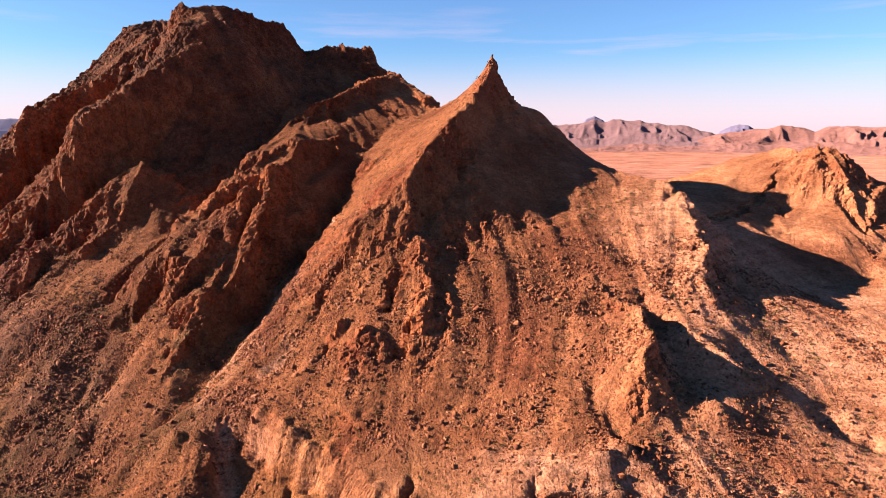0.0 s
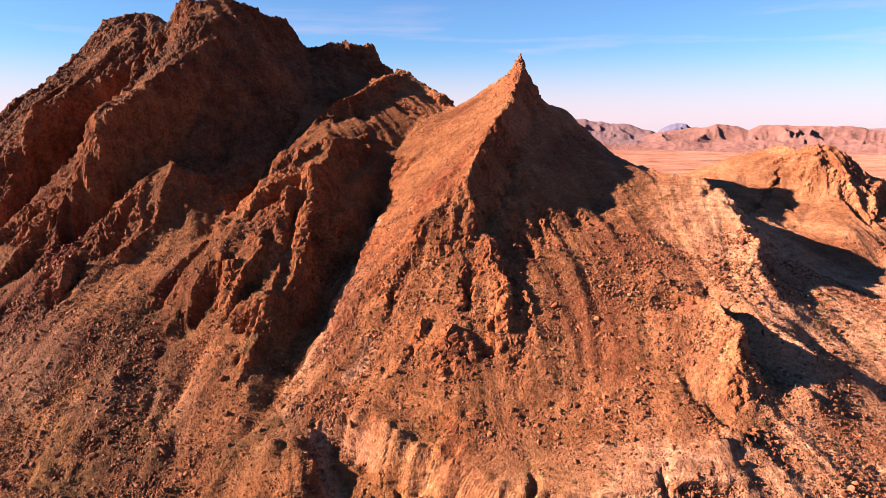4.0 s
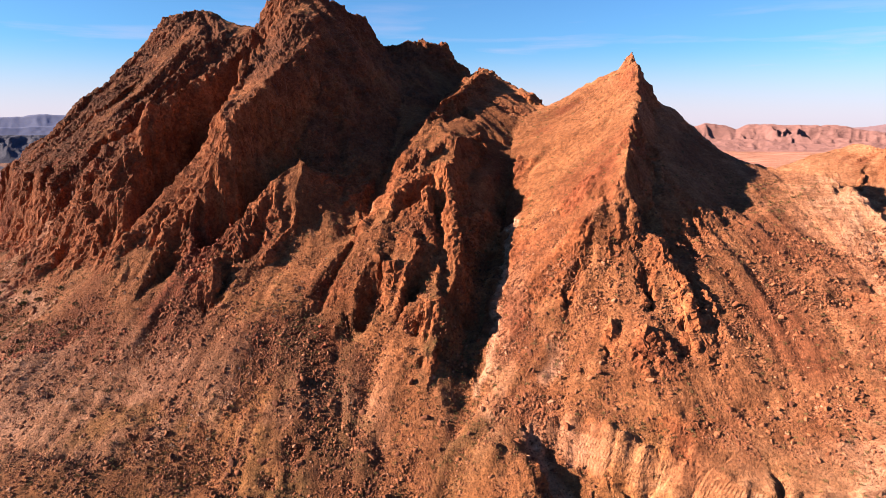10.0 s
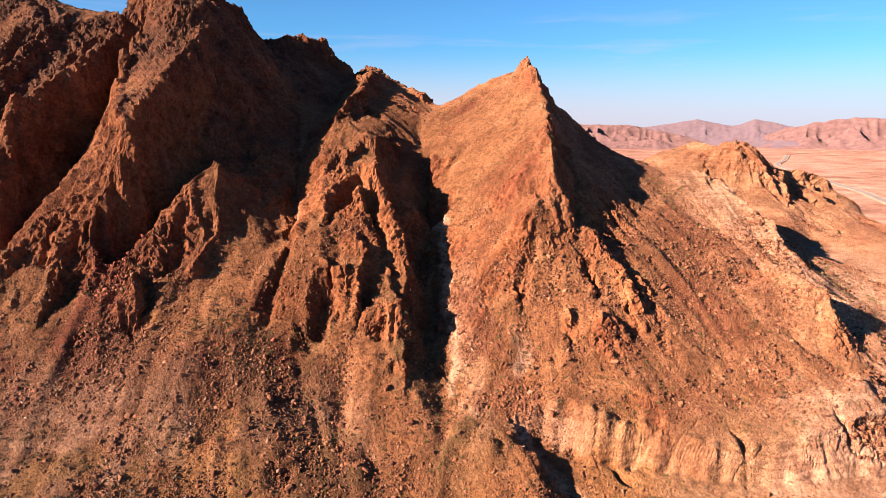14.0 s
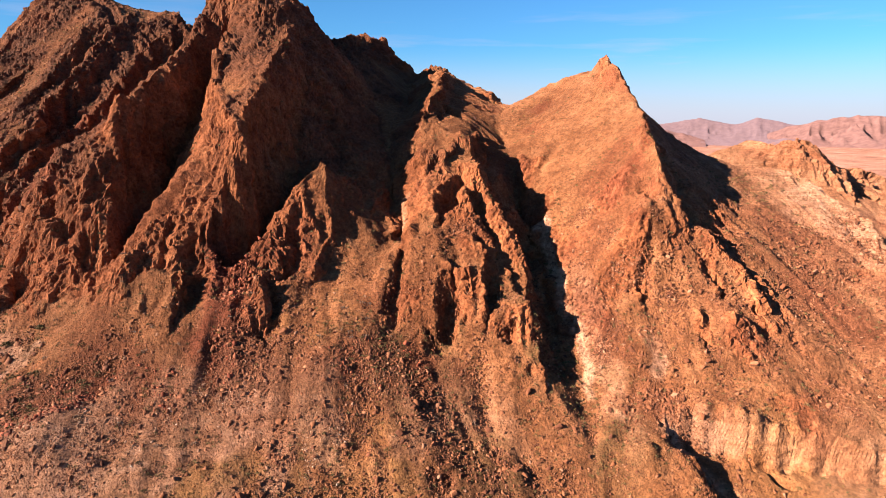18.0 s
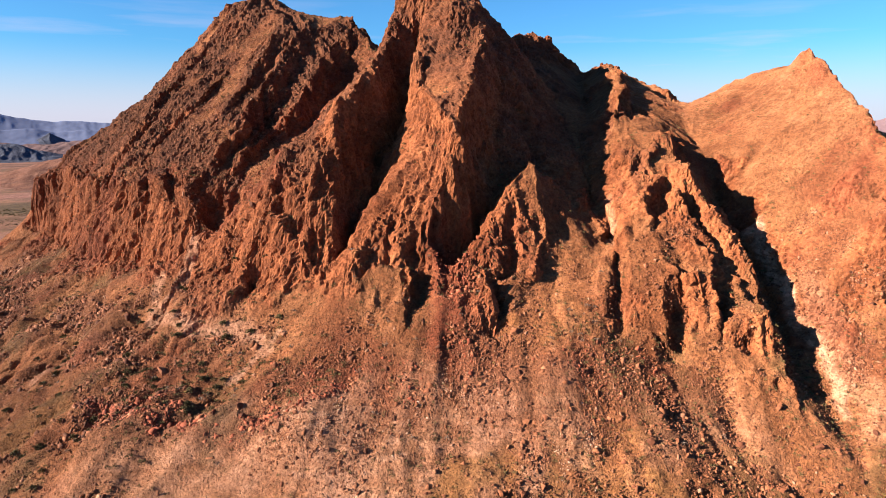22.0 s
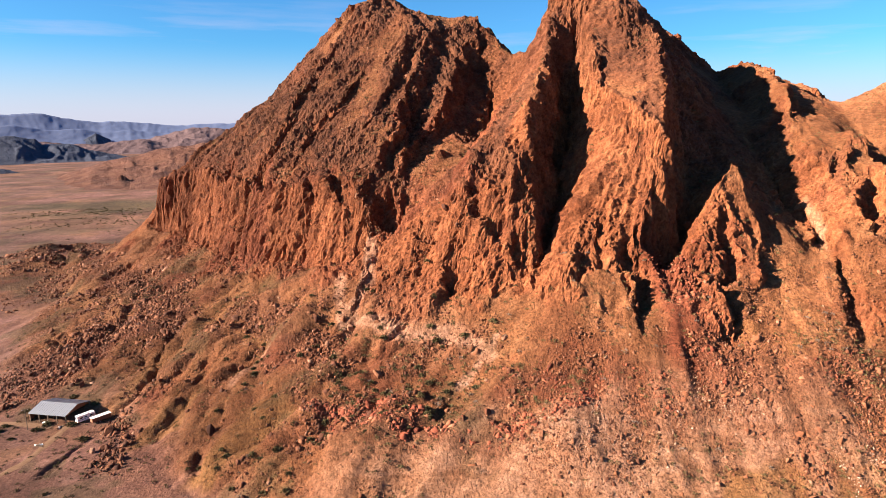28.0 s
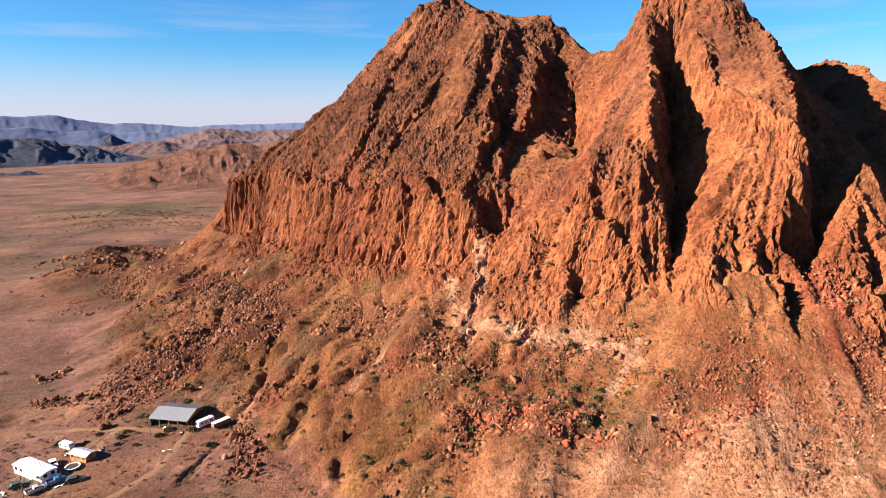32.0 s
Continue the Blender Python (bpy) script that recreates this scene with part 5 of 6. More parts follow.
M_WHITE = plain_mat("dusty_white_paint", (0.60, 0.59, 0.58))
M_ROOFW = plain_mat("white_sheet_roof", (0.64, 0.65, 0.68), 0.45)
M_TIN = plain_mat("grey_sheet_metal", (0.198, 0.213, 0.243), 0.5, 0.3)
M_RUST = plain_mat("rusty_steel", (0.152, 0.065, 0.034), 0.8, 0.2)
M_ORANGE = plain_mat("orange_clad_boards", (0.319, 0.106, 0.027), 0.8)
M_PALEBLUE = plain_mat("pale_blue_paint", (0.274, 0.380, 0.410))
M_BLUE = plain_mat("blue_car_paint", (0.023, 0.076, 0.198), 0.35)
M_DARKCAR = plain_mat("dark_green_car_paint", (0.023, 0.038, 0.038), 0.35)
M_SILVER = plain_mat("silver_car_paint", (0.319, 0.327, 0.342), 0.35, 0.3)
M_GLASS = plain_mat("dark_window_glass", (0.009, 0.011, 0.014), 0.08, 0.0, 0.05)
M_RUBBER = plain_mat("black_tyre_rubber", (0.011, 0.011, 0.012), 0.9)
M_WOOD = plain_mat("weathered_post_wood", (0.122, 0.084, 0.057), 0.9)
M_NET = plain_mat("black_woven_mat", (0.015, 0.015, 0.018), 0.9)


# ---- the homestead on the flat ----
def ribbed_sheet(x0, x1, y0, z0, y1, z1, pitch=0.6):
    """A sloping roof sheet with raised seams, from eave (y0, z0) to ridge (y1, z1)."""
    bm = bmesh.new()
    n = max(2, int((x1 - x0) / pitch))
    up = Vector((0, z0 - z1, y1 - y0)).normalized()
    up = up if up.z > 0 else -up
    rows = []
    for i in range(n + 1):
        x = x0 + (x1 - x0) * i / n
        for dx, h in ((-0.05, 0.0), (-0.02, 0.07), (0.02, 0.07), (0.05, 0.0)):
            rows.append((min(max(x + dx, x0), x1 + 0.01), h))
    top = [(bm.verts.new(Vector((x, y0, z0)) + up * (0.06 + h)), bm.verts.new(Vector((x, y1, z1)) + up * (0.06 + h))) for x, h in rows]
    for (a, b), (c, d) in zip(top[:-1], top[1:]):
        bm.faces.new((a, c, d, b))
    bottom = [bm.verts.new(p) for p in ((x0, y0, z0), (x1, y0, z0), (x1, y1, z1), (x0, y1, z1))]
    bm.faces.new(bottom[::-1])
    bmesh.ops.recalc_face_normals(bm, faces=bm.faces)
    return bm


def open_shed(x, y, turn):
    t = thing("open_shed", x, y, turn, "large open-fronted farm shed with a grey sheet-metal roof", "shed")
    L, W, E, R = 14.0, 11.0, 2.7, 4.3
    for s in (-1, 1):
        part("roof", ribbed_sheet(-L / 2, L / 2, s * (W / 2 + 0.5), E - 0.1, 0, R), M_TIN, t, "grey ribbed sheet-metal roof slope")
    for i in range(5):
        for s in (-1, 1):
            part("post", box(-L / 2 + 0.3 + i * (L - 0.6) / 4 - 0.11, -L / 2 + 0.3 + i * (L - 0.6) / 4 + 0.11, s * W / 2 - 0.11, s * W / 2 + 0.11, -0.5, E), M_WOOD, t)
    for i in range(5):
        xx = -L / 2 + 0.3 + i * (L - 0.6) / 4
        part("truss", prism([(-W / 2, E - 0.25), (W / 2, E - 0.25), (0, R - 0.08)], xx - 0.05, xx + 0.05), M_RUST, t)
    part("back_wall", box(-L / 2, L / 2, W / 2 + 0.12, W / 2 + 0.20, 0, E - 0.1), M_RUST, t)
    part("end_wall", box(-L / 2 - 0.08, -L / 2, -W / 2, W / 2, -0.3, E), M_RUST, t)
    part("stacked_crate", box(-4, -2.6, -1, 0.6, 0, 1.1, bevel=0.04), M_WOOD, t, "wooden crate stored inside")
    part("stacked_crate", box(1, 3.4, 0.5, 2.2, 0, 1.3, bevel=0.04), M_WOOD, t, "wooden crate stored inside")
    return t


def wheel(x, y, r, w, parent):
    ty = part("wheel", tube(0, 0, 0, r, w, "Y", 18), M_RUBBER, parent)
    ty.location = (x, y, r)
    for s in (-1, 1):
        part("hub", tube(0, s * (w / 2 + 0.01), 0, r * 0.55, 0.03, "Y", 12), M_SILVER, ty, "bare metal hub")
    return ty


def camper(x, y, turn):
    t = thing("camper_van", x, y, turn, "white boxy motorhome with roof units beside the shed", "motorhome", size=0.78)
    part("body", side_prism([(-3.9, 0.55), (3.0, 0.55), (3.9, 0.6), (3.9, 1.35), (3.35, 1.75), (3.45, 2.95), (3.2, 3.1), (-3.8, 3.1), (-3.9, 2.95)], -1.2, 1.2), M_WHITE, t)
    part("windscreen", side_prism([(3.87, 1.40), (3.92, 1.42), (3.44, 2.4), (3.38, 2.4)], -1.0, 1.0), M_GLASS, t)
    for xx in (-2.8, -1.0, 1.2):
        for s in (-1, 1):
            part("window", box(xx, xx + 1.1, s * 1.20 - 0.02, s * 1.20 + 0.02, 1.7, 2.3), M_GLASS, t)
    part("door", box(2.25, 2.95, -1.23, -1.19, 0.6, 2.5), M_SILVER, t, "pale side door")
    part("stripe", box(-3.85, 2.2, -1.225, -1.195, 1.15, 1.35), M_BLUE, t, "blue side stripe")
    for xx in (-2.4, 0.8):
        part("roof_unit", box(xx - 0.4, xx + 0.4, -0.4, 0.4, 3.09, 3.38, bevel=0.06), M_WHITE, t)
    part("bumper", box(3.85, 4.02, -1.15, 1.15, 0.5, 0.72), M_SILVER, t)
    for xx in (-2.3, 2.6):
        for s in (-1, 1):
            wheel(xx, s * 1.02, 0.40, 0.26, t)
    return t


def flat_trailer(x, y, turn):
    t = thing("cargo_trailer", x, y, turn, "long cargo trailer with rust-red sides and white roof", "trailer", size=0.78)
    part("body", box(-3.9, 3.9, -1.15, 1.15, 0.75, 2.5, bevel=0.05), M_RUST, t)
    part("roof", box(-4.0, 4.0, -1.22, 1.22, 2.505, 2.62, bevel=0.03), M_WHITE, t, "white flat roof")
    for i in range(7):
        for s in (-1, 1):
            part("rib", box(-3.6 + i * 1.2 - 0.04, -3.6 + i * 1.2 + 0.04, s * 1.18 - 0.03, s * 1.18 + 0.03, 0.8, 2.48), M_RUST, t)
    part("drawbar", box(3.9, 5.3, -0.06, 0.06, 0.62, 0.74), M_RUST, t)
    for xx in (-1.9, -0.9):
        for s in (-1, 1):
            wheel(xx, s * 1.0, 0.38, 0.24, t)
    return t


def mobile_home(x, y, turn):
    t = thing("mobile_home", x, y, turn, "long white mobile home with a pale ribbed roof", "mobile home")
    L, W, E, R = 13.4, 4.6, 2.55, 3.0
    part("walls", prism([(-W / 2, -0.4), (W / 2, -0.4), (W / 2, E), (0, R - 0.1), (-W / 2, E)], -L / 2, L / 2), M_WHITE, t)
    for s in (-1, 1):
        part("roof", ribbed_sheet(-L / 2 - 0.3, L / 2 + 0.3, s * (W / 2 + 0.3), E - 0.08, 0, R, 0.8), M_ROOFW, t, "pale ribbed roof slope")
    for s in (-1, 1):
        for xx in (-5.4, -3.0, 2.0, 4.6):
            w = part("window", box(xx - 0.6, xx + 0.6, s * W / 2 - 0.03, s * W / 2 + 0.03, 1.2, 2.1), M_GLASS, t)
            part("frame", box(xx - 0.7, xx + 0.7, s * W / 2 - 0.02, s * W / 2 + 0.02, 1.1, 2.2), M_SILVER, w)
        part("door", box(-0.9, 0.0, s * W / 2 - 0.04, s * W / 2 + 0.04, 0.25, 2.3), M_PALEBLUE, t, "pale blue door")
    for yy in (-1.1, 1.1):
        part("window", box(L / 2 - 0.03, L / 2 + 0.03, yy - 0.5, yy + 0.5, 1.2, 2.2), M_GLASS, t)
    part("porch_roof", box(2.2, 6.2, -W / 2 - 2.4, -W / 2, 2.45, 2.55), M_ROOFW, t)
    for xx in (2.4, 6.0):
        part("porch_post", box(xx - 0.06, xx + 0.06, -W / 2 - 2.3, -W / 2 - 2.18, -0.3, 2.45), M_WOOD, t)
    part("porch_deck", box(2.2, 6.2, -W / 2 - 2.4, -W / 2, -0.2, 0.3), M_WOOD, t, "worn wooden porch deck")
    part("skirt", box(-L / 2 - 0.02, L / 2 + 0.02, -W / 2 - 0.02, W / 2 + 0.02, -0.5, 0.25), M_SILVER, t)
    return t


def hut(x, y, turn):
    t = thing("cabin", x, y, turn, "small orange-clad cabin with a white gable roof", "cabin")
    L, W, E, R = 6.4, 3.5, 2.15, 2.75
    part("walls", prism([(-W / 2, -0.4), (W / 2, -0.4), (W / 2, E), (0, R - 0.12), (-W / 2, E)], -L / 2, L / 2), M_ORANGE, t)
    for s in (-1, 1):
        part("roof", ribbed_sheet(-L / 2 - 0.4, L / 2 + 0.4, s * (W / 2 + 0.4), E - 0.14, 0, R, 0.7), M_ROOFW, t, "white sheet roof slope")
    for xx in (-2.3, 0.2, 2.3):
        part("window", box(xx - 0.5, xx + 0.5, -W / 2 - 0.03, -W / 2 + 0.03, 1.0, 1.95), M_GLASS, t)
    part("door", box(-1.55, -0.7, -W / 2 - 0.04, -W / 2 + 0.04, 0, 2.05), M_WOOD, t, "dark wooden door")
    part("door", box(L / 2 - 0.04, L / 2 + 0.04, -0.8, 0.8, 0, 2.1), M_WOOD, t, "dark wooden door")
    for i in range(6):
        xx = -L / 2 + 0.5 + i
        part("batten", box(xx - 0.04, xx + 0.04, -W / 2 - 0.05, -W / 2 - 0.01, 0, E - 0.1), M_WOOD, t)
    return t


def travel_trailer(x, y, turn):
    t = thing("travel_trailer", x, y, turn, "small pale-blue travel trailer with rounded ends", "trailer", size=0.85)
    part("body", side_prism([(-2.9, 0.6), (2.6, 0.6), (3.0, 1.1), (2.9, 2.0), (2.4, 2.6), (-2.4, 2.65), (-2.9, 2.2)], -1.1, 1.1), M_PALEBLUE, t)
    part("roof", box(-2.4, 2.3, -1.0, 1.0, 2.62, 2.70), M_WHITE, t, "white roof panel")
    for xx in (-1.9, 0.8):
        for s in (-1, 1):
            part("window", box(xx - 0.45, xx + 0.45, s * 1.1 - 0.02, s * 1.1 + 0.02, 1.5, 2.1), M_GLASS, t)
    part("door", box(-0.6, 0.05, -1.13, -1.09, 0.7, 2.4), M_WHITE, t, "white side door")
    part("drawbar", box(3.0, 4.2, -0.05, 0.05, 0.5, 0.6), M_RUST, t)
    for s in (-1, 1):
        wheel(-0.2, s * 0.98, 0.34, 0.22, t)
    return t


def car(x, y, turn, paint, label, pickup=False, category="car"):
    t = thing("pickup_truck" if pickup else "parked_car", x, y, turn, label, "pickup" if pickup else category, "cars at the homestead")
    part("body", side_prism([(-2.45, 0.42), (2.3, 0.42), (2.45, 0.7), (2.35, 1.0), (1.2, 1.12), (-2.4, 1.12), (-2.5, 0.8)], -0.92, 0.92), paint, t)
    if pickup:
        part("cab", side_prism([(-0.5, 1.115), (1.25, 1.115), (0.75, 1.8), (-0.35, 1.82)], -0.84, 0.84), paint, t)
        part("bed", box(-2.35, -0.6, -0.75, 0.75, 1.118, 1.13), M_NET, t, "black open load bed")
        for s in (-1, 1):
            part("bed_side", box(-2.45, -0.55, s * 0.86 - 0.06, s * 0.86 + 0.06, 1.11, 1.42), paint, t)
            part("side_window", box(-0.28, 0.7, s * 0.845 - 0.015, s * 0.845 + 0.015, 1.28, 1.68), M_GLASS, t)
        part("tailgate", box(-2.5, -2.4, -0.86, 0.86, 1.0, 1.42), paint, t)
        part("windscreen", side_prism([(1.20, 1.18), (1.24, 1.18), (0.80, 1.74), (0.76, 1.74)], -0.74, 0.74), M_GLASS, t)
    else:
        part("cab", side_prism([(-2.0, 1.115), (1.15, 1.115), (0.5, 1.58), (-1.5, 1.6)], -0.82, 0.82), paint, t)
        for s in (-1, 1):
            part("side_window", side_prism([(-1.8, 1.18), (0.9, 1.18), (0.42, 1.5), (-1.45, 1.52)], s * 0.83 - 0.012, s * 0.83 + 0.012), M_GLASS, t)
        part("windscreen", side_prism([(1.10, 1.16), (1.14, 1.16), (0.56, 1.54), (0.52, 1.54)], -0.72, 0.72), M_GLASS, t)
    part("bumper", box(2.38, 2.55, -0.88, 0.88, 0.42, 0.62), M_SILVER, t)
    for s in (-1, 1):
        part("headlight", box(2.36, 2.47, s * 0.66 - 0.16, s * 0.66 + 0.16, 0.74, 0.92), M_SILVER, t)
        for xx in (-1.5, 1.5):
            wheel(xx, s * 0.82, 0.34, 0.22, t)
    return t


def trampoline(x, y):
    t = thing("trampoline", x, y, 0, "round black trampoline with a white rim", "trampoline")
    bm = bmesh.new()
    bmesh.ops.create_cone(bm, cap_ends=True, segments=28, radius1=1.75, radius2=1.75, depth=0.04, matrix=pose(0, 0, 0.85))
    part("mat", bm, M_NET, t)
    bm = bmesh.new()
    ring = [[bm.verts.new((r * math.cos(a), r * math.sin(a), z)) for r, z in ((1.72, 0.86), (1.78, 0.93), (2.1, 0.93), (2.12, 0.84))] for a in np.linspace(0, math.tau, 28, False)]
    for i in range(28):
        for k in range(4):
            bm.faces.new((ring[i][k], ring[i][(k + 1) % 4], ring[(i + 1) % 28][(k + 1) % 4], ring[(i + 1) % 28][k]))
    bmesh.ops.recalc_face_normals(bm, faces=bm.faces)
    part("rim", bm, M_WHITE, t, "white padded rim")
    for k in range(6):
        a = k * math.tau / 6
        part("leg", tube(1.95 * math.cos(a), 1.95 * math.sin(a), 0.3, 0.04, 1.1), M_SILVER, t)
    return t


def pole(x, y):
    t = thing("utility_pole", x, y, 20, "tall weathered wooden utility pole", "pole", "poles by the homestead")
    part("shaft", tube(0, 0, 3.6, 0.12, 8.2), M_WOOD, t)
    part("crossarm", box(-0.9, 0.9, -0.05, 0.05, 6.9, 7.02), M_WOOD, t)
    for xx in (-0.75, 0.75):
        part("insulator", tube(xx, 0, 7.1, 0.05, 0.18), M_WHITE, t)
    return t


open_shed(-346, 287.5, -22)
camper(-336.5, 282.0, 40)
flat_trailer(-331.5, 280.5, 40)
mobile_home(-382, 267, -38)
hut(-370.5, 271.5, -32)
travel_trailer(-378, 280, -35)
car(-378.5, 270.5, -60, M_WHITE, "small white car parked between the homes")
car(-373.8, 259.8, 35, M_BLUE, "blue pickup truck parked in the yard", True)
car(-368.5, 258.8, 15, M_DARKCAR, "dark car parked in the dusty yard")
car(-378, 256.5, 40, M_SILVER, "silver pickup truck with an open bed", True)
car(-384, 260.8, 30, M_DARKCAR, "dark green off-road car with a covered back")
trampoline(-371.8, 266.5)
pole(-353, 279)
pole(-379.5, 253)


def junk(x, y, k):
    t = thing("scrap_pile", x, y, 25 * k, "small heap of pale scrap and boards", "scrap", "scrap in the yard")
    for i in range(5):
        a, b, c = RNG.uniform(-1.2, 1.2), RNG.uniform(-1.0, 1.0), RNG.uniform(0.25, 0.9)
        part("board", box(a, a + RNG.uniform(0.4, 1.4), b, b + RNG.uniform(0.15, 0.6), -0.1, c * 0.6), (M_WHITE, M_WOOD, M_RUST)[i % 3], t)


for k, (x, y) in enumerate(((-377, 275.5), (-375.5, 263.5), (-372, 257), (-349, 281.5), (-343, 277.5), (-366, 275), (-386, 257), (-345, 268))):
    junk(x, y, k)


# ---- dirt tracks ----
def make_track():
    m, n, l, b = material("packed_dust", 0.95, 0, 0.1)
    pos = n.new("ShaderNodeNewGeometry").outputs["Position"]
    t = noise_node(n, l, pos, 0.9, 7, 0.7)
    r = ramp(n, l, t.outputs["Fac"], (0.35, (0.148, 0.082, 0.046)), (0.65, (0.201, 0.118, 0.071)))
    l.new(r.outputs["Color"], b.inputs["Base Color"])
    l.new(bump(n, l, t.outputs["Fac"], 0.4, 0.15), b.inputs["Normal"])
    return m


M_TRACK = make_track()


def track(name, label, width, *pts, rise=0.10, step=1.0):
    """A strip laid over the ground along a bent line."""
    p = np.array(pts, float)
    d = np.r_[0, np.cumsum(np.hypot(*np.diff(p, axis=0).T))]
    s = np.arange(0, d[-1], step)
    x, y = np.interp(s, d, p[:, 0]), np.interp(s, d, p[:, 1])
    for _ in range(6):
        x[1:-1], y[1:-1] = (x[:-2] + 2 * x[1:-1] + x[2:]) / 4, (y[:-2] + 2 * y[1:-1] + y[2:]) / 4
    tx, ty = np.gradient(x), np.gradient(y)
    k = np.hypot(tx, ty)
    bm = bmesh.new()
    rows = []
    for u in (-0.5, -0.17, 0.17, 0.5):
        w = width * (1 + 0.25 * np.sin(s / 3.1) * np.sin(s / 1.3 + 2))
        px, py = x - ty / k * w * u, y + tx / k * w * u
        pz = nearest_z(px, py) + rise * (1 if abs(u) < 0.3 else 0.3)
        rows.append([bm.verts.new(v) for v in zip(px, py, pz)])
    for a, b in zip(rows[:-1], rows[1:]):
        for i in range(len(s) - 1):
            bm.faces.new((a[i], b[i], b[i + 1], a[i + 1]))
    bmesh.ops.recalc_face_normals(bm, faces=bm.faces)
    me = bpy.data.meshes.new(name)
    bm.to_mesh(me), bm.free()
    me.materials.append(M_TRACK)
    return tagged(new(name, me), label, "track", kind="structure")


track("dirt_track", "pale rutted dirt track to the shed", 2.4, (-341, 279), (-343, 270), (-346, 258), (-356, 247), (-372, 238), (-395, 228))
track("dirt_track", "pale dusty dirt track past the homes", 2.4, (-346, 279), (-358, 284), (-382, 293), (-405, 297), (-450, 300), (-520, 310))
track("dirt_track", "pale dusty dirt track past the homes", 2.6, (-365, 285), (-372, 262), (-374, 250), (-385, 240))


# ---- hills in the distance ----
def hill(name, cx, cy, length, width, height, turn, mat, label, seed, crest=0.0, res=56):
    """A weathered hill: an oval rise cut by gullies; crest flattens its top."""
    u, v = np.meshgrid(np.linspace(-1, 1, res * 2), np.linspace(-1, 1, res))
    lx, ly = u * length / 2, v * width / 2
    c, s = math.cos(radians(turn)), math.sin(radians(turn))
    x, y = cx + lx * c - ly * s, cy + lx * s + ly * c
    r = np.hypot(u * (1 + 0.15 * grain(lx / 300, ly / 300, 0 * lx, seed)), v)
    body = np.clip(1 - r, 0, 1)
    q = length / 9
    n1 = 1 - 2 * np.abs(grain(x / q, y / q, 0 * x + seed, seed + 1))
    n2 = 1 - 2 * np.abs(grain(x / (q / 2.3), y / (q / 2.3), 0 * x + seed, seed + 2))
    n3 = grain(x / (q / 6), y / (q / 6), 0 * x, seed + 3)
    skyline = 0.72 + 0.28 * grain(lx / (length / 5), 0 * lx, 0 * lx + seed, seed + 4)
    h = np.minimum(body * 1.6, 1.0 - crest + crest * body) if crest else body ** 0.9 * 1.15
    z = height * h * skyline * (0.84 + 0.16 * n1 + 0.10 * n2 * smooth(body, 0.02, 0.3)) + 0.03 * height * n3 * smooth(body, 0.0, 0.2)
    z = plain_height(x, y) - 3 + np.maximum(z, 0) - 6 * (1 - smooth(body, 0, 0.05))
    me = bpy.data.meshes.new(name)
    nv = u.size
    idx = np.arange(nv).reshape(u.shape)
    f = np.stack([idx[:-1, :-1], idx[:-1, 1:], idx[1:, 1:], idx[1:, :-1]], -1).reshape(-1, 4)
    me.vertices.add(nv), me.loops.add(f.size), me.polygons.add(len(f))
    me.vertices.foreach_set("co", np.stack([x.ravel(), y.ravel(), z.ravel()], 1).astype(np.float32).ravel())
    me.loops.foreach_set("vertex_index", f.astype(np.int32).ravel())
    me.polygons.foreach_set("loop_start", np.arange(0, f.size, 4, dtype=np.int32))
    me.update(calc_edges=True)
    me.materials.append(mat)
    return tagged(new(name, me), label, "hill", "distant hills")


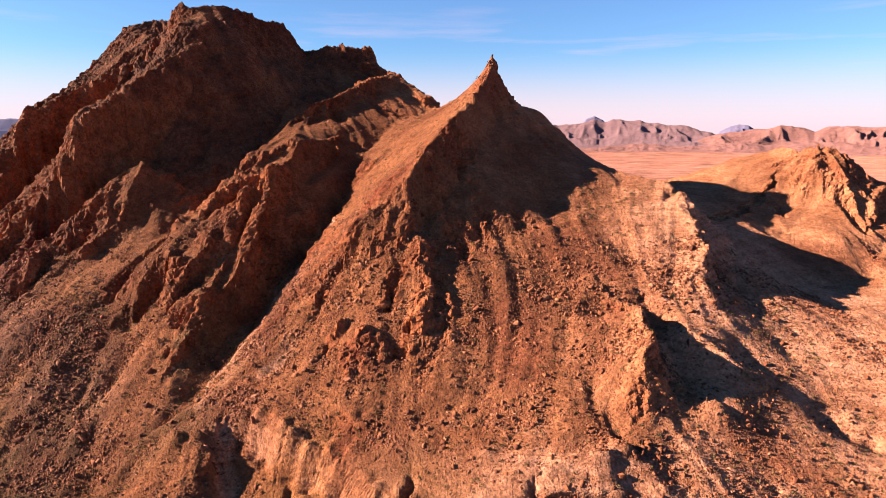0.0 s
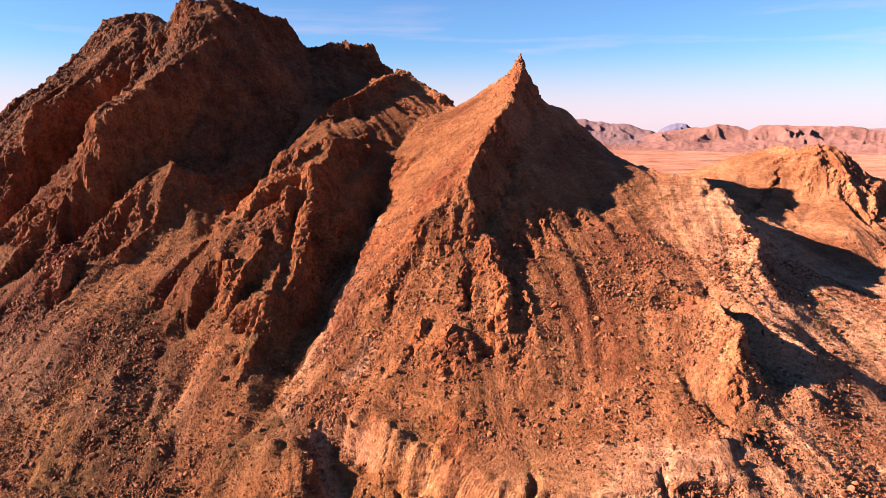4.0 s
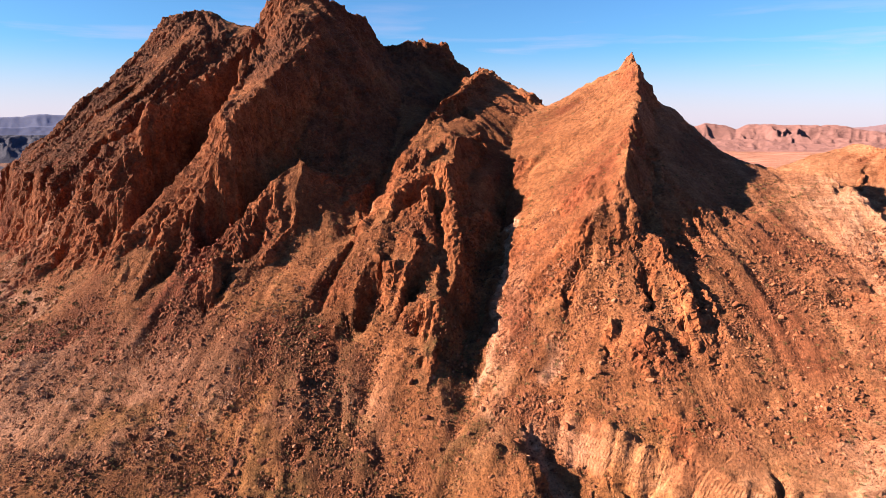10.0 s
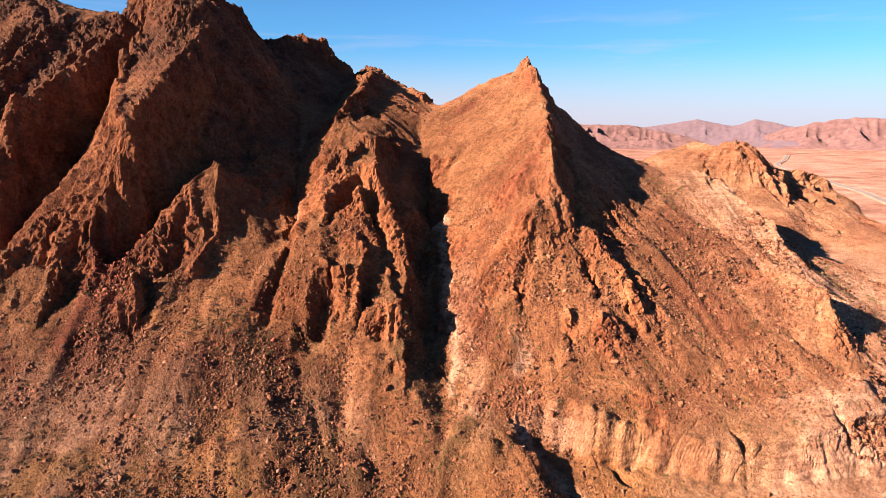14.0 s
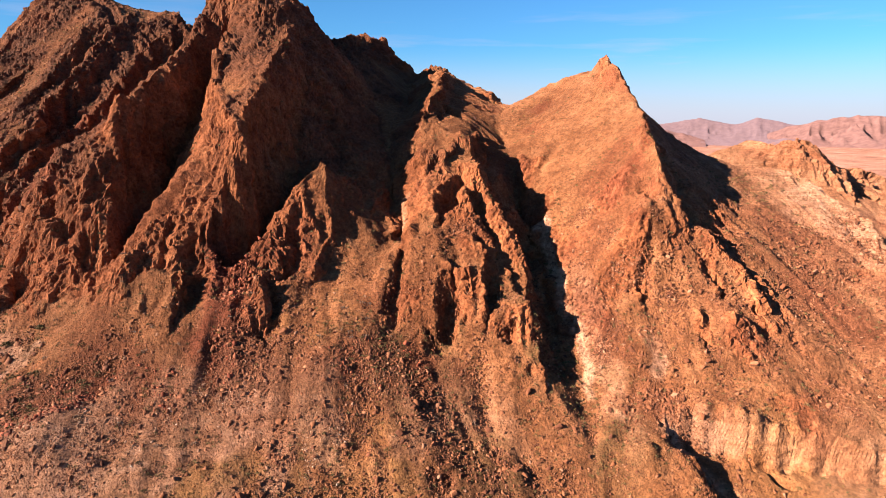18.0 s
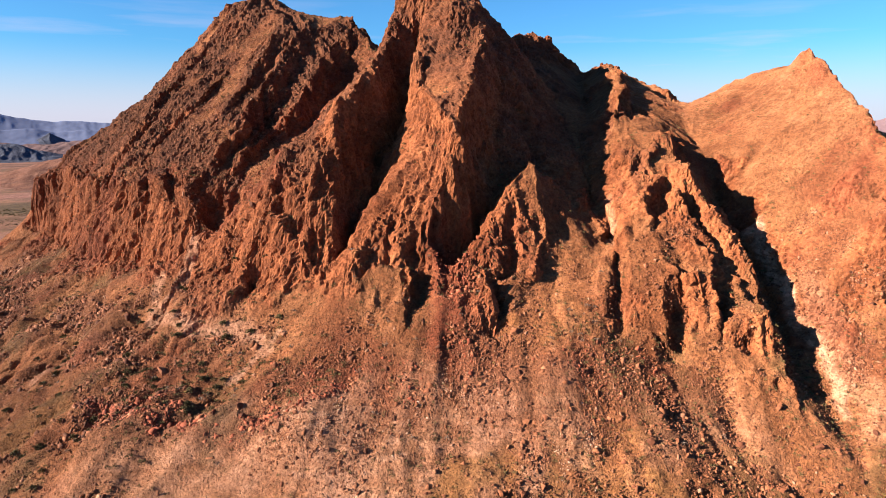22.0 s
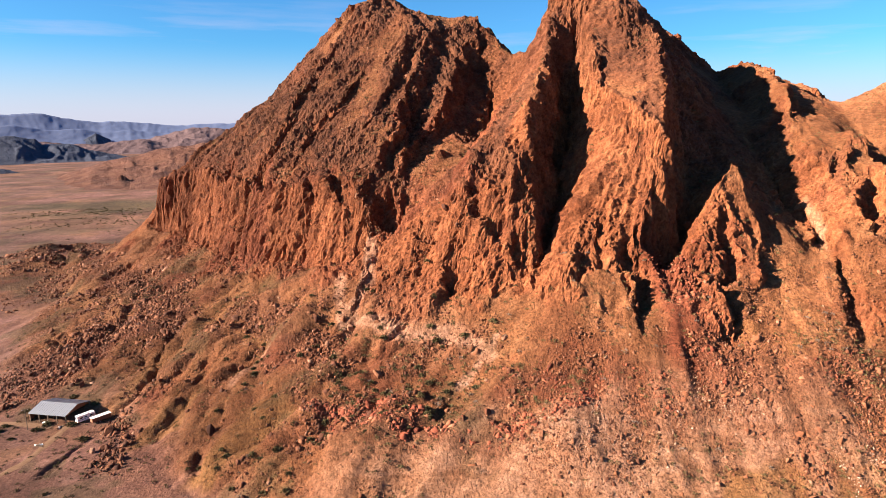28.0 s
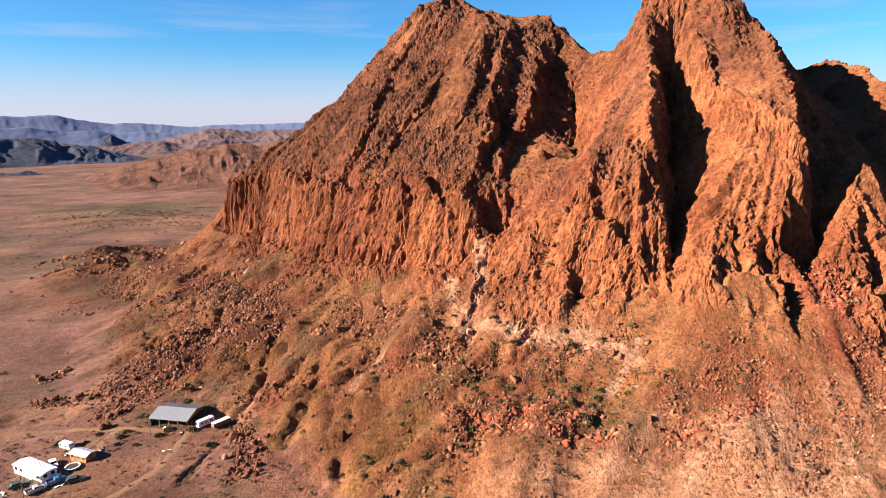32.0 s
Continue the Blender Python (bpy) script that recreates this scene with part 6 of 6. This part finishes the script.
def ranges(name, eye, dist, depth, crest, mat, label, seed, rough=1.0):
    """A long range of hills: crest lists bearings from an eye and heights; spurs and gullies run down both sides."""
    az0, az1 = crest[0][0], crest[-1][0]
    n, rows = int(max(90, (az1 - az0) * 13)), 38
    az, v = np.meshgrid(np.linspace(az0, az1, n), np.linspace(0, 1, rows))
    s = np.radians(az) * dist
    top = np.interp(az, [c[0] for c in crest], [c[1] for c in crest])
    top = top + rough * (5.0 * grain(s / 110, 0 * s, 0 * s, seed) + 3.0 * grain(s / 40, 0 * s, 0 * s, seed + 1))
    top = top + (13.0 * grain(s / 330, 0 * s, 0 * s, seed + 6) if mat is M_HILL_BLUE else 0)
    t = np.clip(np.where(v < 0.6, v / 0.6, (1 - v) / 0.4), 0, 1)
    r = dist + depth * (v - 0.6)
    x, y = eye[0] + r * np.sin(np.radians(az)), eye[1] + r * np.cos(np.radians(az))
    foot = plain_height(x, y) - 4
    size = dist / 3800
    bend = 45 * size * grain(s / (200 * size), r / (200 * size), 0 * s, seed + 2)
    carve = sum(a * (1 - 2.2 * np.abs(grain((s + bend) / (w * size), (r - bend) / (1.7 * w * size), 0 * s, seed + k))) for k, (w, a) in enumerate(((190, 0.5), (80, 0.32), (34, 0.18)), 3))
    # haze-tinted ranges are carved less; the flatter shape imitates haze's low contrast
    hazy = 0.14 if mat is M_HILL_BLUE else 0.4 if mat is M_HILL_FOOT else 0.6 if mat in (M_HILL_PURPLE, M_HILL_PINK_HAZE) else 1.0
    body = t ** (1.5 - 0.6 * hazy)
    body = body * (1 - hazy * (0.50 * (1 - smooth(t, 0.7, 1.0)) + 0.06) * (0.55 - carve))
    z = foot + (top - foot) * np.clip(body, 0, 1.1) + rough * 2.0 * grain(s / 24, r / 24, 0 * s, seed + 6) * smooth(t, 0.05, 0.3)
    me = bpy.data.meshes.new(name)
    idx = np.arange(x.size).reshape(x.shape)
    f = np.stack([idx[:-1, :-1], idx[:-1, 1:], idx[1:, 1:], idx[1:, :-1]], -1).reshape(-1, 4)
    me.vertices.add(x.size), me.loops.add(f.size), me.polygons.add(len(f))
    me.vertices.foreach_set("co", np.stack([x.ravel(), y.ravel(), z.ravel()], 1).astype(np.float32).ravel())
    me.loops.foreach_set("vertex_index", f.astype(np.int32).ravel())
    me.polygons.foreach_set("loop_start", np.arange(0, f.size, 4, dtype=np.int32))
    me.update(calc_edges=True)
    me.materials.append(mat)
    return tagged(new(name, me), label, "hills", "distant hills")


RED, BLUE, PURPLE, DARK, FOOT = M_HILL_RED, M_HILL_BLUE, M_HILL_PURPLE, M_HILL_DARK, M_HILL_FOOT
EAST, MIDWAY, WEST = (-20, 0), (-125, 17), (-297, 79)
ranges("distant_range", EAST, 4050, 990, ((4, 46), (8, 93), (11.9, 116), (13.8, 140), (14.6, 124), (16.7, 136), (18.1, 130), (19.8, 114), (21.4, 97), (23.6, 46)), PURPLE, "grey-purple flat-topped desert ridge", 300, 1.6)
ranges("distant_range", EAST, 3850, 990, ((21, -10), (23.6, 53), (26.2, 72), (28.4, 107), (29.6, 89), (30.8, 72), (31.7, 97), (33.2, 96), (36.5, 96), (38.4, 84), (41, 62), (44, 4)), RED, "dusty red desert hills", 310)
ranges("distant_range", EAST, 3350, 572, ((8, -41), (14, -10), (18, 11), (21, -7), (25, 23), (28, 2), (32, 26), (36, 5), (40, 17), (43, -34)), RED, "low reddish desert foothills", 320)
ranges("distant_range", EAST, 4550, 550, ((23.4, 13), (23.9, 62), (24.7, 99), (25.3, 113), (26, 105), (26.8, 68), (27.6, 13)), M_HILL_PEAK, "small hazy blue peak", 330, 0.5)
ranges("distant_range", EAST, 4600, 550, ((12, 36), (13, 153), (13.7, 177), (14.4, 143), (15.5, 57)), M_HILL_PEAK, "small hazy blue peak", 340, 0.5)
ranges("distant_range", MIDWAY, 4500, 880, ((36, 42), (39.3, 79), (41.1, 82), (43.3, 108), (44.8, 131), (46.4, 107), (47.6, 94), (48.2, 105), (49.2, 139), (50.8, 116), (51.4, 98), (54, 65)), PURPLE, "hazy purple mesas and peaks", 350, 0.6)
ranges("distant_range", MIDWAY, 4250, 990, ((49, -3), (51.4, 87), (53.1, 104), (54.8, 132), (56.1, 142), (59, 152), (64, 139), (70, 87)), RED, "hazy pink desert hills", 360)
ranges("distant_range", MIDWAY, 3900, 440, ((38, -24), (42, 9), (46, -1), (50, 17), (54, -4)), PURPLE, "low hazy purple ridge", 370)
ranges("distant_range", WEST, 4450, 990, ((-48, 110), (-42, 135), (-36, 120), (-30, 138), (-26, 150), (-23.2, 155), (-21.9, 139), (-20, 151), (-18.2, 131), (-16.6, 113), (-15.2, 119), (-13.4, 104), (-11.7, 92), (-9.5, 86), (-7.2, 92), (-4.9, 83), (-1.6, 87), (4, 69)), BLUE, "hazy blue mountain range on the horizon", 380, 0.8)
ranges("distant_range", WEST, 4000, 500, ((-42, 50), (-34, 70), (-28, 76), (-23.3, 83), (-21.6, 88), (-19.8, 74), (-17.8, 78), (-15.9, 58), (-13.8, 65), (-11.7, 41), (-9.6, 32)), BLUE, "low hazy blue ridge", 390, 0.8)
ranges("distant_range", WEST, 3700, 620, ((-13.5, -6), (-12.2, 18), (-10.4, 53), (-9.1, 66), (-7.2, 68), (-5.4, 54), (-3.5, 62), (-1.1, 54), (1.4, 58), (6, 20)), M_HILL_PINK_HAZE, "brown hills on the far side of the plain", 394)
ranges("distant_range", WEST, 2900, 380, ((-18.5, -14), (-16.8, 8), (-14.7, 20), (-13, 27), (-11.3, 18), (-9.6, 28), (-7.3, 31), (-5, 16), (-2.6, 24), (2, 0)), M_HILL_PINK_HAZE, "low tan desert hills", 400)
ranges("distant_range", WEST, 3150, 420, ((-30, -4), (-26, 16), (-23, 10), (-20.5, 22), (-18, 12), (-15.5, 4), (-13, -10)), M_HILL_PINK_HAZE, "low tan desert hills", 405)
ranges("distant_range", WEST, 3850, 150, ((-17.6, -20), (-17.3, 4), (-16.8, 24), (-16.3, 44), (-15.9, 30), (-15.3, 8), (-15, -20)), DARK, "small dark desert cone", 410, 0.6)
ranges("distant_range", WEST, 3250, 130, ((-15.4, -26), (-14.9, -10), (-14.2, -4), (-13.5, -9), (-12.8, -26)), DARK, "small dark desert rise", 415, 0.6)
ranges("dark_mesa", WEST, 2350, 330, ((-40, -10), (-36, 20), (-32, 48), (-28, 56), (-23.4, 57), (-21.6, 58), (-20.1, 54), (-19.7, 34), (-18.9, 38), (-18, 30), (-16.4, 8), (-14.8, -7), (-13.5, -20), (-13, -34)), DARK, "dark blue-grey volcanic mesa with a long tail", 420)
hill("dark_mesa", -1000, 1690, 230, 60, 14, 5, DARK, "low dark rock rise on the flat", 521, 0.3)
ranges("red_foothill", WEST, 1480, 760, ((-18.5, -20), (-16.8, -9), (-15, 10), (-13, 27), (-11.6, 36), (-10.1, 42), (-8.6, 46), (-7.4, 51), (-6.6, 44), (-5.2, 42), (-3.5, 46), (-1.5, 54), (3, 40), (6, 10)), FOOT, "red ribbed foothill ridge behind the cliff", 541, 1.4)
hill("red_foothill", -585, 1270, 46, 36, 30, 75, FOOT, "brown cone-shaped foothill on the flat", 561)
hill("red_foothill", -561, 1290, 44, 34, 22, 10, DARK, "small dark mound on the flat", 563)
hill("red_foothill", -250, 1180, 500, 300, 42, 10, FOOT, "red ribbed foothill behind the cliff", 581)


# ---- the highway over the plain ----
def make_road(name, dark, light):
    m, n, l, b = material(name, 0.9, 0, 0.2)
    t = noise_node(n, l, n.new("ShaderNodeNewGeometry").outputs["Position"], 0.05, 6, 0.65)
    l.new(ramp(n, l, t.outputs["Fac"], (0.35, dark), (0.65, light)).outputs["Color"], b.inputs["Base Color"])
    return m


def highway(name, label, width, rise, mat, pts):
    p = np.array(pts, float)
    d = np.r_[0, np.cumsum(np.hypot(*np.diff(p, axis=0).T))]
    s = np.arange(0, d[-1], 12.0)
    x, y = np.interp(s, d, p[:, 0]), np.interp(s, d, p[:, 1])
    for _ in range(60):
        x[1:-1], y[1:-1] = (x[:-2] + 2 * x[1:-1] + x[2:]) / 4, (y[:-2] + 2 * y[1:-1] + y[2:]) / 4
    tx, ty = np.gradient(x), np.gradient(y)
    k = np.hypot(tx, ty)
    bm = bmesh.new()
    rows = []
    for u, up in ((-0.5, -4), (-0.47, 0), (0.47, 0), (0.5, -4)):
        px, py = x - ty / k * width * u, y + tx / k * width * u
        rows.append([bm.verts.new(v) for v in zip(px, py, base_height(x, y) + rise + up)])
    for a, b in zip(rows[:-1], rows[1:]):
        for i in range(len(s) - 1):
            bm.faces.new((a[i], b[i], b[i + 1], a[i + 1]))
    bmesh.ops.recalc_face_normals(bm, faces=bm.faces)
    me = bpy.data.meshes.new(name)
    bm.to_mesh(me), bm.free()
    me.materials.append(mat)
    return tagged(new(name, me), label, "road", kind="structure")


HIGHWAY = ((640, 430), (784, 576), (959, 750), (1230, 1060), (1490, 1330), (1790, 1540), (2130, 1795))
highway("road", "pale dusty shoulders of the straight desert highway", 19.0, 1.6, make_road("pale_road_shoulder", (0.114, 0.072, 0.052), (0.160, 0.106, 0.080)), HIGHWAY)
highway("road", "grey asphalt of the straight desert highway", 11.0, 2.0, make_road("sun_bleached_asphalt", (0.065, 0.052, 0.049), (0.087, 0.071, 0.065)), HIGHWAY)


# ---- boulders ----
BOULDERS = []
for k, (v, f) in enumerate(stone_shapes(9, 18)):
    me = bpy.data.meshes.new("boulder")
    me.from_pydata([tuple(p) for p in v], [], [tuple(map(int, q)) for q in f])
    me.materials.append(M_STONE_OBJ)
    BOULDERS.append(me)


def boulders(n, x0, x1, y0, y1, lo, hi, label):
    x, y = scatter(n * 6, x0, x1, y0, y1, rubble)
    for i in range(min(n, len(x))):
        s = lo * (hi / lo) ** (RNG.uniform() ** 1.8)
        ob = new("boulder", BOULDERS[RNG.integers(0, len(BOULDERS))])
        ob.matrix_world = Matrix.LocRotScale((x[i], y[i], float(nearest_z(x[i:i + 1], y[i:i + 1])[0]) + 0.15 * s), Euler(RNG.uniform(0, 6.28, 3)), (s, s * RNG.uniform(0.7, 1.1), s * RNG.uniform(0.6, 1.0)))
        tagged(ob, label, "boulder", "boulders on the slopes")


boulders(80, -30, 100, 112, 200, 0.7, 1.5, "angular red-brown boulder on the scree")
boulders(80, -210, -40, 140, 215, 0.7, 1.5, "weathered brown boulder on the rubble slope")
boulders(110, -390, -210, 205, 400, 0.9, 2.2, "dark red boulder on the dusty foot slope")


# ---- desert scrub ----
def make_scrub(name, dark, light):
    m, n, l, b = material(name, 0.9, 0, 0.1)
    geo = n.new("ShaderNodeNewGeometry")
    r = ramp(n, l, geo.outputs["Random Per Island"], (0.0, dark), (1.0, light))
    l.new(r.outputs["Color"], b.inputs["Base Color"])
    return m


M_SCRUB = make_scrub("olive_scrub_leaves", (0.042, 0.035, 0.014), (0.112, 0.088, 0.040))
M_GREY = make_scrub("grey_brushwood", (0.075, 0.052, 0.040), (0.165, 0.124, 0.100))
M_DRY = make_scrub("dry_yellow_scrub", (0.106, 0.076, 0.027), (0.228, 0.167, 0.057))


def bush_shape(twigs):
    """A low bush: many short leafy blades spread from the ground over an uneven dome."""
    vs, fs = [], []
    for k in range(twigs):
        a, e = RNG.uniform(0, math.tau), RNG.uniform(0.15, 1.45)
        d = np.array([math.cos(a) * math.cos(e), math.sin(a) * math.cos(e), math.sin(e) * 0.85])
        r = RNG.uniform(0.45, 1.0)
        c = d * r
        w = np.cross(d, RNG.normal(size=3))
        w /= np.linalg.norm(w) + 1e-6
        h = RNG.normal(size=3) * 0.16
        b = len(vs)
        vs += [c - w * 0.13, c + w * 0.13, c + d * 0.20 + h * 0.7, c - d * 0.24]
        fs += [(b, b + 1, b + 2), (b, b + 3, b + 1)]
    return np.array(vs), np.array(fs)


BUSHES = [bush_shape(28) for _ in range(5)]


def scrub(name, n, x0, x1, y0, y1, lo, hi, mat, label, density):
    x, y = scatter(n, x0, x1, y0, y1, density)
    s = RNG.uniform(lo, hi, len(x))
    vs, fs, base = [], [], 0
    for i in range(len(x)):
        v, f = BUSHES[i % 5]
        a = RNG.uniform(0, 6.28)
        c, q = math.cos(a), math.sin(a)
        z = nearest_z(x[i:i + 1], y[i:i + 1])[0] - 0.1
        vs.append(np.stack([x[i] + s[i] * (v[:, 0] * c - v[:, 1] * q), y[i] + s[i] * (v[:, 0] * q + v[:, 1] * c), z + s[i] * v[:, 2]], 1))
        fs.append(f + base)
        base += len(v)
    me = bpy.data.meshes.new(name)
    me.from_pydata(np.concatenate(vs).tolist(), [], np.concatenate(fs).tolist())
    me.materials.append(mat)
    return tagged(new(name, me), label, "shrubs", kind="stuff")


def thin(x, y):
    return (0.25 + 0.75 * smooth(grain(x / 25, y / 25, 0 * x, 81), -0.1, 0.6)) * (1 - 0.7 * smooth(bedrock(x, y), 0.3, 0.7))


scrub("desert_scrub", 3600, -400, -200, 195, 420, 0.35, 1.0, M_SCRUB, "low dark olive desert scrub on the foot slope", thin)
scrub("desert_scrub", 6500, -210, 110, 112, 240, 0.3, 0.85, M_SCRUB, "low dark olive desert scrub among the rubble", thin)
scrub("dry_scrub", 700, -400, 110, 112, 330, 0.3, 0.7, M_DRY, "dry yellow desert scrub and grass tufts", thin)
scrub("desert_scrub", 420, -400, -320, 235, 310, 0.25, 0.8, M_SCRUB, "dark olive scrub round the homestead", lambda x, y: thin(x, y) + 0.2)
scrub("desert_scrub", 900, -900, -400, 250, 900, 0.7, 1.8, M_SCRUB, "scattered dark scrub on the desert floor", thin)

scrub("desert_scrub", 2600, -640, -400, 720, 980, 0.6, 1.5, M_SCRUB, "dense low olive scrub in a wash on the desert floor", lambda x, y: disc(x, y, -506, 840, 115, 80, 150) * smooth(grain(x / 40, y / 18, 0 * x, 68), -0.4, 0.3))
scrub("desert_scrub", 1500, -340, -120, 255, 470, 0.4, 1.0, M_SCRUB, "dark olive tufts on the ledges of the rock face", lambda x, y: 0.35 + 0.65 * smooth(grain(x / 18, y / 18, 0 * x, 82), -0.2, 0.5))
scrub("desert_scrub", 700, -252, -190, 204, 264, 0.45, 1.25, M_SCRUB, "olive scrub on the bench below the cliff", lambda x, y: 0.6 * smooth(grain(x / 9, y / 9, 0 * x, 89), -0.2, 0.4) + 0.1)
scrub("desert_scrub", 1500, -150, -60, 138, 205, 0.25, 0.75, M_SCRUB, "small olive tufts over the brown rubble slope", thin)
scrub("grey_scrub", 420, -300, -90, 165, 290, 0.4, 1.2, M_GREY, "leafless grey brushwood scattered on the slope", thin)
scrub("desert_scrub", 500, -120, 30, 200, 330, 0.3, 0.8, M_SCRUB, "small olive tufts on the spire's scree face", lambda x, y: 0.8 + 0 * x)

BUSH_MESHES = []
for v, f in [bush_shape(150) for _ in range(4)]:
    me = bpy.data.meshes.new("desert_bush")
    me.from_pydata(v.tolist(), [], f.tolist())
    me.materials.append(M_SCRUB)
    BUSH_MESHES.append(me)
bx, by = scatter(400, -300, -200, 215, 300, thin)
for i in range(min(90, len(bx))):
    s = RNG.uniform(0.8, 1.7)
    ob = new("desert_bush", BUSH_MESHES[i % 4])
    ob.matrix_world = Matrix.LocRotScale((bx[i], by[i], float(nearest_z(bx[i:i + 1], by[i:i + 1])[0]) - 0.1), Euler((0, 0, RNG.uniform(0, 6.28))), (s, s, s * RNG.uniform(0.7, 1.0)))
    tagged(ob, "rounded olive-green desert bush below the cliff", "bush", "bushes below the cliff")
for x, y in ((-361, 283), (-362, 280), (-358, 292), (-373, 281), (-348, 281), (-340, 279), (-356, 274), (-362, 276), (-333, 268), (-350, 278), (-370, 285), (-382, 284), (-352, 295), (-345, 297), (-336, 290)):
    s = RNG.uniform(0.9, 1.8)
    ob = new("desert_bush", BUSH_MESHES[int(RNG.integers(0, 4))])
    ob.matrix_world = Matrix.LocRotScale((x, y, float(nearest_z(np.array([float(x)]), np.array([float(y)]))[0]) - 0.1), Euler((0, 0, RNG.uniform(0, 6.28))), (s * 1.3, s, s * 0.8))
    tagged(ob, "rounded olive-green desert bush beside the yard", "bush", "bushes round the yard")
for x, y in ((-389, 317), (-398, 322), (-411, 347), (-406, 355), (-371, 298), (-371, 291), (-329, 272), (-347, 306), (-325, 259)):
    for k in range(3):
        s = RNG.uniform(1.2, 2.6)
        px, py = x + RNG.uniform(-3, 3), y + RNG.uniform(-2, 2)
        ob = new("boulder", BOULDERS[int(RNG.integers(0, len(BOULDERS)))])
        ob.matrix_world = Matrix.LocRotScale((px, py, float(nearest_z(np.array([px]), np.array([py]))[0]) + 0.12 * s), Euler(RNG.uniform(0, 6.28, 3)), (s, s * 0.8, s * 0.7))
        tagged(ob, "dark red jagged boulder on the dusty flat", "boulder", "boulders on the flat")
